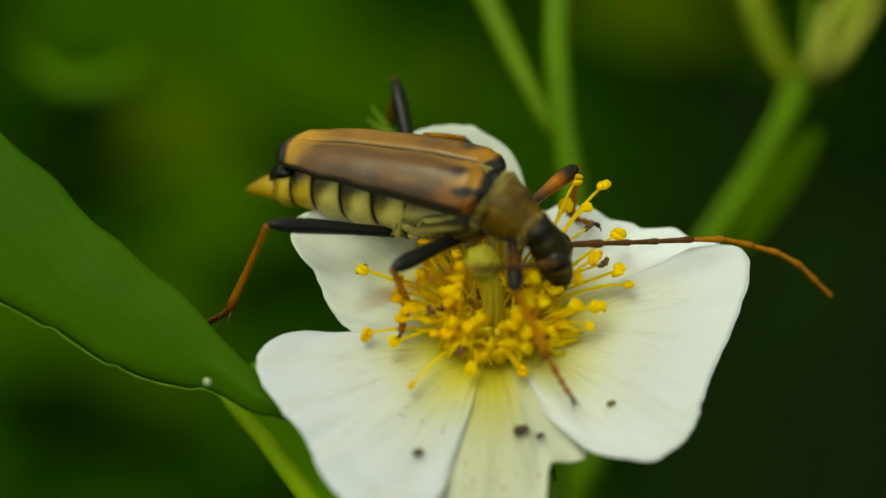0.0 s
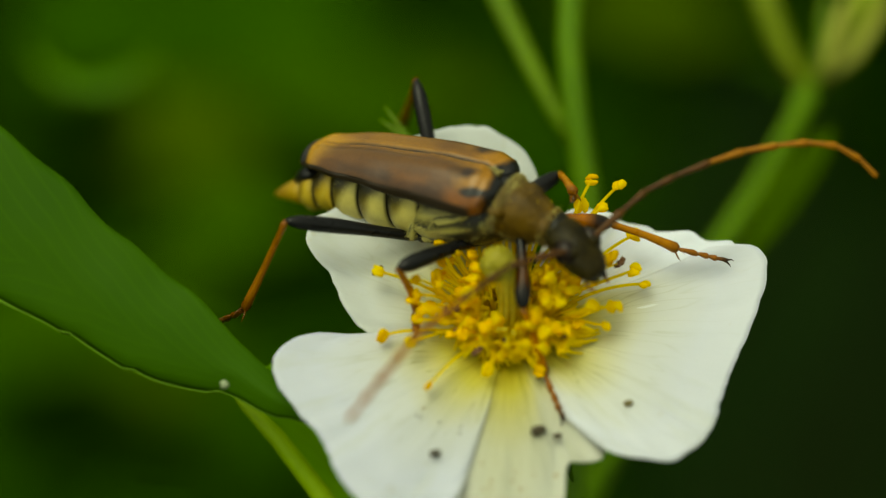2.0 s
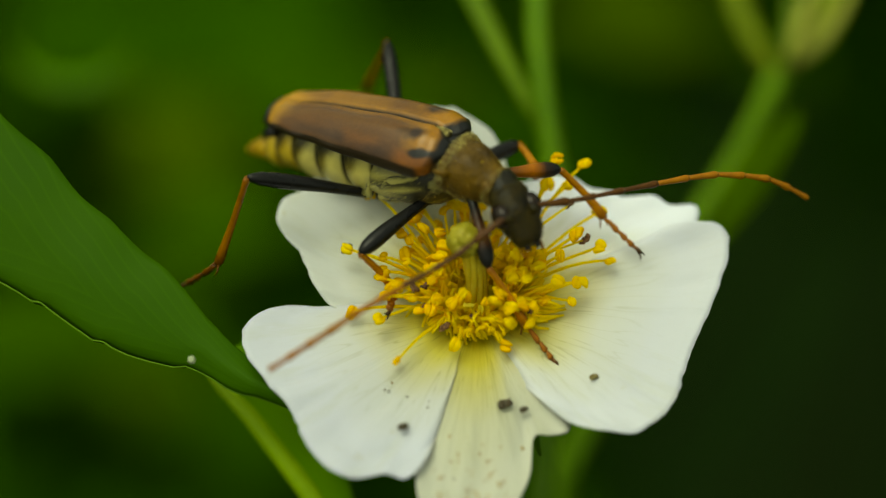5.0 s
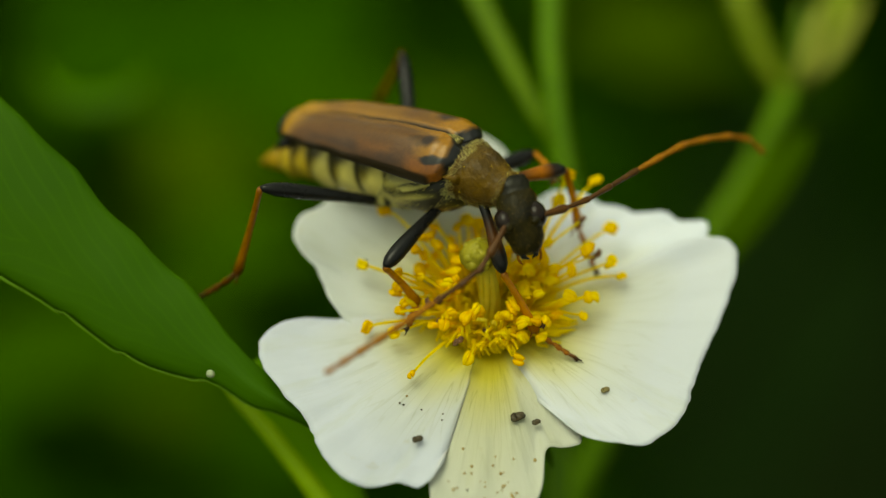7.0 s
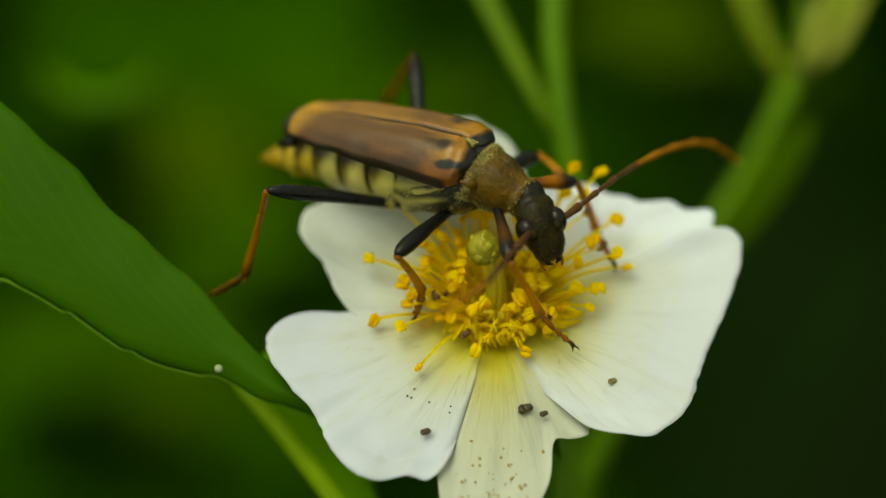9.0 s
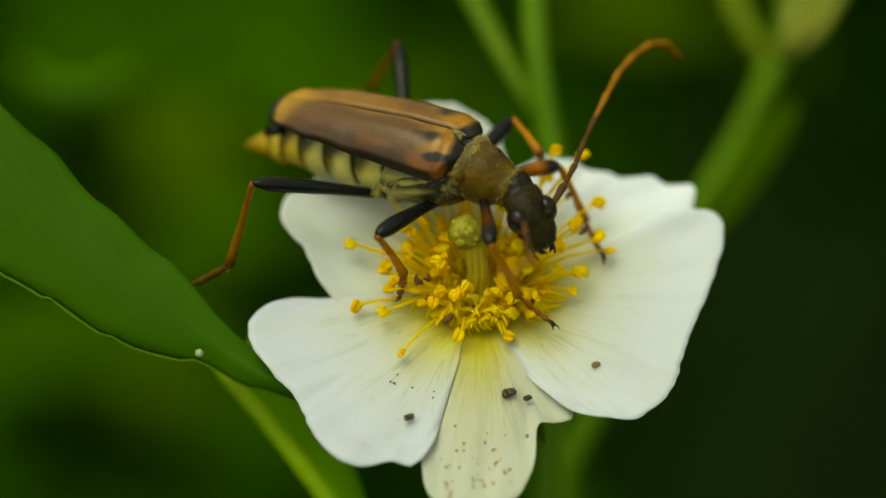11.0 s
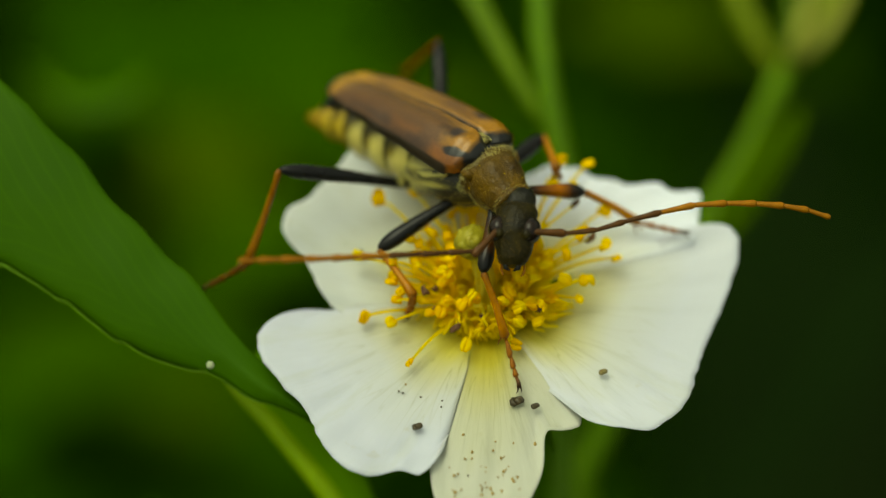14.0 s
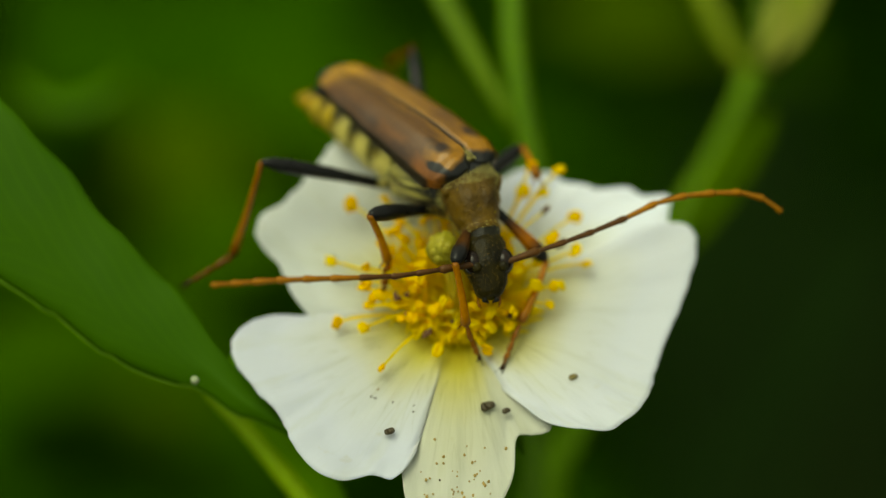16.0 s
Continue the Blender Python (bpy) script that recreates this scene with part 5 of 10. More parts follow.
    walk(BODY["foreleg_r_2"], [
        (0, pose(0.003842, -0.004308, -0.005253, -111.4, 45.7, -28.8)),
        (0.5, pose(0.00294, -0.004814, -0.005055, -117.8, 48.6, -35.1)),
        (1, pose(0.00326, -0.004388, -0.006418, -117.2, 26.4, -49.2)),
        (1.5, pose(0.002987, -0.003592, -0.006854, -124.4, 39.2, -47.3)),
        (2, pose(0.002934, -0.003174, -0.006816, -116.6, 32.3, -43.1)),
        (2.5, pose(0.003467, -0.00339, -0.006716, -128.4, 45.6, -47.9)),
        (3, pose(0.00351, -0.003419, -0.006772, -124.6, 39.9, -47.1)),
        (3.5, pose(0.003449, -0.003394, -0.006677, -129.5, 46.5, -48.7)),
        (4, pose(0.003544, -0.003224, -0.006739, -124.7, 47.5, -43.2)),
        (4.5, pose(0.003749, -0.002798, -0.006866, -112.5, 49, -28.8)),
        (5, pose(0.003951, -0.002261, -0.006972, -98.1, 48.8, -10.7)),
        (5.5, pose(0.004079, -0.001801, -0.007021, -87.5, 46.9, 3.5)),
        (6, pose(0.00412, -0.001608, -0.007032, -83.6, 45.8, 8.8)),
        (6.5, pose(0.004062, -0.001959, -0.007172, -66, 50.8, 29.8)),
        (7, pose(0.003662, -0.002114, -0.007241, -72.8, 46.3, 23.1)),
        (7.5, pose(0.003935, -0.002661, -0.006411, -57.1, 56.1, 37.9)),
        (8, pose(0.003998, -0.002948, -0.005923, -60.1, 59.7, 33.7)),
        (8.5, pose(0.003999, -0.00291, -0.005843, -58.6, 59.5, 35.3)),
        (9, pose(0.00399, -0.002816, -0.005644, -55.2, 59.1, 39)),
        (9.5, pose(0.003958, -0.002695, -0.005389, -51.2, 58.6, 43.3)),
        (10, pose(0.003915, -0.002587, -0.005167, -47.9, 58, 46.8)),
        (10.5, pose(0.003892, -0.00254, -0.005071, -46.5, 57.8, 48.3)),
        (11, pose(0.00376, -0.002932, -0.004925, -56.7, 55.5, 38.6)),
        (11.5, pose(0.003169, -0.003068, -0.004228, -66.3, 52.1, 29.1)),
        (12, pose(0.003171, -0.002588, -0.004934, -63, 47.3, 34.8)),
        (12.5, pose(0.00244, -0.002245, -0.005377, -78, 37.1, 19.5)),
        (13, pose(0.002657, -0.001744, -0.006494, -91.4, 29.5, -2.9)),
        (13.5, pose(0.003064, -0.003998, -0.006762, -129.5, 54.9, -45.2)),
        (14, pose(0.003775, -0.002672, -0.006616, -106.7, 52.7, -20.7)),
        (14.5, pose(0.002221, -0.003869, -0.004951, -114.6, 74.2, -25.5)),
        (15, pose(0.003338, -0.004435, -0.005635, -129.1, 65.4, -41.8)),
        (15.5, pose(0.00363, -0.003566, -0.005189, -76.9, 64.1, 14.5)),
        (16, pose(0.003934, -0.003177, -0.004728, -19.6, 68.6, 71.7))])
    walk(BODY["midleg_r_0"], [
        (0, pose(-0.001, -0.0009, -0.0023, 0, -8.9, -114.2)),
        (0.5, pose(-0.001, -0.0009, -0.0023, 0, -15.8, -115.9)),
        (1, pose(-0.001, -0.0009, -0.0023, 0, -13.5, -119)),
        (1.5, pose(-0.001, -0.0009, -0.0023, 0, -9.4, -116.3)),
        (2, pose(-0.001, -0.0009, -0.0023, 0, -7.8, -113.3)),
        (2.5, pose(-0.001, -0.0009, -0.0023, 0, -3.8, -119.9)),
        (3, pose(-0.001, -0.0009, -0.0023, 0, -3, -119.6)),
        (3.5, pose(-0.001, -0.0009, -0.0023, 0, -5.3, -120.2)),
        (4, pose(-0.001, -0.0009, -0.0023, 0, -3.4, -117.9)),
        (4.5, pose(-0.001, -0.0009, -0.0023, 0, 1.4, -112.4)),
        (5, pose(-0.001, -0.0009, -0.0023, 0, 7, -105.6)),
        (5.5, pose(-0.001, -0.0009, -0.0023, 0, 11.4, -99.8)),
        (6, pose(-0.001, -0.0009, -0.0023, 0, 13.2, -97.3)),
        (6.5, pose(-0.001, -0.0009, -0.0023, 0, 13.9, -98)),
        (7, pose(-0.001, -0.0009, -0.0023, 0, 10.3, -96.6)),
        (7.5, pose(-0.001, -0.0009, -0.0023, 0, 6.2, -93.7)),
        (8, pose(-0.001, -0.0009, -0.0023, 0, 0.5, -93.5)),
        (8.5, pose(-0.001, -0.0009, -0.0023, 0, -0.3, -94.1)),
        (9, pose(-0.001, -0.0009, -0.0023, 0, -2.2, -95.8)),
        (9.5, pose(-0.001, -0.0009, -0.0023, 0, -4.4, -97.7)),
        (10, pose(-0.001, -0.0009, -0.0023, 0, -6.2, -99.5)),
        (10.5, pose(-0.001, -0.0009, -0.0023, 0, -7, -100.2)),
        (11, pose(-0.001, -0.0009, -0.0023, 0, -10.2, -99.6)),
        (11.5, pose(-0.001, -0.0009, -0.0023, 0, -7, -104.1)),
        (12, pose(-0.001, -0.0009, -0.0023, 0, -6.2, -102.8)),
        (12.5, pose(-0.001, -0.0009, -0.0023, 0, -7.8, -107)),
        (13, pose(-0.001, -0.0009, -0.0023, 0, 2.1, -107)),
        (13.5, pose(-0.001, -0.0009, -0.0023, 0, 16.9, -112.8)),
        (14, pose(-0.001, -0.0009, -0.0023, 0, 23.3, -110.5)),
        (14.5, pose(-0.001, -0.0009, -0.0023, 0, 19.7, -113.5)),
        (15, pose(-0.001, -0.0009, -0.0023, 0, -7.5, -101.5)),
        (15.5, pose(-0.001, -0.0009, -0.0023, 0, -13.1, -99.1)),
        (16, pose(-0.001, -0.0009, -0.0023, 0, -18.8, -89.6))])
    walk(BODY["midleg_r_1"], [
        (0, pose(-0.002623, -0.004503, -0.001681, -0.2, 72.9, 89.8)),
        (0.5, pose(-0.002682, -0.004361, -0.001209, -9, 83, 81.1)),
        (1, pose(-0.002888, -0.004301, -0.001367, -62.3, 84.3, 27.8)),
        (1.5, pose(-0.00275, -0.004437, -0.001648, -9.2, 75.7, 81)),
        (2, pose(-0.002565, -0.004541, -0.001758, -3.9, 71.8, 86.3)),
        (2.5, pose(-0.00299, -0.00436, -0.002036, -34.7, 69.2, 57.1)),
        (3, pose(-0.002973, -0.004373, -0.002091, -34.8, 69.3, 56.9)),
        (3.5, pose(-0.003002, -0.004343, -0.00193, -50.4, 69.8, 41.4)),
        (4, pose(-0.00287, -0.004428, -0.002066, -47.3, 69.3, 44.6)),
        (4.5, pose(-0.002525, -0.004596, -0.002396, -40.3, 68, 51.8)),
        (5, pose(-0.002069, -0.004724, -0.002786, -32.7, 66.1, 59.6)),
        (5.5, pose(-0.001667, -0.004763, -0.003094, -26.9, 64.4, 65.5)),
        (6, pose(-0.001498, -0.004762, -0.003215, -24.6, 63.6, 67.7)),
        (6.5, pose(-0.001542, -0.004745, -0.003261, -34.2, 63.5, 58.7)),
        (7, pose(-0.001455, -0.004808, -0.003019, -24.3, 66.5, 67.5)),
        (7.5, pose(-0.001258, -0.004868, -0.002732, -6.9, 63.3, 83.8)),
        (8, pose(-0.001242, -0.004893, -0.002333, -9.7, 68.5, 81)),
        (8.5, pose(-0.001288, -0.00489, -0.002277, -11.8, 68.5, 79)),
        (9, pose(-0.0014, -0.004877, -0.002146, -16.9, 68.4, 74.3)),
        (9.5, pose(-0.001537, -0.004852, -0.001991, -22.7, 68, 68.8)),
        (10, pose(-0.001653, -0.004822, -0.001866, -27.5, 67.5, 64.3)),
        (10.5, pose(-0.001702, -0.004808, -0.001815, -29.4, 67.2, 62.5)),
        (11, pose(-0.001657, -0.004782, -0.001595, -37.1, 71.1, 54.4)),
        (11.5, pose(-0.001966, -0.004751, -0.001813, -13.9, 69.9, 76.9)),
        (12, pose(-0.001881, -0.004778, -0.001869, -35.4, 73.4, 55.7)),
        (12.5, pose(-0.002157, -0.00469, -0.001756, -58.4, 70.1, 33.2)),
        (13, pose(-0.00217, -0.004722, -0.002448, -75, 59.5, 17.3)),
        (13.5, pose(-0.002485, -0.004427, -0.003464, -91, 36.6, -1.6)),
        (14, pose(-0.002285, -0.004343, -0.00388, -91.4, 31.8, -2.6)),
        (14.5, pose(-0.002503, -0.004354, -0.003646, -91.6, 32.4, -2.9)),
        (15, pose(-0.001788, -0.004787, -0.001781, -80, 55.7, 12.1)),
        (15.5, pose(-0.001615, -0.004747, -0.001393, -70.1, 61.6, 22.4)),
        (16, pose(-0.000975, -0.004687, -0.001013, -35.9, 69.8, 55.8))])
    walk(BODY["midleg_r_2"], [
        (0, pose(-0.00262, -0.003708, -0.004261, -87.8, 15.6, -81.9)),
        (0.5, pose(-0.002631, -0.004035, -0.003888, -86.9, 18.4, -80.4)),
        (1, pose(-0.002652, -0.004176, -0.004054, -85.4, 18, -75.5)),
        (1.5, pose(-0.002646, -0.003778, -0.004264, -83.2, 18.6, -69.4)),
        (2, pose(-0.00251, -0.003699, -0.004323, -84.8, 13, -68)),
        (2.5, pose(-0.002469, -0.003555, -0.00456, -86.8, 7, -65.8)),
        (3, pose(-0.002451, -0.003572, -0.004616, -86.1, 9.6, -67.6)),
        (3.5, pose(-0.002303, -0.003728, -0.004464, -86.6, 6.8, -63.2)),
        (4, pose(-0.002192, -0.003759, -0.004592, -87, 6.1, -63.8)),
        (4.5, pose(-0.001899, -0.003799, -0.004899, -87.9, 4.6, -65.3)),
        (5, pose(-0.001515, -0.003779, -0.005254, -88.8, 2.8, -67.1)),
        (5.5, pose(-0.001182, -0.003701, -0.005528, -89.5, 1.3, -68.6)),
        (6, pose(-0.001043, -0.003652, -0.005633, -89.8, 0.7, -69.2)),
        (6.5, pose(-0.000915, -0.003716, -0.005677, -88.6, 3.9, -70.5)),
        (7, pose(-0.001043, -0.003815, -0.005495, -87.9, 8.9, -76.6)),
        (7.5, pose(-0.001128, -0.003663, -0.005145, -86.5, 23.4, -81.3)),
        (8, pose(-0.001088, -0.003917, -0.004846, -141.3, 61.2, -144.9)),
        (8.5, pose(-0.001099, -0.003919, -0.00479, -146.3, 62.8, -149.3)),
        (9, pose(-0.00113, -0.003919, -0.004655, -160.5, 65.8, -162.1)),
        (9.5, pose(-0.00117, -0.003907, -0.004494, 179.1, 67.5, 179.2)),
        (10, pose(-0.001205, -0.003889, -0.00436, 161.5, 67, 162.9)),
        (10.5, pose(-0.00122, -0.003879, -0.004304, 154.8, 66.3, 156.7)),
        (11, pose(-0.001148, -0.00407, -0.004149, 165.6, 64.6, 166.9)),
        (11.5, pose(-0.001755, -0.003846, -0.004347, 171.6, 64.1, 172.4)),
        (12, pose(-0.001448, -0.004142, -0.004457, 166.9, 65.5, 168.1)),
        (12.5, pose(-0.001389, -0.004188, -0.004295, -179.1, 59.6, -179.2)),
        (13, pose(-0.000862, -0.004315, -0.004775, 176.2, 62.5, 176.6)),
        (13.5, pose(-0.000317, -0.004489, -0.005072, 171.5, 63.5, 172.4)),
        (14, pose(0.000007, -0.004447, -0.005303, 162.3, 62.5, 164.2)),
        (14.5, pose(-0.000225, -0.004471, -0.005091, 178.5, 63.6, 178.7)),
        (15, pose(-0.000301, -0.00447, -0.004013, 170.3, 65.3, 171.1)),
        (15.5, pose(-0.000427, -0.004257, -0.003768, 162.6, 77.6, 163)),
        (16, pose(-0.000452, -0.003916, -0.003547, 176, 82.3, 176))])
    walk(BODY["hindleg_r_0"], [
        (0, pose(-0.003788, -0.001019, -0.002482, 0, -22.5, -139.1)),
        (0.5, pose(-0.003788, -0.001019, -0.002482, 0, -23.6, -139.2)),
        (1, pose(-0.003788, -0.001019, -0.002482, 0, -24.4, -139.3)),
        (1.5, pose(-0.003788, -0.001019, -0.002482, 0, -25.3, -134)),
        (2, pose(-0.003788, -0.001019, -0.002482, 0, -25.8, -130.2)),
        (2.5, pose(-0.003788, -0.001019, -0.002482, 0, -26.8, -127.5)),
        (3, pose(-0.003788, -0.001019, -0.002482, 0, -29.9, -129.3)),
        (3.5, pose(-0.003788, -0.001019, -0.002482, 0, -30.3, -129.4)),
        (4, pose(-0.003788, -0.001019, -0.002482, 0, -30.4, -128.3)),
        (4.5, pose(-0.003788, -0.001019, -0.002482, 0, -30.6, -125.9)),
        (5, pose(-0.003788, -0.001019, -0.002482, 0, -31, -123.1)),
        (5.5, pose(-0.003788, -0.001019, -0.002482, 0, -31.3, -120.6)),
        (6, pose(-0.003788, -0.001019, -0.002482, 0, -31.4, -119.6)),
        (6.5, pose(-0.003788, -0.001019, -0.002482, 0, -31.7, -121.2)),
        (7, pose(-0.003788, -0.001019, -0.002482, 0, -29.6, -124)),
        (7.5, pose(-0.003788, -0.001019, -0.002482, 0, -28.6, -126.3)),
        (8, pose(-0.003788, -0.001019, -0.002482, 0, -27.4, -131)),
        (8.5, pose(-0.003788, -0.001019, -0.002482, 0, -27.2, -130.8)),
        (9, pose(-0.003788, -0.001019, -0.002482, 0, -26.9, -130.5)),
        (9.5, pose(-0.003788, -0.001019, -0.002482, 0, -26.4, -130.1)),
        (10, pose(-0.003788, -0.001019, -0.002482, 0, -26.1, -129.8)),
        (10.5, pose(-0.003788, -0.001019, -0.002482, 0, -25.9, -129.7)),
        (11, pose(-0.003788, -0.001019, -0.002482, 0, -25.9, -130.3)),
        (11.5, pose(-0.003788, -0.001019, -0.002482, 0, -21.8, -131.9)),
        (12, pose(-0.003788, -0.001019, -0.002482, 0, -22.7, -125.3)),
        (12.5, pose(-0.003788, -0.001019, -0.002482, 0, -22.2, -123.7)),
        (13, pose(-0.003788, -0.001019, -0.002482, 0, -22.3, -119.8)),
        (13.5, pose(-0.003788, -0.001019, -0.002482, 0, -18.1, -119)),
        (14, pose(-0.003788, -0.001019, -0.002482, 0, -17.3, -116.8)),
        (14.5, pose(-0.003788, -0.001019, -0.002482, 0, -14.8, -118)),
        (15, pose(-0.003788, -0.001019, -0.002482, 0, -16.1, -118.8)),
        (15.5, pose(-0.003788, -0.001019, -0.002482, 0, -16.4, -122.2)),
        (16, pose(-0.003788, -0.001019, -0.002482, 0, -16.4, -120.2))])
    walk(BODY["hindleg_r_1"], [
        (0, pose(-0.008049, -0.00471, -0.000151, 116.2, 60.7, -150.6)),
        (0.5, pose(-0.008017, -0.004675, -0.00004, 118.7, 60.3, -147.8)),
        (1, pose(-0.008001, -0.00464, 0.000039, 121.6, 58.5, -144.2)),
        (1.5, pose(-0.007621, -0.004987, 0.000121, 119.3, 58.8, -146.8)),
        (2, pose(-0.007332, -0.005217, 0.000171, 120.1, 57.6, -145.6)),
        (2.5, pose(-0.007102, -0.00534, 0.000268, 115.7, 56.6, -150.1)),
        (3, pose(-0.007135, -0.00511, 0.000563, 120.9, 54.9, -143.9)),
        (3.5, pose(-0.007128, -0.005092, 0.000594, 121.4, 56.3, -143.7)),
        (4, pose(-0.007053, -0.005146, 0.000604, 121.2, 57, -144.1)),
        (4.5, pose(-0.006868, -0.005268, 0.000627, 120.6, 58.5, -145.3)),
        (5, pose(-0.006641, -0.005403, 0.000658, 119.5, 60.3, -146.9)),
        (5.5, pose(-0.006445, -0.005505, 0.000686, 118.4, 61.7, -148.5)),
        (6, pose(-0.006361, -0.005544, 0.000698, 117.8, 62.3, -149.2)),
        (6.5, pose(-0.006473, -0.00546, 0.000725, 122, 62.6, -144.9)),
        (7, pose(-0.006756, -0.005417, 0.00053, 115.5, 62.8, -151.8)),
        (7.5, pose(-0.006959, -0.005334, 0.00044, 112.3, 64.9, -155.6)),
        (8, pose(-0.00734, -0.005107, 0.000326, 117.4, 65.5, -150.3)),
        (8.5, pose(-0.007335, -0.005121, 0.000312, 117, 65.6, -150.8)),
        (9, pose(-0.007323, -0.005155, 0.000277, 116.1, 66, -151.8)),
        (9.5, pose(-0.007309, -0.005195, 0.000235, 114.9, 66.3, -153.1)),
        (10, pose(-0.007296, -0.005228, 0.0002, 114, 66.7, -154.2)),
        (10.5, pose(-0.007291, -0.005241, 0.000186, 113.5, 66.8, -154.6)),
        (11, pose(-0.007339, -0.0052, 0.000187, 114.9, 65.7, -153)),
        (11.5, pose(-0.007568, -0.005235, -0.000214, 105.3, 63.6, -163)),
        (12, pose(-0.007042, -0.005612, -0.000131, 109, 61.9, -158.7)),
        (12.5, pose(-0.006925, -0.005716, -0.000177, 115.7, 60.6, -151.1)),
        (13, pose(-0.006596, -0.005914, -0.000166, 138.5, 62.2, -128.1)),
        (13.5, pose(-0.006599, -0.00609, -0.000586, 148.2, 65.9, -119.6)),
        (14, pose(-0.006411, -0.006219, -0.000667, 155.5, 67.3, -112.8)),
        (14.5, pose(-0.006553, -0.006229, -0.000927, 153.2, 70.1, -115.4)),
        (15, pose(-0.006613, -0.006155, -0.000792, 161.2, 67.7, -107.5)),
        (15.5, pose(-0.006904, -0.005971, -0.000754, -177.9, 63.6, -88.1)),
        (16, pose(-0.006735, -0.006075, -0.000761, -179.9, 71, -90))])
    walk(BODY["hindleg_r_2"], [
        (0, pose(-0.010051, -0.005838, -0.004251, 0, 38.5, 162.9)),
        (0.5, pose(-0.009986, -0.005914, -0.004125, 0, 38.1, 171.1)),
        (1, pose(-0.009991, -0.006076, -0.003969, 0, 36.3, 172.9)),
        (1.5, pose(-0.00966, -0.006324, -0.003897, 0, 34.7, 172.4)),
        (2, pose(-0.009408, -0.00664, -0.003798, 0, 31.6, 170.6)),
        (2.5, pose(-0.009346, -0.00663, -0.003655, 0, 30.4, 174.1)),
        (3, pose(-0.009317, -0.006704, -0.003283, 0, 32.6, 175.4)),
        (3.5, pose(-0.009229, -0.006635, -0.003317, 0, 27.7, 177.4)),
        (4, pose(-0.009129, -0.006647, -0.003337, 0, 28.2, -179.6)),
        (4.5, pose(-0.008888, -0.006667, -0.00338, 0, 29.3, -172.4)),
        (5, pose(-0.008594, -0.006675, -0.003423, 0, 30.1, -163.6)),
        (5.5, pose(-0.008344, -0.00667, -0.003452, 0, 30.3, -156.2)),
        (6, pose(-0.008238, -0.006664, -0.003463, 0, 30.2, -153.1)),
        (6.5, pose(-0.008239, -0.006702, -0.00345, 0, 28.8, -160)),
        (7, pose(-0.008649, -0.006432, -0.00365, 0, 28.9, -160.3)),
        (7.5, pose(-0.008776, -0.006157, -0.003816, 0, 28, -155.1)),
        (8, pose(-0.009034, -0.006072, -0.003951, 0, 29.9, -164.2)),
        (8.5, pose(-0.009027, -0.006068, -0.00397, 0, 30.1, -164.7)),
        (9, pose(-0.00901, -0.006059, -0.004016, 0, 30.6, -165.8)),
        (9.5, pose(-0.00899, -0.006048, -0.00407, 0, 31.1, -167.2)),
        (10, pose(-0.008973, -0.006039, -0.004115, 0, 31.6, -168.3)),
        (10.5, pose(-0.008966, -0.006035, -0.004133, 0, 31.8, -168.8)),
        (11, pose(-0.009061, -0.006077, -0.004097, 0, 29.8, -165.1)),
        (11.5, pose(-0.009564, -0.005847, -0.004425, 0, 30, -163.2)),
        (12, pose(-0.009105, -0.006416, -0.004277, 0, 28.3, -154.4)),
        (12.5, pose(-0.008942, -0.006829, -0.004273, 0, 18.9, -137.3)),
        (13, pose(-0.007949, -0.007643, -0.004322, 0, 34.7, -169.3)),
        (13.5, pose(-0.007546, -0.007759, -0.004877, 0, 28, -134.8)),
        (14, pose(-0.007114, -0.007891, -0.005003, 0, 32.7, -139.6)),
        (14.5, pose(-0.007237, -0.007673, -0.005347, 0, 25.9, -122.4)),
        (15, pose(-0.00715, -0.007859, -0.005139, 0, 18.9, -112.8)),
        (15.5, pose(-0.006836, -0.008056, -0.004966, 0, 23.2, -108.9)),
        (16, pose(-0.006734, -0.007602, -0.005206, 0, 25.7, -107))])
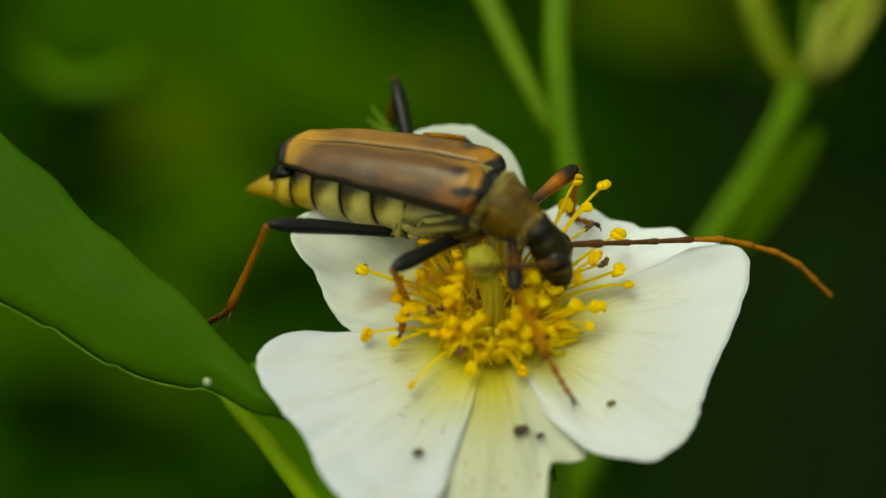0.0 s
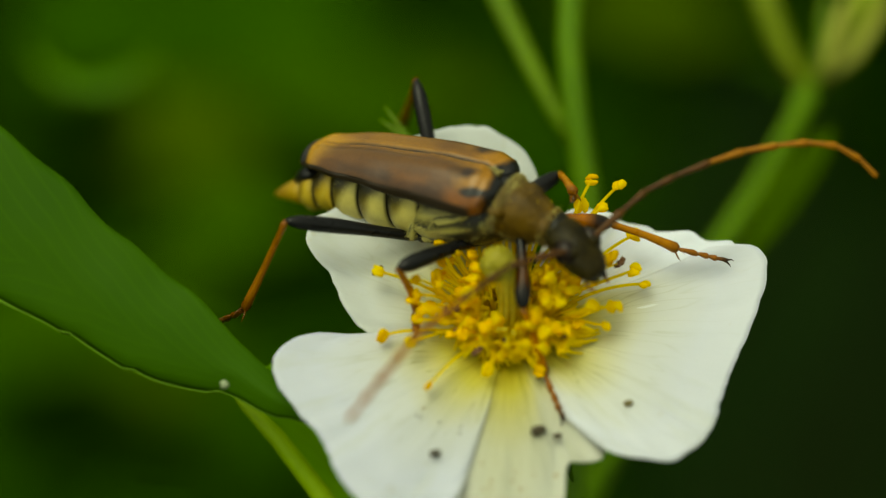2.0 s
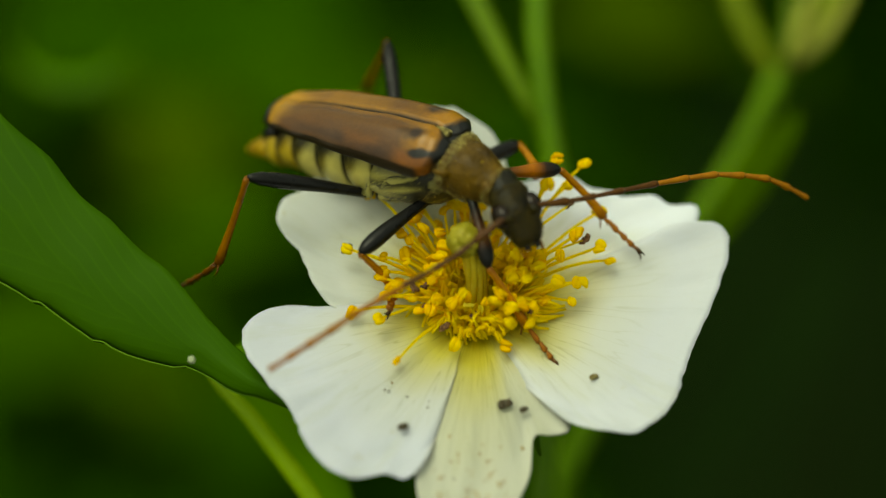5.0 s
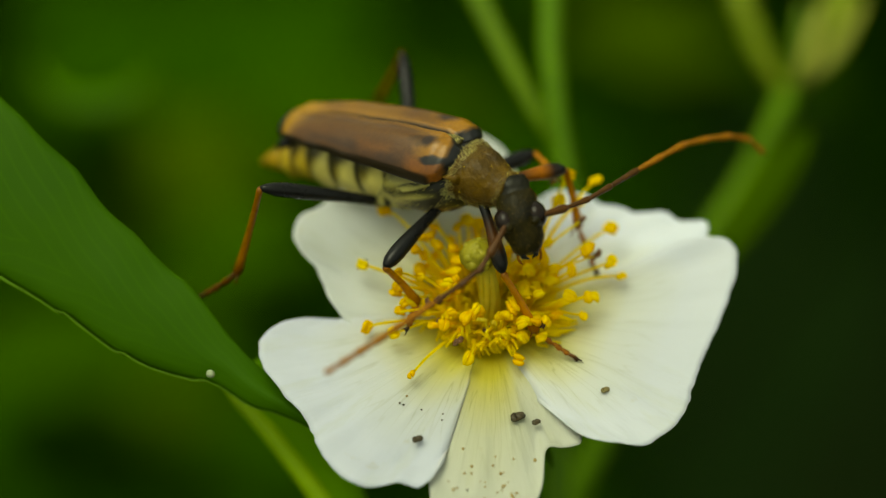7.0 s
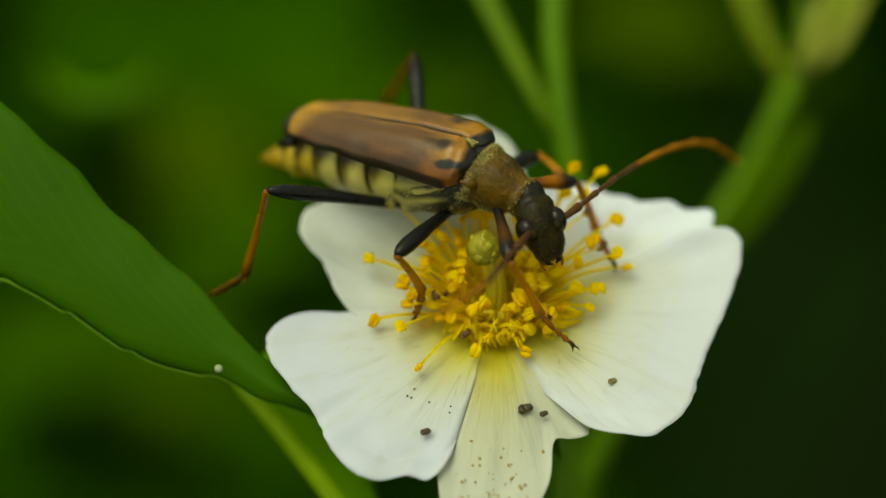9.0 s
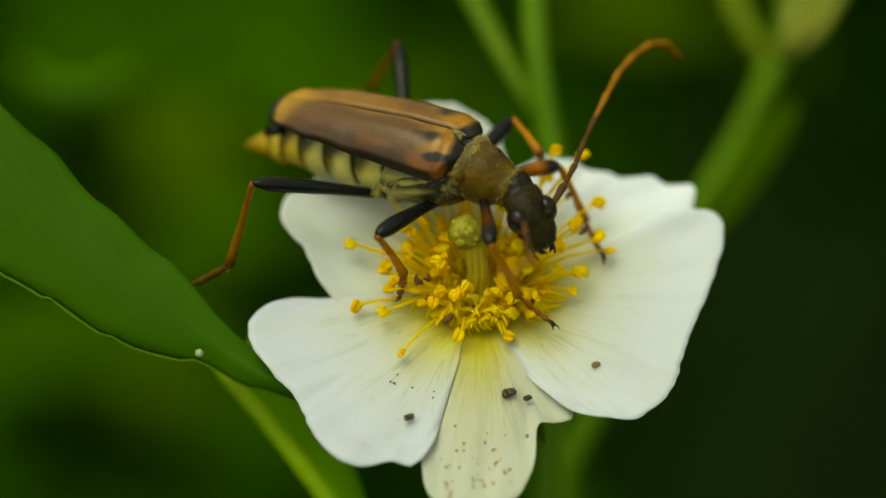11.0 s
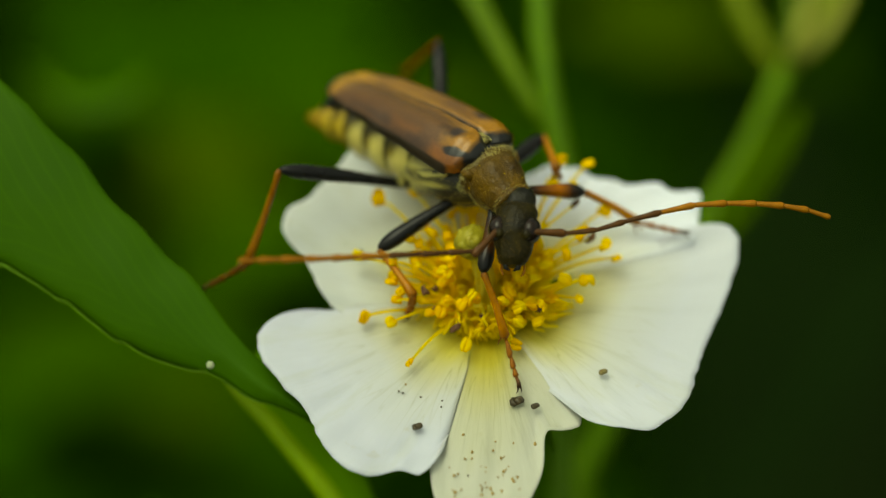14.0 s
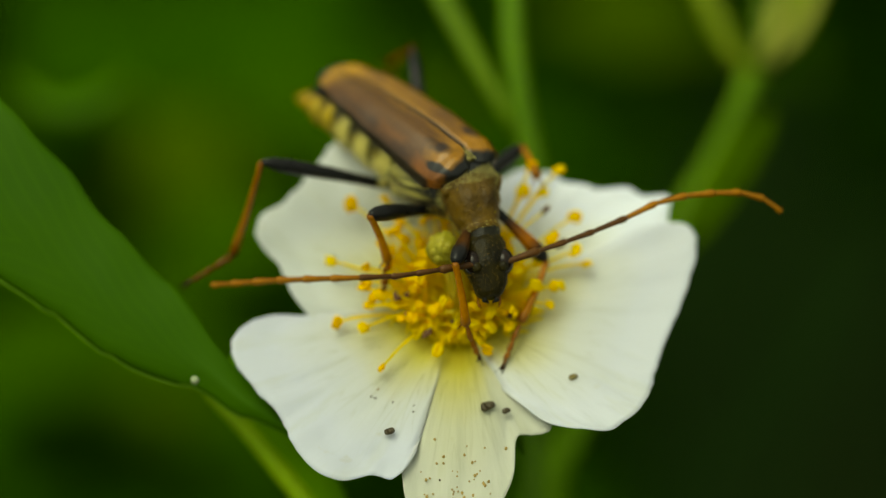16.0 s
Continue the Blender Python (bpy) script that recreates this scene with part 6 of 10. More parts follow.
    walk(BODY["foreleg_l_0"], [
        (0, pose(0.0012, 0.0007, -0.0017, 0, -10.2, 62.7)),
        (0.5, pose(0.0012, 0.0007, -0.0017, 0, -13.8, 69.6)),
        (1, pose(0.0012, 0.0007, -0.0017, 0, -9.6, 64.8)),
        (1.5, pose(0.0012, 0.0007, -0.0017, 0, -8.3, 68.2)),
        (2, pose(0.0012, 0.0007, -0.0017, 0, 16.5, 33.5)),
        (2.5, pose(0.0012, 0.0007, -0.0017, 0, 2.5, 45.5)),
        (3, pose(0.0012, 0.0007, -0.0017, 0, 2.4, 55.2)),
        (3.5, pose(0.0012, 0.0007, -0.0017, 0, -3.6, 79.3)),
        (4, pose(0.0012, 0.0007, -0.0017, 0, -0.7, 75.5)),
        (4.5, pose(0.0012, 0.0007, -0.0017, 0, 6.7, 65)),
        (5, pose(0.0012, 0.0007, -0.0017, 0, 15.4, 50.8)),
        (5.5, pose(0.0012, 0.0007, -0.0017, 0, 21.2, 38.8)),
        (6, pose(0.0012, 0.0007, -0.0017, 0, 23.1, 34)),
        (6.5, pose(0.0012, 0.0007, -0.0017, 0, 28.4, 30.8)),
        (7, pose(0.0012, 0.0007, -0.0017, 0, 13.9, 61)),
        (7.5, pose(0.0012, 0.0007, -0.0017, 0, 26.1, 55.8)),
        (8, pose(0.0012, 0.0007, -0.0017, 0, 21.4, 52.2)),
        (8.5, pose(0.0012, 0.0007, -0.0017, 0, 21.1, 53.7)),
        (9, pose(0.0012, 0.0007, -0.0017, 0, 20.4, 57.2)),
        (9.5, pose(0.0012, 0.0007, -0.0017, 0, 19.4, 61.3)),
        (10, pose(0.0012, 0.0007, -0.0017, 0, 18.6, 64.8)),
        (10.5, pose(0.0012, 0.0007, -0.0017, 0, 18.3, 66.2)),
        (11, pose(0.0012, 0.0007, -0.0017, 0, 17.1, 64.6)),
        (11.5, pose(0.0012, 0.0007, -0.0017, 0, 11.8, 80.8)),
        (12, pose(0.0012, 0.0007, -0.0017, 0, 7.7, 47.3)),
        (12.5, pose(0.0012, 0.0007, -0.0017, 0, 0.4, 75.2)),
        (13, pose(0.0012, 0.0007, -0.0017, 0, 10.1, 67.6)),
        (13.5, pose(0.0012, 0.0007, -0.0017, 0, 8.9, 67.4)),
        (14, pose(0.0012, 0.0007, -0.0017, 0, 12.2, 65.1)),
        (14.5, pose(0.0012, 0.0007, -0.0017, 0, 2.1, 81.7)),
        (15, pose(0.0012, 0.0007, -0.0017, 0, 6.3, 90.8)),
        (15.5, pose(0.0012, 0.0007, -0.0017, 0, 31.7, 42.2)),
        (16, pose(0.0012, 0.0007, -0.0017, 0, 37.3, 27.5))])
    walk(BODY["foreleg_l_1"], [
        (0, pose(0.002692, 0.003585, -0.001114, 61.5, 74.3, 150.6)),
        (0.5, pose(0.002318, 0.003704, -0.000914, 62.6, 77.4, 152)),
        (1, pose(0.002588, 0.003644, -0.001152, 67.2, 76.3, 156.6)),
        (1.5, pose(0.002412, 0.003732, -0.001224, 66.4, 71.5, 155.3)),
        (2, pose(0.003839, 0.002447, -0.002636, -76.3, 29.6, 26.3)),
        (2.5, pose(0.003511, 0.003051, -0.001841, 36.4, 55.5, 121.3)),
        (3, pose(0.003081, 0.003408, -0.001837, 31.7, 52.3, 116)),
        (3.5, pose(0.001811, 0.003936, -0.001494, 9.2, 76.7, 99)),
        (4, pose(0.002026, 0.003895, -0.001658, -8.9, 76.7, 81.3)),
        (4.5, pose(0.002583, 0.003671, -0.002085, -44.5, 71.9, 46.9)),
        (5, pose(0.003211, 0.003164, -0.002579, -64.7, 61.4, 28.3)),
        (5.5, pose(0.003599, 0.002626, -0.002895, -72.7, 51.8, 21.6)),
        (6, pose(0.003716, 0.002399, -0.002993, -75, 47.9, 19.9)),
        (6.5, pose(0.003693, 0.002188, -0.003268, -75.5, 45.1, 20)),
        (7, pose(0.002753, 0.003501, -0.002494, -73, 89.8, 17)),
        (7.5, pose(0.002865, 0.003151, -0.003152, -14.9, 76, 75.5)),
        (8, pose(0.003083, 0.003126, -0.002907, -8.6, 82.8, 81.5)),
        (8.5, pose(0.003024, 0.003179, -0.00289, -16.5, 81.7, 73.7)),
        (9, pose(0.002877, 0.003299, -0.002849, -28.2, 78.4, 62.2)),
        (9.5, pose(0.002693, 0.003431, -0.002798, -35.8, 74.1, 55.3)),
        (10, pose(0.002532, 0.003529, -0.002754, -39.7, 70.4, 52)),
        (10.5, pose(0.002464, 0.003567, -0.002735, -41, 68.9, 51)),
        (11, pose(0.002553, 0.003549, -0.002671, -84.3, 72.9, 5.9)),
        (11.5, pose(0.001719, 0.003889, -0.002374, -78.7, 65.5, 12.3)),
        (12, pose(0.003419, 0.003102, -0.002142, -68.3, 46.1, 28.9)),
        (12.5, pose(0.002041, 0.003891, -0.001722, -71, 45.8, 25.7)),
        (13, pose(0.00244, 0.003703, -0.00228, -71.6, 41, 26.9)),
        (13.5, pose(0.002454, 0.003709, -0.002213, -50.5, 44.4, 49.7)),
        (14, pose(0.002559, 0.003625, -0.0024, -46.4, 37.2, 57.6)),
        (14.5, pose(0.001674, 0.003964, -0.001819, -43.5, 44.7, 56.3)),
        (15, pose(0.001153, 0.00398, -0.002063, -56.3, 40.8, 45.6)),
        (15.5, pose(0.00328, 0.002587, -0.003434, -96, 52, -7.6)),
        (16, pose(0.003528, 0.001913, -0.0037, -141.5, 32.9, -66.6))])
    walk(BODY["foreleg_l_2"], [
        (0, pose(0.001959, 0.003997, -0.004098, -79.8, -15.7, -33.6)),
        (0.5, pose(0.001722, 0.004021, -0.00394, -74.5, -16.9, -43.6)),
        (1, pose(0.001916, 0.003934, -0.004165, -79.8, -9.2, -48.5)),
        (1.5, pose(0.001519, 0.004144, -0.004164, -82.1, -7.9, -45.2)),
        (2, pose(0.006256, 0.003642, -0.004165, -77.2, 23.8, 29.4)),
        (2.5, pose(0.002599, 0.004552, -0.004396, -92.4, 3.1, -37.7)),
        (3, pose(0.00225, 0.005111, -0.00429, -91.7, 2.3, -36.9)),
        (3.5, pose(0.001699, 0.004642, -0.00451, -85.5, -5.1, -41.4)),
        (4, pose(0.002134, 0.004599, -0.004675, -90, 0.1, -37.8)),
        (4.5, pose(0.003241, 0.004375, -0.005032, -97.9, 15.6, -27.2)),
        (5, pose(0.004519, 0.003869, -0.0053, -95.9, 36.5, -9.9)),
        (5.5, pose(0.005382, 0.003331, -0.00533, -83.6, 49.8, 8.4)),
        (6, pose(0.005672, 0.003106, -0.005292, -76.6, 53.5, 16.5)),
        (6.5, pose(0.00575, 0.002938, -0.005463, -76.2, 51.5, 17.5)),
        (7, pose(0.002765, 0.003505, -0.005594, -120.3, 50.9, -37)),
        (7.5, pose(0.003053, 0.00388, -0.006159, -109.1, 22.7, -41.9)),
        (8, pose(0.00314, 0.003508, -0.005983, -105.9, 17.1, -44.1)),
        (8.5, pose(0.003151, 0.003611, -0.005957, -104.8, 16, -43.8)),
        (9, pose(0.003168, 0.003852, -0.005885, -102.2, 13.3, -43.1)),
        (9.5, pose(0.003176, 0.004128, -0.005779, -99.2, 10.2, -42.3)),
        (10, pose(0.003171, 0.004347, -0.005675, -96.7, 7.6, -41.8)),
        (10.5, pose(0.003166, 0.004435, -0.005627, -95.7, 6.5, -41.6)),
        (11, pose(0.00346, 0.003644, -0.005633, -104.1, 15.6, -42.9)),
        (11.5, pose(0.002975, 0.004163, -0.005194, -97.1, 8.4, -40.7)),
        (12, pose(0.005302, 0.004141, -0.004374, -64.5, 30.1, 43.6)),
        (12.5, pose(0.003989, 0.004829, -0.003943, -71.2, 21.5, 42.9)),
        (13, pose(0.004527, 0.004762, -0.004313, -66.3, 21.6, 50)),
        (13.5, pose(0.003888, 0.005399, -0.004381, -81, 11.1, 39.5)),
        (14, pose(0.003881, 0.005712, -0.004272, -81.3, 11.5, 37.5)),
        (14.5, pose(0.002899, 0.005797, -0.003998, -92.3, -3.9, 31.1)),
        (15, pose(0.002796, 0.005655, -0.004089, -85.2, 5.8, 39.6)),
        (15.5, pose(0.005172, 0.002334, -0.005876, -97.8, 19.2, -22.7)),
        (16, pose(0.004561, -0.000476, -0.005384, -154.4, 47.2, -70.6))])
    walk(BODY["midleg_l_0"], [
        (0, pose(-0.001, 0.0009, -0.0023, 0, -20.7, 117.5)),
        (0.5, pose(-0.001, 0.0009, -0.0023, 0, -3.8, 70.8)),
        (1, pose(-0.001, 0.0009, -0.0023, 0, -6.8, 64)),
        (1.5, pose(-0.001, 0.0009, -0.0023, 0, -6.7, 68)),
        (2, pose(-0.001, 0.0009, -0.0023, 0, -6, 70.7)),
        (2.5, pose(-0.001, 0.0009, -0.0023, 0, -3.4, 72)),
        (3, pose(-0.001, 0.0009, -0.0023, 0, -1, 71.7)),
        (3.5, pose(-0.001, 0.0009, -0.0023, 0, 1.1, 74)),
        (4, pose(-0.001, 0.0009, -0.0023, 0, 1.9, 74)),
        (4.5, pose(-0.001, 0.0009, -0.0023, 0, 4.1, 74.2)),
        (5, pose(-0.001, 0.0009, -0.0023, 0, 6.6, 74.3)),
        (5.5, pose(-0.001, 0.0009, -0.0023, 0, 8.8, 74.4)),
        (6, pose(-0.001, 0.0009, -0.0023, 0, 9.7, 74.4)),
        (6.5, pose(-0.001, 0.0009, -0.0023, 0, 4.8, 69.5)),
        (7, pose(-0.001, 0.0009, -0.0023, 0, 5.8, 69.4)),
        (7.5, pose(-0.001, 0.0009, -0.0023, 0, 2, 69.1)),
        (8, pose(-0.001, 0.0009, -0.0023, 0, 16.2, 69.3)),
        (8.5, pose(-0.001, 0.0009, -0.0023, 0, 13.3, 70.1)),
        (9, pose(-0.001, 0.0009, -0.0023, 0, 6.2, 72)),
        (9.5, pose(-0.001, 0.0009, -0.0023, 0, -2.5, 74.4)),
        (10, pose(-0.001, 0.0009, -0.0023, 0, -9.5, 76.5)),
        (10.5, pose(-0.001, 0.0009, -0.0023, 0, -12.4, 77.4)),
        (11, pose(-0.001, 0.0009, -0.0023, 0, -11.5, 79.1)),
        (11.5, pose(-0.001, 0.0009, -0.0023, 0, -14.3, 78.7)),
        (12, pose(-0.001, 0.0009, -0.0023, 0, -14.6, 82.1)),
        (12.5, pose(-0.001, 0.0009, -0.0023, 0, -16.7, 86.9)),
        (13, pose(-0.001, 0.0009, -0.0023, 0, -16.6, 88.1)),
        (13.5, pose(-0.001, 0.0009, -0.0023, 0, -14.4, 90.1)),
        (14, pose(-0.001, 0.0009, -0.0023, 0, -14.8, 89.7)),
        (14.5, pose(-0.001, 0.0009, -0.0023, 0, -14.1, 91.8)),
        (15, pose(-0.001, 0.0009, -0.0023, 0, -10.6, 92.7)),
        (15.5, pose(-0.001, 0.0009, -0.0023, 0, -4.7, 95.2)),
        (16, pose(-0.001, 0.0009, -0.0023, 0, -14, 95.2))])
    walk(BODY["midleg_l_1"], [
        (0, pose(-0.00273, 0.004217, -0.000884, 0, -29, -114.1)),
        (0.5, pose(0.00031, 0.00467, -0.002032, 0, -10.9, -54)),
        (1, pose(0.000742, 0.00447, -0.001829, 0, -6.9, -51.7)),
        (1.5, pose(0.000488, 0.004583, -0.001833, 0, -3, -53.3)),
        (2, pose(0.000316, 0.004654, -0.00188, 0, -9.2, -48.6)),
        (2.5, pose(0.000231, 0.004698, -0.002062, 0, -4.7, -45.1)),
        (3, pose(0.000253, 0.004698, -0.002228, 0, -3.6, -46.1)),
        (3.5, pose(0.000106, 0.004743, -0.002374, 0, -1.1, -45)),
        (4, pose(0.0001, 0.004743, -0.002436, 0, -1.1, -44.2)),
        (4.5, pose(0.000088, 0.004739, -0.002586, 0, -1.2, -42.4)),
        (5, pose(0.000075, 0.004725, -0.002763, 0, -1.4, -40.2)),
        (5.5, pose(0.000065, 0.004707, -0.00291, 0, -1.4, -38.4)),
        (6, pose(0.000062, 0.004698, -0.00297, 0, -1.5, -37.6)),
        (6.5, pose(0.000394, 0.004634, -0.002639, 0, -2.3, -36.2)),
        (7, pose(0.0004, 0.004625, -0.002703, 0, -3.3, -38.4)),
        (7.5, pose(0.000426, 0.004635, -0.002438, 0, -4.6, -38.5)),
        (8, pose(0.000359, 0.004493, -0.003416, 0, -13.4, -39.3)),
        (8.5, pose(0.000328, 0.00456, -0.003219, 0, -10.6, -38.7)),
        (9, pose(0.000231, 0.004682, -0.002729, 0, -3.8, -37)),
        (9.5, pose(0.000076, 0.004749, -0.002129, 0, 4.4, -34.9)),
        (10, pose(-0.00008, 0.004736, -0.001639, 0, 11.1, -32.9)),
        (10.5, pose(-0.00015, 0.004713, -0.001442, 0, 13.8, -32)),
        (11, pose(-0.000257, 0.004749, -0.001504, 0, 10.2, -34.9)),
        (11.5, pose(-0.000241, 0.004701, -0.001312, 0, 6.7, -42.1)),
        (12, pose(-0.000469, 0.004735, -0.001293, 0, 7.6, -39.1)),
        (12.5, pose(-0.000791, 0.004726, -0.001151, 0, 3.3, -41.7)),
        (13, pose(-0.000871, 0.004731, -0.001156, 0, 9.1, -37.1)),
        (13.5, pose(-0.00101, 0.004774, -0.001304, 0, 10.8, -36.2)),
        (14, pose(-0.000979, 0.004767, -0.001279, 0, 8, -34)),
        (14.5, pose(-0.001119, 0.004778, -0.001328, 0, 2.2, -34.3)),
        (15, pose(-0.001186, 0.004828, -0.001568, 0, -6.3, -34)),
        (15.5, pose(-0.001362, 0.00487, -0.001974, 0, -6.4, -33.1)),
        (16, pose(-0.001352, 0.004765, -0.001333, 0, -2.7, -29))])
    walk(BODY["midleg_l_2"], [
        (0, pose(-0.003695, 0.002061, 0.000424, 0, 33.6, 179.2)),
        (0.5, pose(0.001867, 0.002524, -0.00152, 0, 48.8, 118.4)),
        (1, pose(0.002405, 0.002368, -0.001503, 0, 30, 116)),
        (1.5, pose(0.002101, 0.002423, -0.001693, 0, 43.4, 122.4)),
        (2, pose(0.002078, 0.002655, -0.001447, 0, 42.4, 124.9)),
        (2.5, pose(0.00213, 0.002792, -0.001841, 0, 45.9, 124.4)),
        (3, pose(0.002121, 0.002755, -0.002059, 0, 45.1, 130.1)),
        (3.5, pose(0.002015, 0.002835, -0.002322, 0, 47.2, 134.1)),
        (4, pose(0.002035, 0.002861, -0.002383, 0, 46.4, 134.4)),
        (4.5, pose(0.002082, 0.002919, -0.002528, 0, 44.5, 135)),
        (5, pose(0.002137, 0.002983, -0.002699, 0, 42.2, 135.7)),
        (5.5, pose(0.002182, 0.003032, -0.002841, 0, 40.3, 136.4)),
        (6, pose(0.0022, 0.003051, -0.002901, 0, 39.5, 136.7)),
        (6.5, pose(0.002572, 0.003041, -0.002528, 0, 36.7, 133.8)),
        (7, pose(0.002512, 0.002951, -0.002546, 0, 37.9, 132.8)),
        (7.5, pose(0.002533, 0.002959, -0.002221, 0, 38, 131.3)),
        (8, pose(0.002392, 0.002829, -0.002792, 0, 41.6, 127.2)),
        (8.5, pose(0.0024, 0.002902, -0.002723, 0, 41.5, 127.2)),
        (9, pose(0.002382, 0.003059, -0.00255, 0, 41, 127.1)),
        (9.5, pose(0.002285, 0.003209, -0.002337, 0, 40.5, 127)),
        (10, pose(0.002145, 0.003297, -0.00216, 0, 40.1, 127)),
        (10.5, pose(0.002072, 0.003322, -0.002088, 0, 39.9, 127)),
        (11, pose(0.001923, 0.00323, -0.001983, 0, 41.9, 126.5)),
        (11.5, pose(0.001749, 0.002905, -0.001629, 0, 42.3, 123)),
        (12, pose(0.001609, 0.003048, -0.001651, 0, 42.3, 128)),
        (12.5, pose(0.001222, 0.002933, -0.001308, 0, 41.8, 130.7)),
        (13, pose(0.001255, 0.003121, -0.001581, 0, 29.6, 129)),
        (13.5, pose(0.001131, 0.003209, -0.001811, 0, 28.8, 134.7)),
        (14, pose(0.001238, 0.003274, -0.001657, 0, 38.8, 133.4)),
        (14.5, pose(0.00111, 0.003258, -0.00143, 0, 40.8, 131.7)),
        (15, pose(0.001038, 0.003327, -0.001271, 0, 43.8, 133)),
        (15.5, pose(0.000884, 0.003403, -0.001672, 0, 49, 132)),
        (16, pose(0.001006, 0.003456, -0.001204, 0, 27.4, 133.9))])
    walk(BODY["hindleg_l_0"], [
        (0, pose(-0.003788, 0.001019, -0.002482, 70, -37.7, 120.8)),
        (0.5, pose(-0.003788, 0.001019, -0.002482, 68.1, -39.2, 122.5)),
        (1, pose(-0.003788, 0.001019, -0.002482, 67.6, -39.9, 122.8)),
        (1.5, pose(-0.003788, 0.001019, -0.002482, 64.4, -45.7, 123.8)),
        (2, pose(-0.003788, 0.001019, -0.002482, 61.8, -49.8, 125.1)),
        (2.5, pose(-0.003788, 0.001019, -0.002482, 62.7, -52.3, 123.1)),
        (3, pose(-0.003788, 0.001019, -0.002482, 63.2, -50, 123.3)),
        (3.5, pose(-0.003788, 0.001019, -0.002482, 64.8, -47.8, 122.5)),
        (4, pose(-0.003788, 0.001019, -0.002482, 65.3, -46.6, 122.3)),
        (4.5, pose(-0.003788, 0.001019, -0.002482, 66.5, -43.8, 122.2)),
        (5, pose(-0.003788, 0.001019, -0.002482, 67.8, -40.5, 122.1)),
        (5.5, pose(-0.003788, 0.001019, -0.002482, 69, -37.7, 122.1)),
        (6, pose(-0.003788, 0.001019, -0.002482, 69.5, -36.5, 122.1)),
        (6.5, pose(-0.003788, 0.001019, -0.002482, 69.6, -39.9, 120.1)),
        (7, pose(-0.003788, 0.001019, -0.002482, 69.4, -40.5, 120.1)),
        (7.5, pose(-0.003788, 0.001019, -0.002482, 71, -37.5, 119.5)),
        (8, pose(-0.003788, 0.001019, -0.002482, 74, -35.8, 116.2)),
        (8.5, pose(-0.003788, 0.001019, -0.002482, 73.8, -35.9, 116.4)),
        (9, pose(-0.003788, 0.001019, -0.002482, 73.4, -36.1, 116.8)),
        (9.5, pose(-0.003788, 0.001019, -0.002482, 73, -36.3, 117.3)),
        (10, pose(-0.003788, 0.001019, -0.002482, 72.6, -36.5, 117.8)),
        (10.5, pose(-0.003788, 0.001019, -0.002482, 72.4, -36.5, 118)),
        (11, pose(-0.003788, 0.001019, -0.002482, 72.6, -35.6, 118.2)),
        (11.5, pose(-0.003788, 0.001019, -0.002482, 70, -37, 121.1)),
        (12, pose(-0.003788, 0.001019, -0.002482, 67.5, -39.2, 123.3)),
        (12.5, pose(-0.003788, 0.001019, -0.002482, 58.3, -42.4, 132.6)),
        (13, pose(-0.003788, 0.001019, -0.002482, 55.7, -44.5, 134.2)),
        (13.5, pose(-0.003788, 0.001019, -0.002482, 54, -43.4, 136.6)),
        (14, pose(-0.003788, 0.001019, -0.002482, 53.2, -46, 136.1)),
        (14.5, pose(-0.003788, 0.001019, -0.002482, 50, -39.6, 142.8)),
        (15, pose(-0.003788, 0.001019, -0.002482, 50.7, -32.5, 146.7)),
        (15.5, pose(-0.003788, 0.001019, -0.002482, 52.7, -30.5, 146.4)),
        (16, pose(-0.003788, 0.001019, -0.002482, 48.9, -34.8, 146.9))])
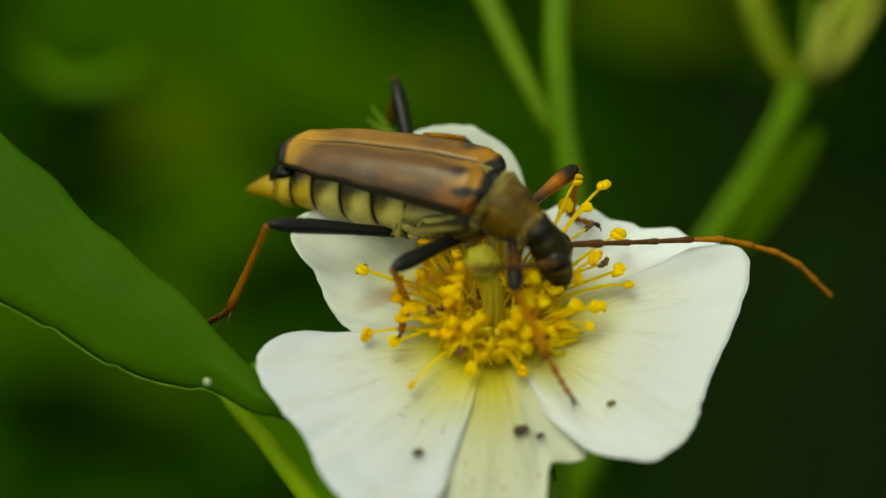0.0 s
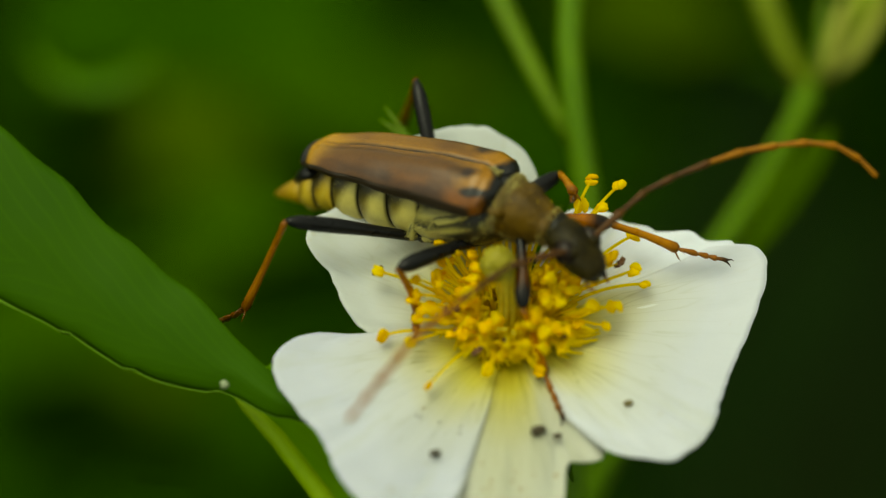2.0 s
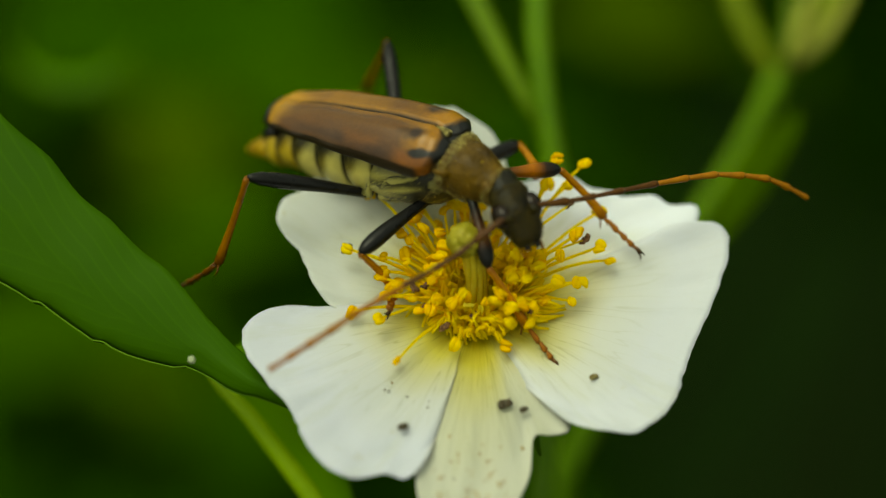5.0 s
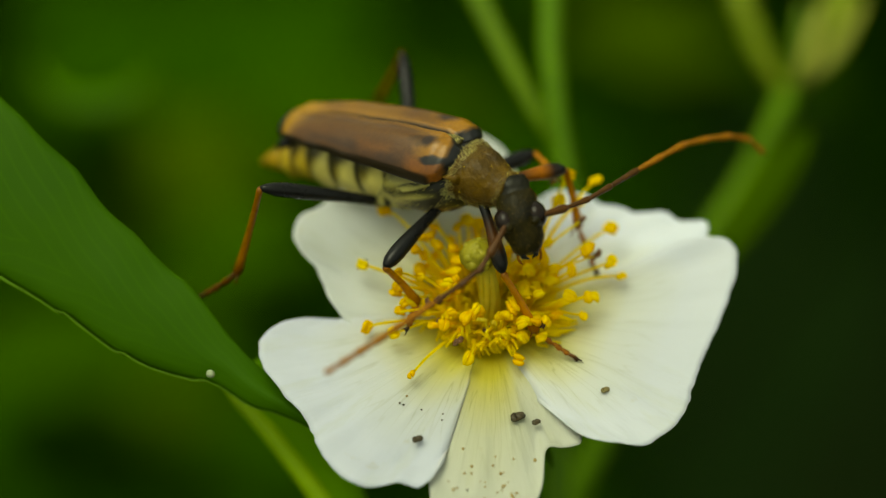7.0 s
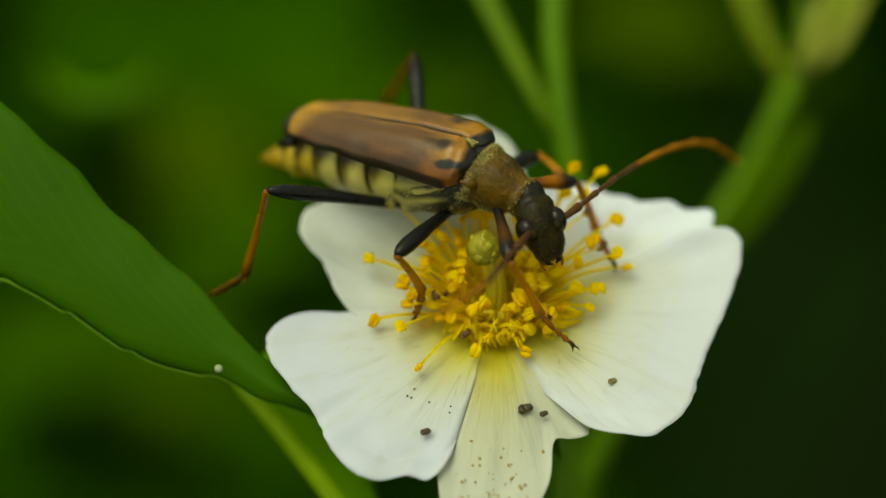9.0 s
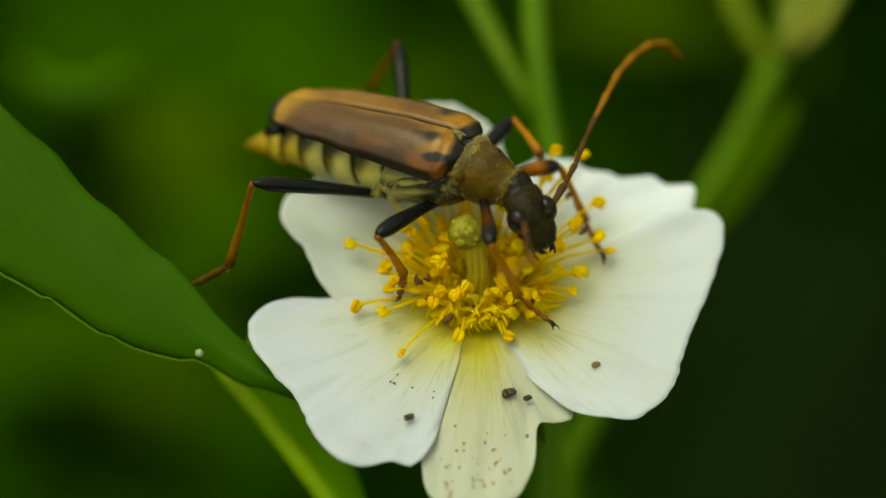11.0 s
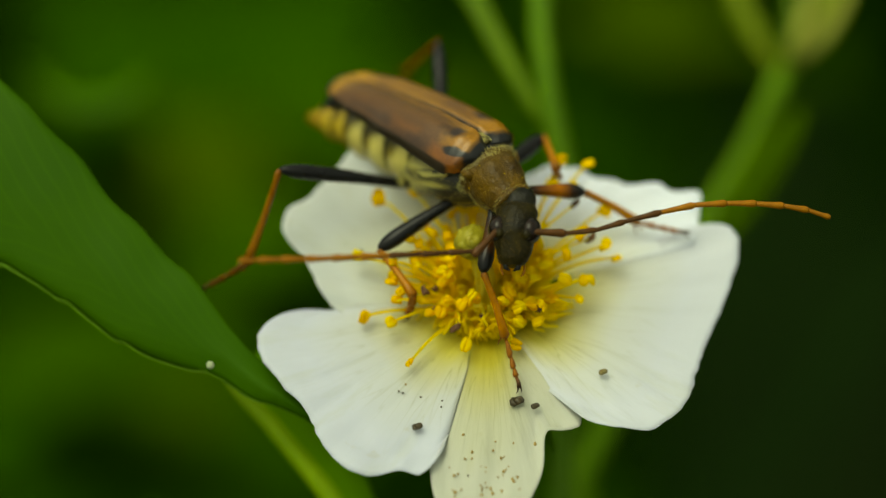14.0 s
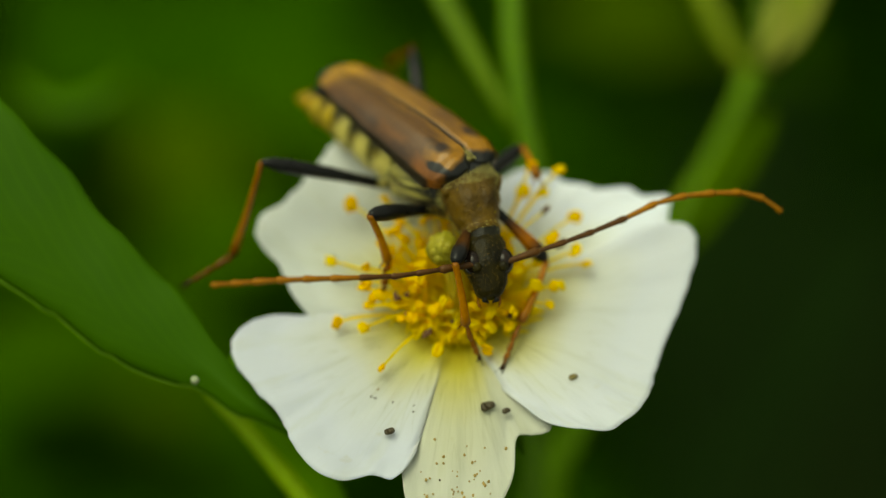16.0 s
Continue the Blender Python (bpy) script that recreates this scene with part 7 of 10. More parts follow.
    walk(BODY["hindleg_l_1"], [
        (0, pose(-0.006256, 0.005166, 0.00125, 43.6, 56.6, 128.5)),
        (0.5, pose(-0.006325, 0.005005, 0.001377, 53.3, 52.6, 136.8)),
        (1, pose(-0.006319, 0.004954, 0.001433, 55.5, 54.1, 139.7)),
        (1.5, pose(-0.006158, 0.004563, 0.001881, 57.6, 48.9, 139.9)),
        (2, pose(-0.006051, 0.004244, 0.002176, 59.6, 49.2, 142.2)),
        (2.5, pose(-0.005822, 0.004143, 0.002347, 61.7, 48.6, 144.3)),
        (3, pose(-0.005941, 0.004293, 0.002193, 65.8, 50.6, 149.8)),
        (3.5, pose(-0.005987, 0.004479, 0.002035, 66.9, 50.1, 150.9)),
        (4, pose(-0.00603, 0.00456, 0.001951, 68, 50, 152.3)),
        (4.5, pose(-0.006131, 0.004745, 0.001742, 70.8, 49.7, 155.5)),
        (5, pose(-0.006253, 0.004951, 0.001478, 74, 49.2, 159.2)),
        (5.5, pose(-0.006354, 0.00511, 0.001246, 76.6, 48.8, 162.4)),
        (6, pose(-0.006396, 0.005173, 0.001146, 77.6, 48.6, 163.7)),
        (6.5, pose(-0.006137, 0.005065, 0.001433, 76.8, 47.1, 162.2)),
        (7, pose(-0.006118, 0.005034, 0.001476, 77, 48.3, 162.8)),
        (7.5, pose(-0.00617, 0.005228, 0.001236, 75.4, 49.2, 161.1)),
        (8, pose(-0.005972, 0.005459, 0.001086, 75.1, 49.5, 160.7)),
        (8.5, pose(-0.005984, 0.005448, 0.001093, 75.1, 49.6, 160.7)),
        (9, pose(-0.006013, 0.005421, 0.001109, 75, 49.8, 160.7)),
        (9.5, pose(-0.006047, 0.005387, 0.001128, 75, 50.1, 160.8)),
        (10, pose(-0.006076, 0.005359, 0.001143, 75, 50.4, 160.8)),
        (10.5, pose(-0.006088, 0.005347, 0.00115, 75, 50.5, 160.9)),
        (11, pose(-0.006133, 0.005387, 0.001073, 75.8, 51.1, 162)),
        (11.5, pose(-0.006307, 0.005192, 0.001186, 77.4, 51.5, 164)),
        (12, pose(-0.006384, 0.004971, 0.001373, 82.8, 47.6, 170.3)),
        (12.5, pose(-0.006836, 0.00434, 0.001628, 84.2, 45.2, 171.8)),
        (13, pose(-0.006826, 0.004139, 0.00179, 82.5, 44.9, 169.5)),
        (13.5, pose(-0.007008, 0.004066, 0.001709, 80, 42.1, 165.3)),
        (14, pose(-0.006841, 0.003957, 0.001907, 79.5, 40.1, 164)),
        (14.5, pose(-0.007532, 0.003862, 0.001406, 79.9, 41.3, 164.9)),
        (15, pose(-0.008085, 0.003846, 0.000798, 72.8, 41.7, 155.1)),
        (15.5, pose(-0.008165, 0.003931, 0.000612, 73.2, 40.7, 155.2)),
        (16, pose(-0.007983, 0.003758, 0.000998, 72.5, 40.1, 153.9))])
    walk(BODY["hindleg_l_2"], [
        (0, pose(-0.007866, 0.007189, -0.002675, -149.7, 74.6, -60.6)),
        (0.5, pose(-0.008407, 0.006962, -0.002356, -143.9, 75.8, -54.7)),
        (1, pose(-0.00842, 0.006739, -0.002374, -145.1, 78, -55.7)),
        (1.5, pose(-0.008521, 0.006553, -0.001662, -150.8, 83, -61)),
        (2, pose(-0.008481, 0.006125, -0.00138, 164.3, 89.1, -105.7)),
        (2.5, pose(-0.00835, 0.005956, -0.001176, 75.7, 86.7, 165.6)),
        (3, pose(-0.008518, 0.005796, -0.001439, 110, 86.2, -160)),
        (3.5, pose(-0.008619, 0.005943, -0.001573, 155.6, 85.5, -114.3)),
        (4, pose(-0.008702, 0.005965, -0.001651, 165.9, 84.9, -104)),
        (4.5, pose(-0.008896, 0.006007, -0.001842, -177, 83.2, -87.1)),
        (5, pose(-0.009122, 0.006038, -0.002082, -165.2, 80.9, -75.3)),
        (5.5, pose(-0.009304, 0.006047, -0.002291, -158.7, 78.7, -69.1)),
        (6, pose(-0.009379, 0.006045, -0.00238, -156.6, 77.8, -67)),
        (6.5, pose(-0.009186, 0.006043, -0.002007, -171, 82, -81.1)),
        (7, pose(-0.009104, 0.005957, -0.002035, -179.4, 83.6, -89.4)),
        (7.5, pose(-0.009073, 0.006225, -0.002324, -159.4, 80, -69.7)),
        (8, pose(-0.008854, 0.00647, -0.002486, -155.9, 79.6, -66.2)),
        (8.5, pose(-0.00886, 0.006456, -0.002485, -154.2, 79.7, -64.6)),
        (9, pose(-0.008875, 0.006421, -0.002482, -150.1, 80, -60.5)),
        (9.5, pose(-0.008893, 0.006379, -0.002479, -144.9, 80.2, -55.3)),
        (10, pose(-0.008908, 0.006343, -0.002476, -140.4, 80.3, -50.8)),
        (10.5, pose(-0.008914, 0.006328, -0.002475, -138.5, 80.4, -48.9)),
        (11, pose(-0.008938, 0.0063, -0.002586, -144.1, 77.6, -54.7)),
        (11.5, pose(-0.009122, 0.005999, -0.00249, -127.5, 81.2, -37.8)),
        (12, pose(-0.009508, 0.005504, -0.002098, -127.6, 79.5, -38.1)),
        (12.5, pose(-0.010112, 0.004813, -0.001709, -119.4, 79.6, -29.8)),
        (13, pose(-0.010098, 0.004746, -0.001528, -109.9, 79.6, -20.2)),
        (13.5, pose(-0.010382, 0.004951, -0.001441, -104.1, 73.6, -14.7)),
        (14, pose(-0.010295, 0.004946, -0.001123, -82.3, 78.4, 7.8)),
        (14.5, pose(-0.010941, 0.004779, -0.001697, -92.6, 70.3, -2.7)),
        (15, pose(-0.011268, 0.005326, -0.002328, -106.8, 59.1, -19.4)),
        (15.5, pose(-0.0114, 0.005424, -0.002453, -103.7, 57, -16.2)),
        (16, pose(-0.011213, 0.00534, -0.002029, -95.2, 65.2, -5.7))])
    walk(BODY["neck_0"], [
        (0, pose(0.0001, 0, -0.0007, 0, 21.1, -15.5)),
        (0.5, pose(0.0001, 0, -0.0007, 0, 14.4, -11.1)),
        (1, pose(0.0001, 0, -0.0007, 0, 16.8, -12.5)),
        (1.5, pose(0.0001, 0, -0.0007, 0, 21.1, -2.1)),
        (2, pose(0.0001, 0, -0.0007, 0, 19.6, -1.6)),
        (2.5, pose(0.0001, 0, -0.0007, 0, 9.6, -7.4)),
        (3, pose(0.0001, 0, -0.0007, 0, 15.5, -6.5)),
        (3.5, pose(0.0001, 0, -0.0007, 0, 13.1, -7.5)),
        (4, pose(0.0001, 0, -0.0007, 0, 13.7, -7.2)),
        (4.5, pose(0.0001, 0, -0.0007, 0, 15.2, -6.4)),
        (5, pose(0.0001, 0, -0.0007, 0, 17.1, -5.4)),
        (5.5, pose(0.0001, 0, -0.0007, 0, 18.6, -4.7)),
        (6, pose(0.0001, 0, -0.0007, 0, 19.3, -4.4)),
        (6.5, pose(0.0001, 0, -0.0007, 0, 15.6, -6)),
        (7, pose(0.0001, 0, -0.0007, 0, 13.5, -6.7)),
        (7.5, pose(0.0001, 0, -0.0007, 0, 21.4, -5.5)),
        (8, pose(0.0001, 0, -0.0007, 0, 20.3, -5.2)),
        (8.5, pose(0.0001, 0, -0.0007, 0, 19.9, -5)),
        (9, pose(0.0001, 0, -0.0007, 0, 19, -4.7)),
        (9.5, pose(0.0001, 0, -0.0007, 0, 17.9, -4.3)),
        (10, pose(0.0001, 0, -0.0007, 0, 17, -3.9)),
        (10.5, pose(0.0001, 0, -0.0007, 0, 16.6, -3.8)),
        (11, pose(0.0001, 0, -0.0007, 0, 16.2, -4)),
        (11.5, pose(0.0001, 0, -0.0007, 0, 16.7, 0.8)),
        (12, pose(0.0001, 0, -0.0007, 0, 16, 3.8)),
        (12.5, pose(0.0001, 0, -0.0007, 0, 18.9, -8.7)),
        (13, pose(0.0001, 0, -0.0007, 0, 16.8, -12.7)),
        (13.5, pose(0.0001, 0, -0.0007, 0, 16.7, -16.9)),
        (14, pose(0.0001, 0, -0.0007, 0, 13.2, -14)),
        (14.5, pose(0.0001, 0, -0.0007, 0, 24.1, -15)),
        (15, pose(0.0001, 0, -0.0007, 0, 29.2, -15.1)),
        (15.5, pose(0.0001, 0, -0.0007, 0, 26.7, -20.1)),
        (16, pose(0.0001, 0, -0.0007, 0, 26.5, -22.8))])
    walk(BODY["neck_1"], [
        (0, pose(0.002528, -0.000673, -0.00167, 0, 70, 17.2)),
        (0.5, pose(0.002666, -0.000503, -0.001372, 0, 80.6, 33.6)),
        (1, pose(0.002624, -0.00056, -0.001478, 0, 78.6, 27.6)),
        (1.5, pose(0.002618, -0.000092, -0.00167, 0, 42.3, -14.5)),
        (2, pose(0.002642, -0.000072, -0.001607, 0, 29.2, -20.5)),
        (2.5, pose(0.00274, -0.000344, -0.001151, 0, 30.8, 8.1)),
        (3, pose(0.002685, -0.000296, -0.001423, 0, 32, 5.3)),
        (3.5, pose(0.002707, -0.000345, -0.001311, 0, 37.2, -4.4)),
        (4, pose(0.002702, -0.000328, -0.00134, 0, 37.9, -8.4)),
        (4.5, pose(0.002689, -0.000289, -0.00141, 0, 38.9, -18.6)),
        (5, pose(0.002669, -0.000244, -0.001493, 0, 38.6, -31.3)),
        (5.5, pose(0.00265, -0.000209, -0.001562, 0, 37, -41.4)),
        (6, pose(0.002641, -0.000195, -0.001591, 0, 36.1, -45.2)),
        (6.5, pose(0.002686, -0.00027, -0.001427, 0, 49.4, -54.1)),
        (7, pose(0.002707, -0.000305, -0.001332, 0, 48.6, -48.4)),
        (7.5, pose(0.002603, -0.000242, -0.001684, 0, 44.5, -42.4)),
        (8, pose(0.002622, -0.000229, -0.001636, 0, 47, -40.9)),
        (8.5, pose(0.002629, -0.000223, -0.00162, 0, 47, -39.9)),
        (9, pose(0.002644, -0.000208, -0.001579, 0, 47.1, -37.7)),
        (9.5, pose(0.002662, -0.000191, -0.001531, 0, 47.1, -35)),
        (10, pose(0.002676, -0.000177, -0.00149, 0, 47, -32.8)),
        (10.5, pose(0.002681, -0.000171, -0.001473, 0, 46.9, -31.9)),
        (11, pose(0.002687, -0.000181, -0.001453, 0, 44.3, -30.1)),
        (11.5, pose(0.002686, 0.000034, -0.001476, 0, 40.6, -18.5)),
        (12, pose(0.002689, 0.000172, -0.001445, 0, 42.6, -15.2)),
        (12.5, pose(0.002625, -0.000385, -0.001575, 0, 46.9, -23.9)),
        (13, pose(0.002622, -0.000567, -0.001478, 0, 50.3, -31.8)),
        (13.5, pose(0.002575, -0.000752, -0.001474, 0, 51.4, -52.5)),
        (14, pose(0.002651, -0.000635, -0.001317, 0, 41.5, -54)),
        (14.5, pose(0.00248, -0.000637, -0.001804, 0, 41.1, -47.3)),
        (15, pose(0.002374, -0.000615, -0.002019, 0, 44.2, -36.4)),
        (15.5, pose(0.002366, -0.00083, -0.001912, 0, 39.5, -36.8)),
        (16, pose(0.002327, -0.000936, -0.001905, 0, 36, -31.2))])
    walk(BODY["ant_l_0"], [
        (0, pose(0.003333, 0.000256, -0.00278, 0, 16, 39.9)),
        (0.5, pose(0.00299, 0.000493, -0.002655, 0, 6.3, 28.6)),
        (1, pose(0.003088, 0.000417, -0.002732, 0, 6.5, 42.6)),
        (1.5, pose(0.004174, 0.000177, -0.002169, 0, -30.1, 63.1)),
        (2, pose(0.004289, 0.000005, -0.001766, 0, -27.8, 51.5)),
        (2.5, pose(0.004142, 0.000513, -0.001352, 0, -9.8, 64.9)),
        (3, pose(0.004124, 0.000489, -0.001656, 0, 7.1, 53.9)),
        (3.5, pose(0.004231, 0.000189, -0.001679, 0, 21.8, 48.8)),
        (4, pose(0.004255, 0.000101, -0.001727, 0, 21, 49.9)),
        (4.5, pose(0.004286, -0.00014, -0.001823, 0, 19.2, 52.5)),
        (5, pose(0.004262, -0.000453, -0.001897, 0, 17, 55.7)),
        (5.5, pose(0.00419, -0.000699, -0.001925, 0, 15.2, 58.3)),
        (6, pose(0.004149, -0.000791, -0.00193, 0, 14.5, 59.5)),
        (6.5, pose(0.004014, -0.000997, -0.002099, 0, 9.5, 70.1)),
        (7, pose(0.004107, -0.000903, -0.001984, 0, 13.6, 69.9)),
        (7.5, pose(0.004089, -0.00072, -0.002237, 0, 10.2, 77.9)),
        (8, pose(0.004101, -0.000649, -0.002252, 0, 12.1, 77.3)),
        (8.5, pose(0.004114, -0.000619, -0.002236, 0, 10.1, 78.7)),
        (9, pose(0.004144, -0.000546, -0.002196, 0, 5.3, 82.3)),
        (9.5, pose(0.004176, -0.000458, -0.002147, 0, -0.4, 86.7)),
        (10, pose(0.0042, -0.000385, -0.002104, 0, -5.1, 90.5)),
        (10.5, pose(0.004209, -0.000354, -0.002086, 0, -7, 92)),
        (11, pose(0.004242, -0.00033, -0.002002, 0, -7.2, 93.3)),
        (11.5, pose(0.004271, 0.000188, -0.00193, 0, -6.7, 94)),
        (12, pose(0.004246, 0.000424, -0.00195, 0, -8.4, 56.6)),
        (12.5, pose(0.004164, -0.000356, -0.002187, 0, -0.3, 53.2)),
        (13, pose(0.004117, -0.00073, -0.002173, 0, 9.8, 47)),
        (13.5, pose(0.003908, -0.001421, -0.002193, 0, 9.4, 45)),
        (14, pose(0.004026, -0.001424, -0.001794, 0, 7.7, 50.4)),
        (14.5, pose(0.003941, -0.001261, -0.002273, 0, -7.5, 67.2)),
        (15, pose(0.003905, -0.000935, -0.002565, 0, -13.8, 70.8)),
        (15.5, pose(0.003926, -0.001184, -0.002339, 0, -1.6, 67.6)),
        (16, pose(0.003934, -0.00115, -0.002243, 0, -11.3, 69))])
    walk(BODY["ant_l_1"], [
        (0, pose(0.004513, 0.001242, -0.00322, 0, 15.7, 39.9)),
        (0.5, pose(0.004386, 0.001254, -0.002831, 0, 5.2, 29.3)),
        (1, pose(0.004257, 0.001494, -0.002913, 0, 7.9, 41.6)),
        (1.5, pose(0.0048, 0.001412, -0.001367, 0, -12.7, 49.3)),
        (2, pose(0.005169, 0.001113, -0.001019, 0, -26.8, 50.8)),
        (2.5, pose(0.004812, 0.001941, -0.001079, 0, -3.1, 60.6)),
        (3, pose(0.005058, 0.001772, -0.001855, 0, 9.3, 52.6)),
        (3.5, pose(0.005209, 0.001307, -0.002273, 0, 23, 48)),
        (4, pose(0.005217, 0.001243, -0.002301, 0, 21.4, 49.6)),
        (4.5, pose(0.005205, 0.00106, -0.002348, 0, 17.4, 53.6)),
        (5, pose(0.005124, 0.000811, -0.002364, 0, 12.7, 58.2)),
        (5.5, pose(0.005, 0.000615, -0.002345, 0, 8.8, 62.1)),
        (6, pose(0.004936, 0.000543, -0.002329, 0, 7.2, 63.7)),
        (6.5, pose(0.004551, 0.000487, -0.002363, 0, 6.6, 71.5)),
        (7, pose(0.004642, 0.000557, -0.002361, 0, 9.7, 72)),
        (7.5, pose(0.00442, 0.00082, -0.00252, 0, 9, 78.1)),
        (8, pose(0.004446, 0.000877, -0.002586, 0, 12.5, 76.4)),
        (8.5, pose(0.004422, 0.000926, -0.002515, 0, 10.1, 78.5)),
        (9, pose(0.004356, 0.001033, -0.002343, 0, 4.2, 83.6)),
        (9.5, pose(0.004267, 0.001139, -0.002135, 0, -2.9, 89.8)),
        (10, pose(0.004187, 0.001209, -0.001962, 0, -8.6, 95.1)),
        (10.5, pose(0.004152, 0.001233, -0.001891, 0, -10.8, 97.3)),
        (11, pose(0.004151, 0.001254, -0.001801, 0, -8.7, 94.9)),
        (11.5, pose(0.004161, 0.001774, -0.001744, 0, -6.7, 93.1)),
        (12, pose(0.005118, 0.001745, -0.001716, 0, -3.6, 52.9)),
        (12.5, pose(0.005122, 0.000925, -0.002179, 0, 8.1, 47.7)),
        (13, pose(0.005192, 0.000423, -0.002447, 0, 8.4, 47.8)),
        (13.5, pose(0.005024, -0.000304, -0.002454, 0, 5.9, 47)),
        (14, pose(0.005038, -0.000202, -0.002008, 0, -0.3, 54.9)),
        (14.5, pose(0.004557, 0.000201, -0.002064, 0, -9.4, 68.4)),
        (15, pose(0.004415, 0.000532, -0.002183, 0, -14.4, 71.2)),
        (15.5, pose(0.004535, 0.000295, -0.002293, 0, -3.4, 68.9)),
        (16, pose(0.004495, 0.000315, -0.001931, 0, -11.4, 69.1))])
    walk(BODY["ant_l_2"], [
        (0, pose(0.005474, 0.002044, -0.003572, 0, 15.1, 40.1)),
        (0.5, pose(0.005515, 0.001888, -0.002948, 0, 3.9, 30.1)),
        (1, pose(0.00522, 0.002349, -0.003093, 0, 12.4, 38.7)),
        (1.5, pose(0.005628, 0.002373, -0.001082, 0, -6.2, 44.9)),
        (2, pose(0.005903, 0.002012, -0.000434, 0, -14.9, 43)),
        (2.5, pose(0.00545, 0.003071, -0.001009, 0, 8.2, 53.6)),
        (3, pose(0.005838, 0.002791, -0.002066, 0, 14.9, 49.4)),
        (3.5, pose(0.00601, 0.002197, -0.002781, 0, 27.4, 45.5)),
        (4, pose(0.006, 0.002166, -0.002774, 0, 25.1, 47.6)),
        (4.5, pose(0.005942, 0.002058, -0.002737, 0, 19.4, 52.6)),
        (5, pose(0.005792, 0.00189, -0.00265, 0, 12.4, 58.5)),
        (5.5, pose(0.005601, 0.001751, -0.002544, 0, 6.7, 63.3)),
        (6, pose(0.005507, 0.0017, -0.002493, 0, 4.4, 65.2)),
        (6.5, pose(0.004961, 0.001711, -0.002513, 0, 1.6, 74.3)),
        (7, pose(0.005039, 0.001776, -0.002579, 0, 3.3, 75.5)),
        (7.5, pose(0.004684, 0.002077, -0.002724, 0, 6.2, 79.7)),
        (8, pose(0.004744, 0.00211, -0.002868, 0, 14.3, 74.8)),
        (8.5, pose(0.004677, 0.00218, -0.002743, 0, 11.6, 77.2)),
        (9, pose(0.004501, 0.002322, -0.002438, 0, 4.8, 83.1)),
        (9.5, pose(0.004272, 0.002438, -0.002069, 0, -3.3, 90.3)),
        (10, pose(0.004073, 0.002489, -0.001768, 0, -9.8, 96.4)),
        (10.5, pose(0.003989, 0.002499, -0.001646, 0, -12.3, 99)),
        (11, pose(0.004042, 0.002535, -0.001604, 0, -11.6, 99.2)),
        (11.5, pose(0.004092, 0.003063, -0.001594, 0, -5.9, 91)),
        (12, pose(0.0059, 0.00278, -0.001635, 0, 2.5, 48.7)),
        (12.5, pose(0.005988, 0.001876, -0.002363, 0, 10.1, 46.4)),
        (13, pose(0.006056, 0.001375, -0.002637, 0, 9.3, 47.2)),
        (13.5, pose(0.005906, 0.000642, -0.002588, 0, 3.4, 48.4)),
        (14, pose(0.005786, 0.000861, -0.002001, 0, -9.2, 59.9)),
        (14.5, pose(0.005029, 0.001394, -0.001852, 0, -11.7, 69.9)),
        (15, pose(0.00482, 0.001725, -0.001859, 0, -16.9, 73.4)),
        (15.5, pose(0.005003, 0.001505, -0.002215, 0, -7.3, 71.9)),
        (16, pose(0.004951, 0.001505, -0.001674, 0, -12.3, 69.8))])
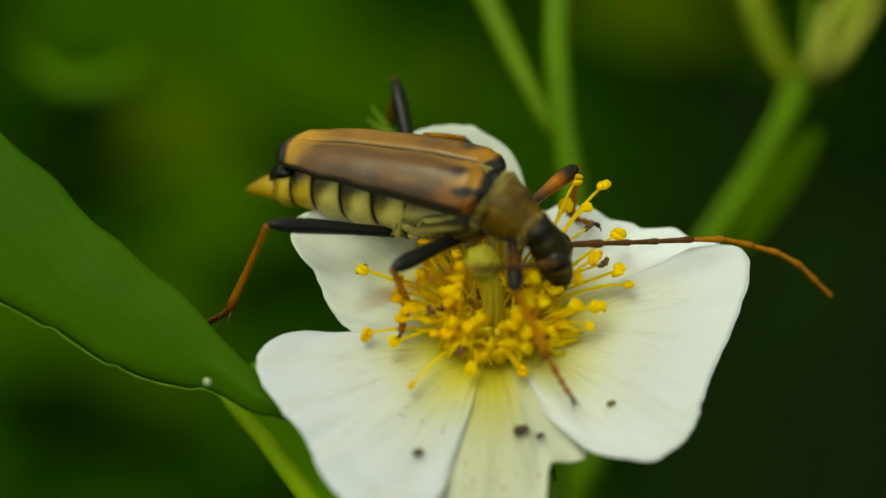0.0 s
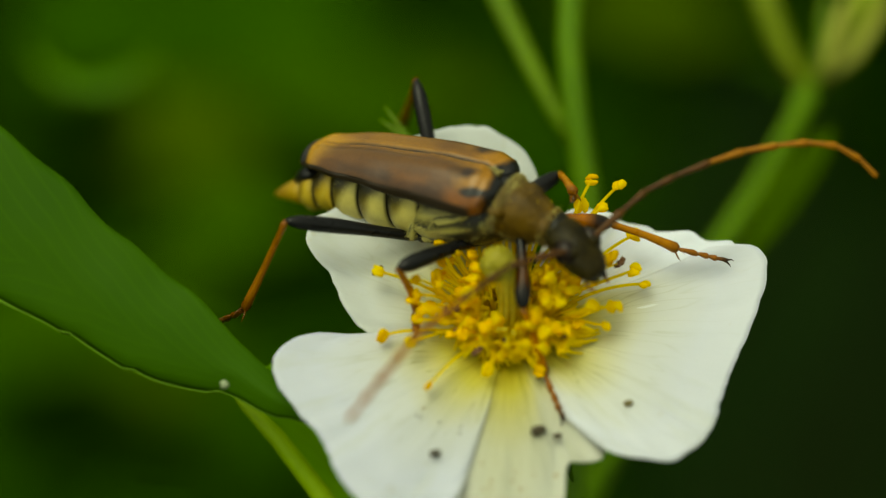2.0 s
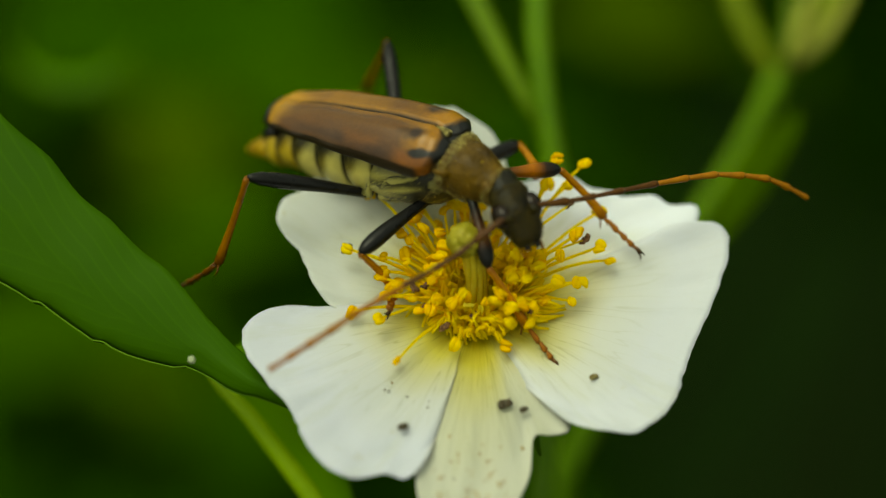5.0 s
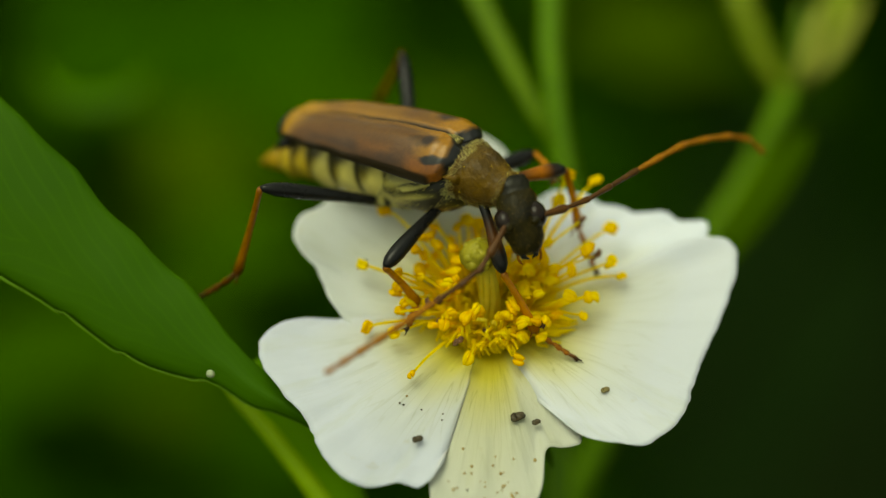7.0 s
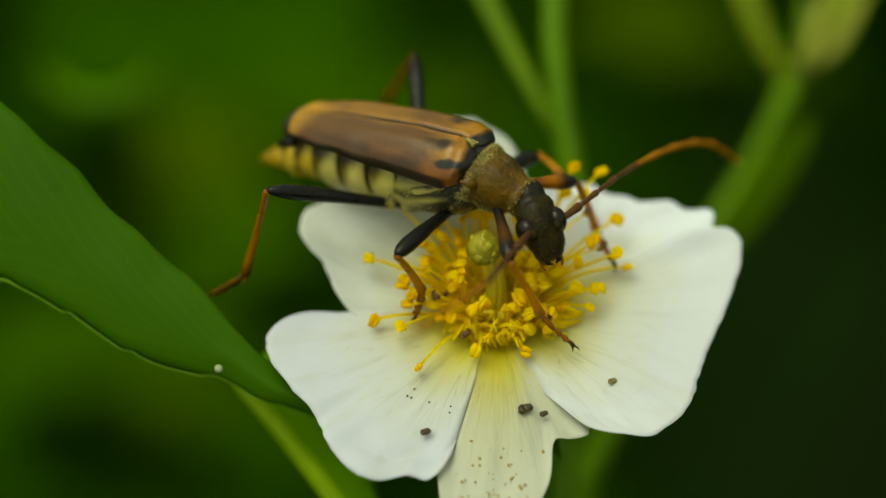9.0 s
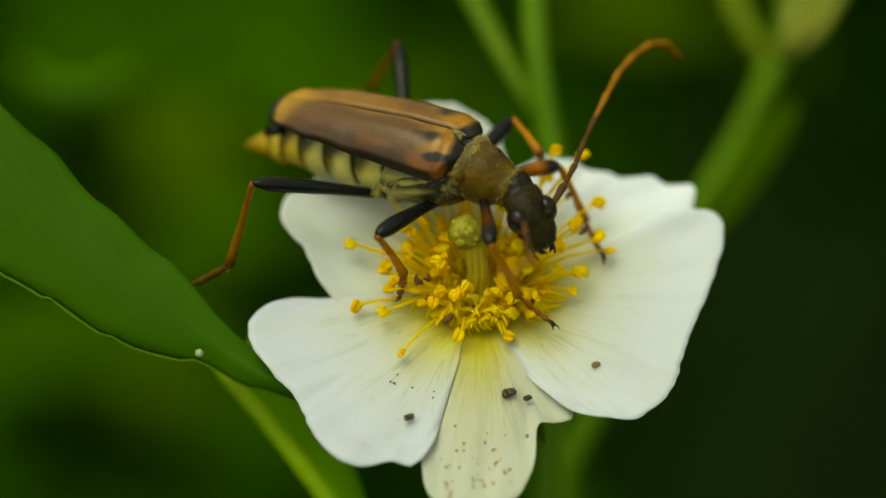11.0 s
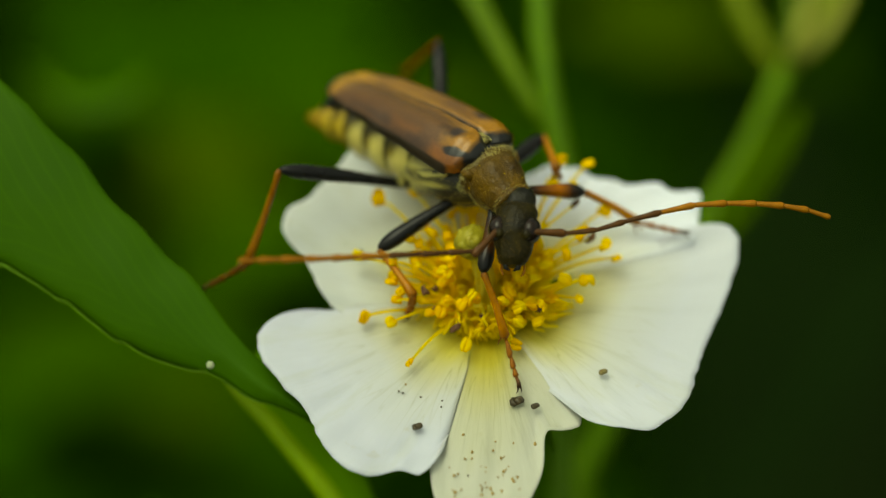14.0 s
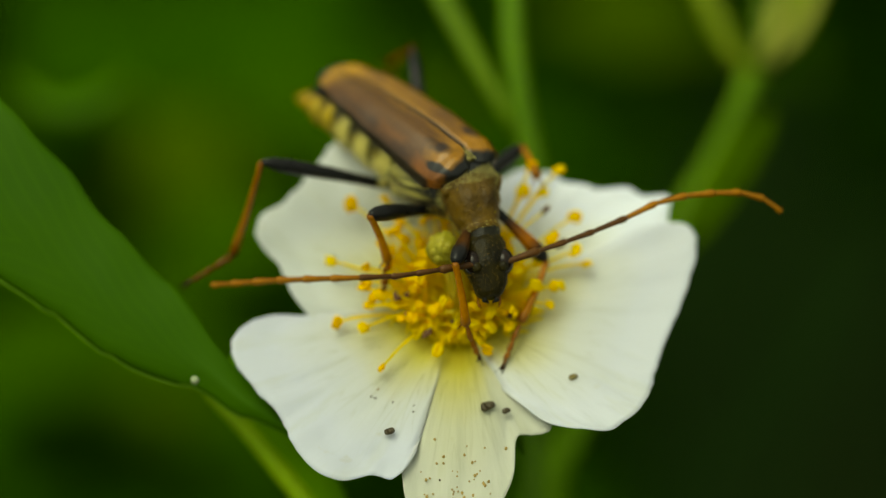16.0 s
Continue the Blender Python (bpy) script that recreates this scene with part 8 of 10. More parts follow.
    walk(BODY["ant_l_3"], [
        (0, pose(0.006434, 0.002853, -0.00391, 0, 14.9, 40)),
        (0.5, pose(0.006637, 0.002538, -0.003037, 0, 5.5, 29.1)),
        (1, pose(0.00621, 0.003143, -0.003372, 0, 12.8, 38.3)),
        (1.5, pose(0.006543, 0.003285, -0.000941, 0, -2, 42.3)),
        (2, pose(0.006821, 0.002869, -0.000099, 0, -10.6, 40.5)),
        (2.5, pose(0.006212, 0.004108, -0.001193, 0, 9.1, 52.9)),
        (3, pose(0.006655, 0.003745, -0.002399, 0, 14.6, 49.4)),
        (3.5, pose(0.006819, 0.00302, -0.00338, 0, 27.8, 45.1)),
        (4, pose(0.006794, 0.003036, -0.003326, 0, 25.5, 47.2)),
        (4.5, pose(0.006686, 0.003032, -0.003168, 0, 19.8, 52.2)),
        (5, pose(0.006456, 0.002972, -0.002929, 0, 12.8, 58)),
        (5.5, pose(0.006181, 0.002904, -0.002696, 0, 7.1, 62.8)),
        (6, pose(0.00605, 0.002877, -0.002593, 0, 4.8, 64.8)),
        (6.5, pose(0.005312, 0.002962, -0.00255, 0, 1.3, 74.2)),
        (7, pose(0.005364, 0.003032, -0.002654, 0, 3, 75.2)),
        (7.5, pose(0.004916, 0.003348, -0.002864, 0, 6, 79.2)),
        (8, pose(0.005076, 0.003326, -0.003188, 0, 18.5, 71.9)),
        (8.5, pose(0.00496, 0.003422, -0.003003, 0, 15.5, 74.5)),
        (9, pose(0.004658, 0.003608, -0.002548, 0, 7.9, 80.6)),
        (9.5, pose(0.004265, 0.003736, -0.001995, 0, -1.4, 88.1)),
        (10, pose(0.003929, 0.003762, -0.001547, 0, -8.8, 94.4)),
        (10.5, pose(0.003791, 0.003754, -0.001369, 0, -11.7, 97)),
        (11, pose(0.003838, 0.003792, -0.001343, 0, -10.9, 97)),
        (11.5, pose(0.004068, 0.004356, -0.00146, 0, -4.2, 87.9)),
        (12, pose(0.006758, 0.003755, -0.001692, 0, 7.7, 45.1)),
        (12.5, pose(0.006872, 0.002803, -0.00259, 0, 11.1, 45.7)),
        (13, pose(0.006927, 0.002317, -0.002848, 0, 12.6, 45.3)),
        (13.5, pose(0.006768, 0.001612, -0.002665, 0, 3.7, 48.2)),
        (14, pose(0.00643, 0.001971, -0.001793, 0, -7.4, 58.8)),
        (14.5, pose(0.005466, 0.002589, -0.001589, 0, -12.2, 70.2)),
        (15, pose(0.005176, 0.002917, -0.001482, 0, -14.7, 71.4)),
        (15.5, pose(0.005404, 0.002731, -0.00205, 0, -5.7, 70.4)),
        (16, pose(0.00539, 0.002697, -0.001396, 0, -14.2, 71.3))])
    walk(BODY["ant_l_4"], [
        (0, pose(0.007619, 0.003846, -0.004321, 0, 16.8, 38.8)),
        (0.5, pose(0.008029, 0.003313, -0.003189, 0, 7.9, 27.5)),
        (1, pose(0.007434, 0.004111, -0.003728, 0, 20, 33.9)),
        (1.5, pose(0.007725, 0.004362, -0.000885, 0, -0.5, 41.4)),
        (2, pose(0.008018, 0.00389, 0.000194, 0, -7.5, 38.7)),
        (2.5, pose(0.007165, 0.005368, -0.001447, 0, 12.1, 51.2)),
        (3, pose(0.007664, 0.00492, -0.002803, 0, 13, 50.1)),
        (3.5, pose(0.007817, 0.004022, -0.004127, 0, 27.8, 44.9)),
        (4, pose(0.007775, 0.004096, -0.004015, 0, 25.6, 47)),
        (4.5, pose(0.007609, 0.004222, -0.003709, 0, 20.1, 51.8)),
        (5, pose(0.007281, 0.004296, -0.003284, 0, 13.4, 57.4)),
        (5.5, pose(0.006907, 0.004316, -0.002894, 0, 8, 62)),
        (6, pose(0.006729, 0.004319, -0.002727, 0, 5.8, 63.9)),
        (6.5, pose(0.005749, 0.004501, -0.002586, 0, 2, 73.3)),
        (7, pose(0.005771, 0.004578, -0.002739, 0, 3.9, 74.3)),
        (7.5, pose(0.005213, 0.004911, -0.003033, 0, 7.3, 77.8)),
        (8, pose(0.005547, 0.004768, -0.003696, 0, 22.6, 69)),
        (8.5, pose(0.005373, 0.004908, -0.003431, 0, 19.2, 71.8)),
        (9, pose(0.004916, 0.005171, -0.002767, 0, 10.6, 78.7)),
        (9.5, pose(0.004318, 0.005334, -0.001955, 0, -0.1, 86.9)),
        (10, pose(0.003808, 0.005339, -0.001302, 0, -8.7, 93.7)),
        (10.5, pose(0.003599, 0.005308, -0.001043, 0, -11.9, 96.5)),
        (11, pose(0.003646, 0.005351, -0.00104, 0, -10.5, 95.3)),
        (11.5, pose(0.004126, 0.005951, -0.001342, 0, -2.6, 84.9)),
        (12, pose(0.007878, 0.004878, -0.001907, 0, 14.3, 40.7)),
        (12.5, pose(0.007969, 0.003926, -0.002898, 0, 14.3, 43.6)),
        (13, pose(0.008027, 0.003426, -0.003197, 0, 12.9, 45)),
        (13.5, pose(0.007832, 0.002802, -0.002768, 0, 3.9, 48.1)),
        (14, pose(0.007252, 0.003328, -0.001588, 0, -5.6, 57.7)),
        (14.5, pose(0.005994, 0.004061, -0.00125, 0, -12.4, 70.3)),
        (15, pose(0.00567, 0.004383, -0.001077, 0, -10.8, 68.1)),
        (15.5, pose(0.005938, 0.004231, -0.001892, 0, -4, 68.9)),
        (16, pose(0.005886, 0.004167, -0.001004, 0, -16.8, 73.7))])
    walk(BODY["ant_l_5"], [
        (0, pose(0.008739, 0.004746, -0.004754, 0, 27.5, 31.9)),
        (0.5, pose(0.009347, 0.003999, -0.003395, 0, 16.7, 21.6)),
        (1, pose(0.008604, 0.004896, -0.004241, 0, 24.7, 30.8)),
        (1.5, pose(0.00885, 0.005355, -0.000871, 0, 9.1, 36)),
        (2, pose(0.009177, 0.004821, 0.00039, 0, -0.1, 34.6)),
        (2.5, pose(0.008083, 0.006511, -0.001762, 0, 17.5, 48.6)),
        (3, pose(0.008602, 0.006041, -0.003141, 0, 16.2, 48.3)),
        (3.5, pose(0.008757, 0.004959, -0.004827, 0, 33.1, 42)),
        (4, pose(0.008699, 0.005084, -0.004662, 0, 30.5, 44.4)),
        (4.5, pose(0.008481, 0.005329, -0.004224, 0, 24, 49.8)),
        (5, pose(0.008067, 0.005525, -0.003632, 0, 16, 56.1)),
        (5.5, pose(0.007604, 0.005628, -0.003102, 0, 9.4, 61.1)),
        (6, pose(0.007385, 0.00566, -0.002878, 0, 6.8, 63.1)),
        (6.5, pose(0.00618, 0.005937, -0.00264, 0, 2.2, 72.9)),
        (7, pose(0.006176, 0.006018, -0.00284, 0, 4.6, 73.5)),
        (7.5, pose(0.005527, 0.006366, -0.003223, 0, 8.7, 76.7)),
        (8, pose(0.006043, 0.006061, -0.004273, 0, 28.7, 66.2)),
        (8.5, pose(0.005815, 0.006253, -0.003925, 0, 24.9, 69.3)),
        (9, pose(0.005206, 0.006617, -0.003043, 0, 14.9, 76.8)),
        (9.5, pose(0.004399, 0.006832, -0.001952, 0, 2.2, 85.5)),
        (10, pose(0.003712, 0.006818, -0.001076, 0, -7.9, 92.5)),
        (10.5, pose(0.003433, 0.006766, -0.000732, 0, -11.7, 95.4)),
        (11, pose(0.003509, 0.00682, -0.000767, 0, -10, 94.1)),
        (11.5, pose(0.00426, 0.007443, -0.001274, 0, 0.6, 81.1)),
        (12, pose(0.008979, 0.005826, -0.002277, 0, 17.8, 38.3)),
        (12.5, pose(0.009021, 0.004929, -0.003269, 0, 24.2, 37)),
        (13, pose(0.00906, 0.004461, -0.003532, 0, 20.4, 40.6)),
        (13.5, pose(0.008832, 0.003916, -0.002871, 0, 7, 46.4)),
        (14, pose(0.00805, 0.004589, -0.00144, 0, 2.1, 53.3)),
        (14.5, pose(0.006489, 0.00544, -0.000928, 0, -3.4, 64.1)),
        (15, pose(0.006221, 0.00575, -0.000794, 0, -3.9, 62.8)),
        (15.5, pose(0.006476, 0.005627, -0.001788, 0, 3.5, 63.2)),
        (16, pose(0.00629, 0.005545, -0.00057, 0, -7.6, 65.9))])
    walk(BODY["ant_l_6"], [
        (0, pose(0.009793, 0.005402, -0.0054, 0, 29.1, 30.7)),
        (0.5, pose(0.010593, 0.004493, -0.003796, 0, 27.5, 13.3)),
        (1, pose(0.009697, 0.005547, -0.004826, 0, 38.7, 21.3)),
        (1.5, pose(0.009969, 0.006166, -0.001094, 0, 14.1, 33.1)),
        (2, pose(0.010329, 0.005616, 0.000394, 0, 3.8, 32.5)),
        (2.5, pose(0.008966, 0.007513, -0.002183, 0, 27.8, 43.3)),
        (3, pose(0.009496, 0.007045, -0.003531, 0, 23.1, 44.4)),
        (3.5, pose(0.009628, 0.005745, -0.005591, 0, 38.6, 38.7)),
        (4, pose(0.009561, 0.005928, -0.005372, 0, 36.2, 40.9)),
        (4.5, pose(0.009307, 0.006306, -0.004792, 0, 30.5, 45.9)),
        (5, pose(0.008818, 0.006642, -0.004017, 0, 23.4, 51.5)),
        (5.5, pose(0.008271, 0.006837, -0.003332, 0, 17.6, 56)),
        (6, pose(0.008014, 0.0069, -0.003044, 0, 15.2, 57.8)),
        (6.5, pose(0.006592, 0.007274, -0.002695, 0, 8.9, 68.9)),
        (7, pose(0.006573, 0.007356, -0.002953, 0, 15.6, 67)),
        (7.5, pose(0.005846, 0.007712, -0.003434, 0, 23.1, 68.6)),
        (8, pose(0.006537, 0.007184, -0.004946, 0, 37, 62.3)),
        (8.5, pose(0.006263, 0.007442, -0.004515, 0, 32.8, 65.5)),
        (9, pose(0.005515, 0.007935, -0.003402, 0, 21.6, 72.9)),
        (9.5, pose(0.004509, 0.008227, -0.002004, 0, 7.2, 81.1)),
        (10, pose(0.003651, 0.008204, -0.000884, 0, -4.1, 87.4)),
        (10.5, pose(0.003305, 0.008131, -0.000449, 0, -8.4, 89.9)),
        (11, pose(0.003411, 0.008195, -0.000523, 0, -4.1, 85.5)),
        (11.5, pose(0.004477, 0.008826, -0.001288, 0, 6.3, 74.7)),
        (12, pose(0.010026, 0.006652, -0.002704, 0, 28.6, 30.8)),
        (12.5, pose(0.01004, 0.005698, -0.003844, 0, 29.8, 33)),
        (13, pose(0.010057, 0.005314, -0.00402, 0, 27.5, 35.9)),
        (13.5, pose(0.00979, 0.004922, -0.003041, 0, 15, 41.8)),
        (14, pose(0.008885, 0.005712, -0.001491, 0, 5.4, 51.5)),
        (14.5, pose(0.0071, 0.006697, -0.000846, 0, 2.6, 60.1)),
        (15, pose(0.00686, 0.006992, -0.000699, 0, -1.2, 60.7)),
        (15.5, pose(0.007106, 0.006874, -0.001875, 0, 5.6, 61.6)),
        (16, pose(0.006858, 0.006811, -0.000386, 0, -1.3, 60.9))])
    walk(BODY["ant_l_7"], [
        (0, pose(0.010769, 0.005981, -0.006034, 0, 40.8, 23.5)),
        (0.5, pose(0.011715, 0.004758, -0.004397, 0, 35.5, 6.1)),
        (1, pose(0.010642, 0.005915, -0.00564, 0, 47.9, 13.6)),
        (1.5, pose(0.011025, 0.006855, -0.00141, 0, 30.6, 23.6)),
        (2, pose(0.011424, 0.006313, 0.000309, 0, 14.5, 26.3)),
        (2.5, pose(0.009803, 0.008302, -0.002789, 0, 35.5, 40.1)),
        (3, pose(0.010351, 0.007881, -0.004042, 0, 27.3, 42.4)),
        (3.5, pose(0.010421, 0.00638, -0.006402, 0, 46.1, 34.6)),
        (4, pose(0.010354, 0.006614, -0.00614, 0, 43.3, 37.2)),
        (4.5, pose(0.010087, 0.007111, -0.005451, 0, 36.4, 43.1)),
        (5, pose(0.00956, 0.007576, -0.004533, 0, 27.8, 49.4)),
        (5.5, pose(0.008964, 0.007865, -0.003725, 0, 20.8, 54.2)),
        (6, pose(0.008681, 0.007961, -0.003386, 0, 17.9, 56.1)),
        (6.5, pose(0.007054, 0.008472, -0.002896, 0, 17, 64)),
        (7, pose(0.007061, 0.008509, -0.003301, 0, 19.5, 64.4)),
        (7.5, pose(0.006283, 0.008825, -0.003945, 0, 27.5, 65.7)),
        (8, pose(0.007021, 0.008103, -0.005729, 0, 54.5, 61.9)),
        (8.5, pose(0.006716, 0.008436, -0.005219, 0, 49.2, 65.8)),
        (9, pose(0.005871, 0.00909, -0.00388, 0, 34.2, 73.5)),
        (9.5, pose(0.004708, 0.009501, -0.002168, 0, 14.2, 80.7)),
        (10, pose(0.003709, 0.009499, -0.000791, 0, -1.1, 85.7)),
        (10.5, pose(0.003306, 0.009417, -0.000258, 0, -6.5, 87.6)),
        (11, pose(0.003512, 0.009488, -0.00043, 0, 2.8, 79)),
        (11.5, pose(0.004817, 0.010073, -0.00143, 0, 17.8, 69.6)),
        (12, pose(0.011006, 0.007237, -0.003327, 0, 40, 21)),
        (12.5, pose(0.010985, 0.006313, -0.00449, 0, 35.4, 28.6)),
        (13, pose(0.010991, 0.005989, -0.004621, 0, 35.8, 29.9)),
        (13.5, pose(0.010727, 0.005758, -0.003377, 0, 17.9, 40)),
        (14, pose(0.009692, 0.006724, -0.001614, 0, 8.9, 49.5)),
        (14.5, pose(0.007747, 0.007823, -0.000905, 0, 2, 60.4)),
        (15, pose(0.007495, 0.008125, -0.00067, 0, 1.2, 59)),
        (15.5, pose(0.007721, 0.008013, -0.002001, 0, 7.1, 60.5)),
        (16, pose(0.007489, 0.007947, -0.000356, 0, 2.3, 58.3))])
    walk(BODY["ant_l_8"], [
        (0, pose(0.011602, 0.006344, -0.006817, 16.7, 51.9, 13.3)),
        (0.5, pose(0.012686, 0.004861, -0.005094, -9.8, 46, -7.1)),
        (1, pose(0.011423, 0.006104, -0.006531, -16.6, 65.6, -15.2)),
        (1.5, pose(0.011972, 0.007268, -0.00202, 12.1, 47.3, 8.9)),
        (2, pose(0.012465, 0.006827, 0.000008, 22.4, 33.7, 12.9)),
        (2.5, pose(0.01055, 0.008932, -0.003486, 31.9, 56.1, 27.3)),
        (3, pose(0.011139, 0.008599, -0.004592, 38.7, 47, 30.4)),
        (3.5, pose(0.011107, 0.006852, -0.007266, 24.3, 60.7, 21.5)),
        (4, pose(0.011049, 0.007142, -0.006964, 29.7, 57.9, 25.8)),
        (4.5, pose(0.010792, 0.007771, -0.006163, 41.6, 50.3, 34.4)),
        (5, pose(0.01025, 0.008383, -0.005093, 54.3, 40.8, 42.3)),
        (5.5, pose(0.00962, 0.008775, -0.00415, 63.7, 32.8, 47.7)),
        (6, pose(0.009318, 0.008909, -0.003755, 67.2, 29.6, 49.6)),
        (6.5, pose(0.007558, 0.009503, -0.003247, 76.3, 25.9, 60.9)),
        (7, pose(0.00755, 0.009529, -0.003702, 73.4, 32.7, 61.1)),
        (7.5, pose(0.006721, 0.009795, -0.004499, 70.5, 46.6, 63.9)),
        (8, pose(0.007349, 0.008719, -0.006705, 62.6, 71.5, 61.3)),
        (8.5, pose(0.007038, 0.009151, -0.006127, 66.4, 65.8, 64.4)),
        (9, pose(0.006153, 0.010042, -0.004554, 73.6, 50, 69)),
        (9.5, pose(0.004896, 0.010649, -0.002462, 81.2, 29.2, 72.3)),
        (10, pose(0.003799, 0.010696, -0.000768, 86.3, 13.3, 74.4)),
        (10.5, pose(0.003357, 0.010608, -0.000121, 88, 7.5, 75.2)),
        (11, pose(0.003741, 0.010664, -0.000489, 80.5, 24.2, 67.7)),
        (11.5, pose(0.005215, 0.011143, -0.001797, 63.1, 44.4, 54.1)),
        (12, pose(0.011865, 0.007565, -0.004098, -0.9, 56.1, -0.8)),
        (12.5, pose(0.011844, 0.006782, -0.005185, 25.8, 45.7, 19.1)),
        (13, pose(0.011835, 0.006473, -0.005323, 30.5, 44.3, 22.4)),
        (13.5, pose(0.0116, 0.006493, -0.003747, 62.3, 23.1, 36.9)),
        (14, pose(0.010461, 0.007626, -0.0018, 77.9, 13.3, 47.1)),
        (14.5, pose(0.00834, 0.008865, -0.000947, 85.9, 6.5, 58)),
        (15, pose(0.008114, 0.009153, -0.000696, 78.2, 14.9, 50.9)),
        (15.5, pose(0.008308, 0.009049, -0.00215, 78.6, 16.6, 54.6)),
        (16, pose(0.00812, 0.008967, -0.000405, 77.7, 15.2, 50.1))])
    walk(BODY["ant_l_9"], [
        (0, pose(0.012263, 0.0065, -0.007683, 16.1, 52.1, 12.9)),
        (0.5, pose(0.013444, 0.004767, -0.005886, -10.7, 46.5, -7.8)),
        (1, pose(0.011862, 0.005985, -0.007532, -25.2, 67.5, -23.5)),
        (1.5, pose(0.012709, 0.007384, -0.002828, 11.4, 47.6, 8.5)),
        (2, pose(0.013357, 0.007031, -0.000603, -0.2, 45.8, -0.2)),
        (2.5, pose(0.011095, 0.009213, -0.004398, 28.8, 58.1, 25)),
        (3, pose(0.011785, 0.008978, -0.005397, 32.7, 51.1, 26.5)),
        (3.5, pose(0.011607, 0.007049, -0.008226, 22.3, 61.7, 19.9)),
        (4, pose(0.011576, 0.007397, -0.007895, 27, 59.3, 23.7)),
        (4.5, pose(0.011371, 0.008167, -0.00701, 37.4, 53, 31.4)),
        (5, pose(0.010867, 0.008943, -0.005811, 48.5, 45, 38.7)),
        (5.5, pose(0.010243, 0.009459, -0.004746, 57, 38.4, 43.7)),
        (6, pose(0.009937, 0.009638, -0.004299, 60.2, 35.7, 45.5)),
        (6.5, pose(0.00804, 0.010367, -0.003728, 59.1, 47.5, 50.9)),
        (7, pose(0.007998, 0.010339, -0.004297, 53.5, 59.3, 49.4)),
        (7.5, pose(0.007053, 0.010474, -0.005298, 59.9, 70.6, 58.4)),
        (8, pose(0.007516, 0.009025, -0.007748, 61.6, 71.9, 60.4)),
        (8.5, pose(0.007232, 0.009558, -0.00713, 64.5, 66.4, 62.5)),
        (9, pose(0.006407, 0.010702, -0.005397, 70.4, 51.8, 65.6)),
        (9.5, pose(0.005188, 0.011564, -0.002998, 77.7, 32.9, 68)),
        (10, pose(0.004087, 0.011727, -0.001021, 83.4, 18.2, 69.6)),
        (10.5, pose(0.003636, 0.011663, -0.000266, 85.5, 12.7, 70.2)),
        (11, pose(0.004122, 0.011592, -0.00094, 57.7, 61.8, 54.3)),
        (11.5, pose(0.005676, 0.01178, -0.002567, 60.5, 46.4, 52)),
        (12, pose(0.012478, 0.007557, -0.005011, -15.1, 60.5, -13.2)),
        (12.5, pose(0.012569, 0.007033, -0.005973, 10.2, 53.5, 8.2)),
        (13, pose(0.012563, 0.006773, -0.006091, 4.4, 57.4, 3.7)),
        (13.5, pose(0.01241, 0.0071, -0.00418, 50.2, 30.9, 31.6)),
        (14, pose(0.011189, 0.00841, -0.002054, 69.2, 20.7, 43)),
        (14.5, pose(0.008919, 0.009792, -0.001072, 68.4, 25.4, 47.4)),
        (15, pose(0.008785, 0.009978, -0.000978, 48.5, 37, 34.2)),
        (15.5, pose(0.008918, 0.009908, -0.002463, 61.9, 31.1, 44)),
        (16, pose(0.0088, 0.009782, -0.000693, 55, 32.3, 37.4))])
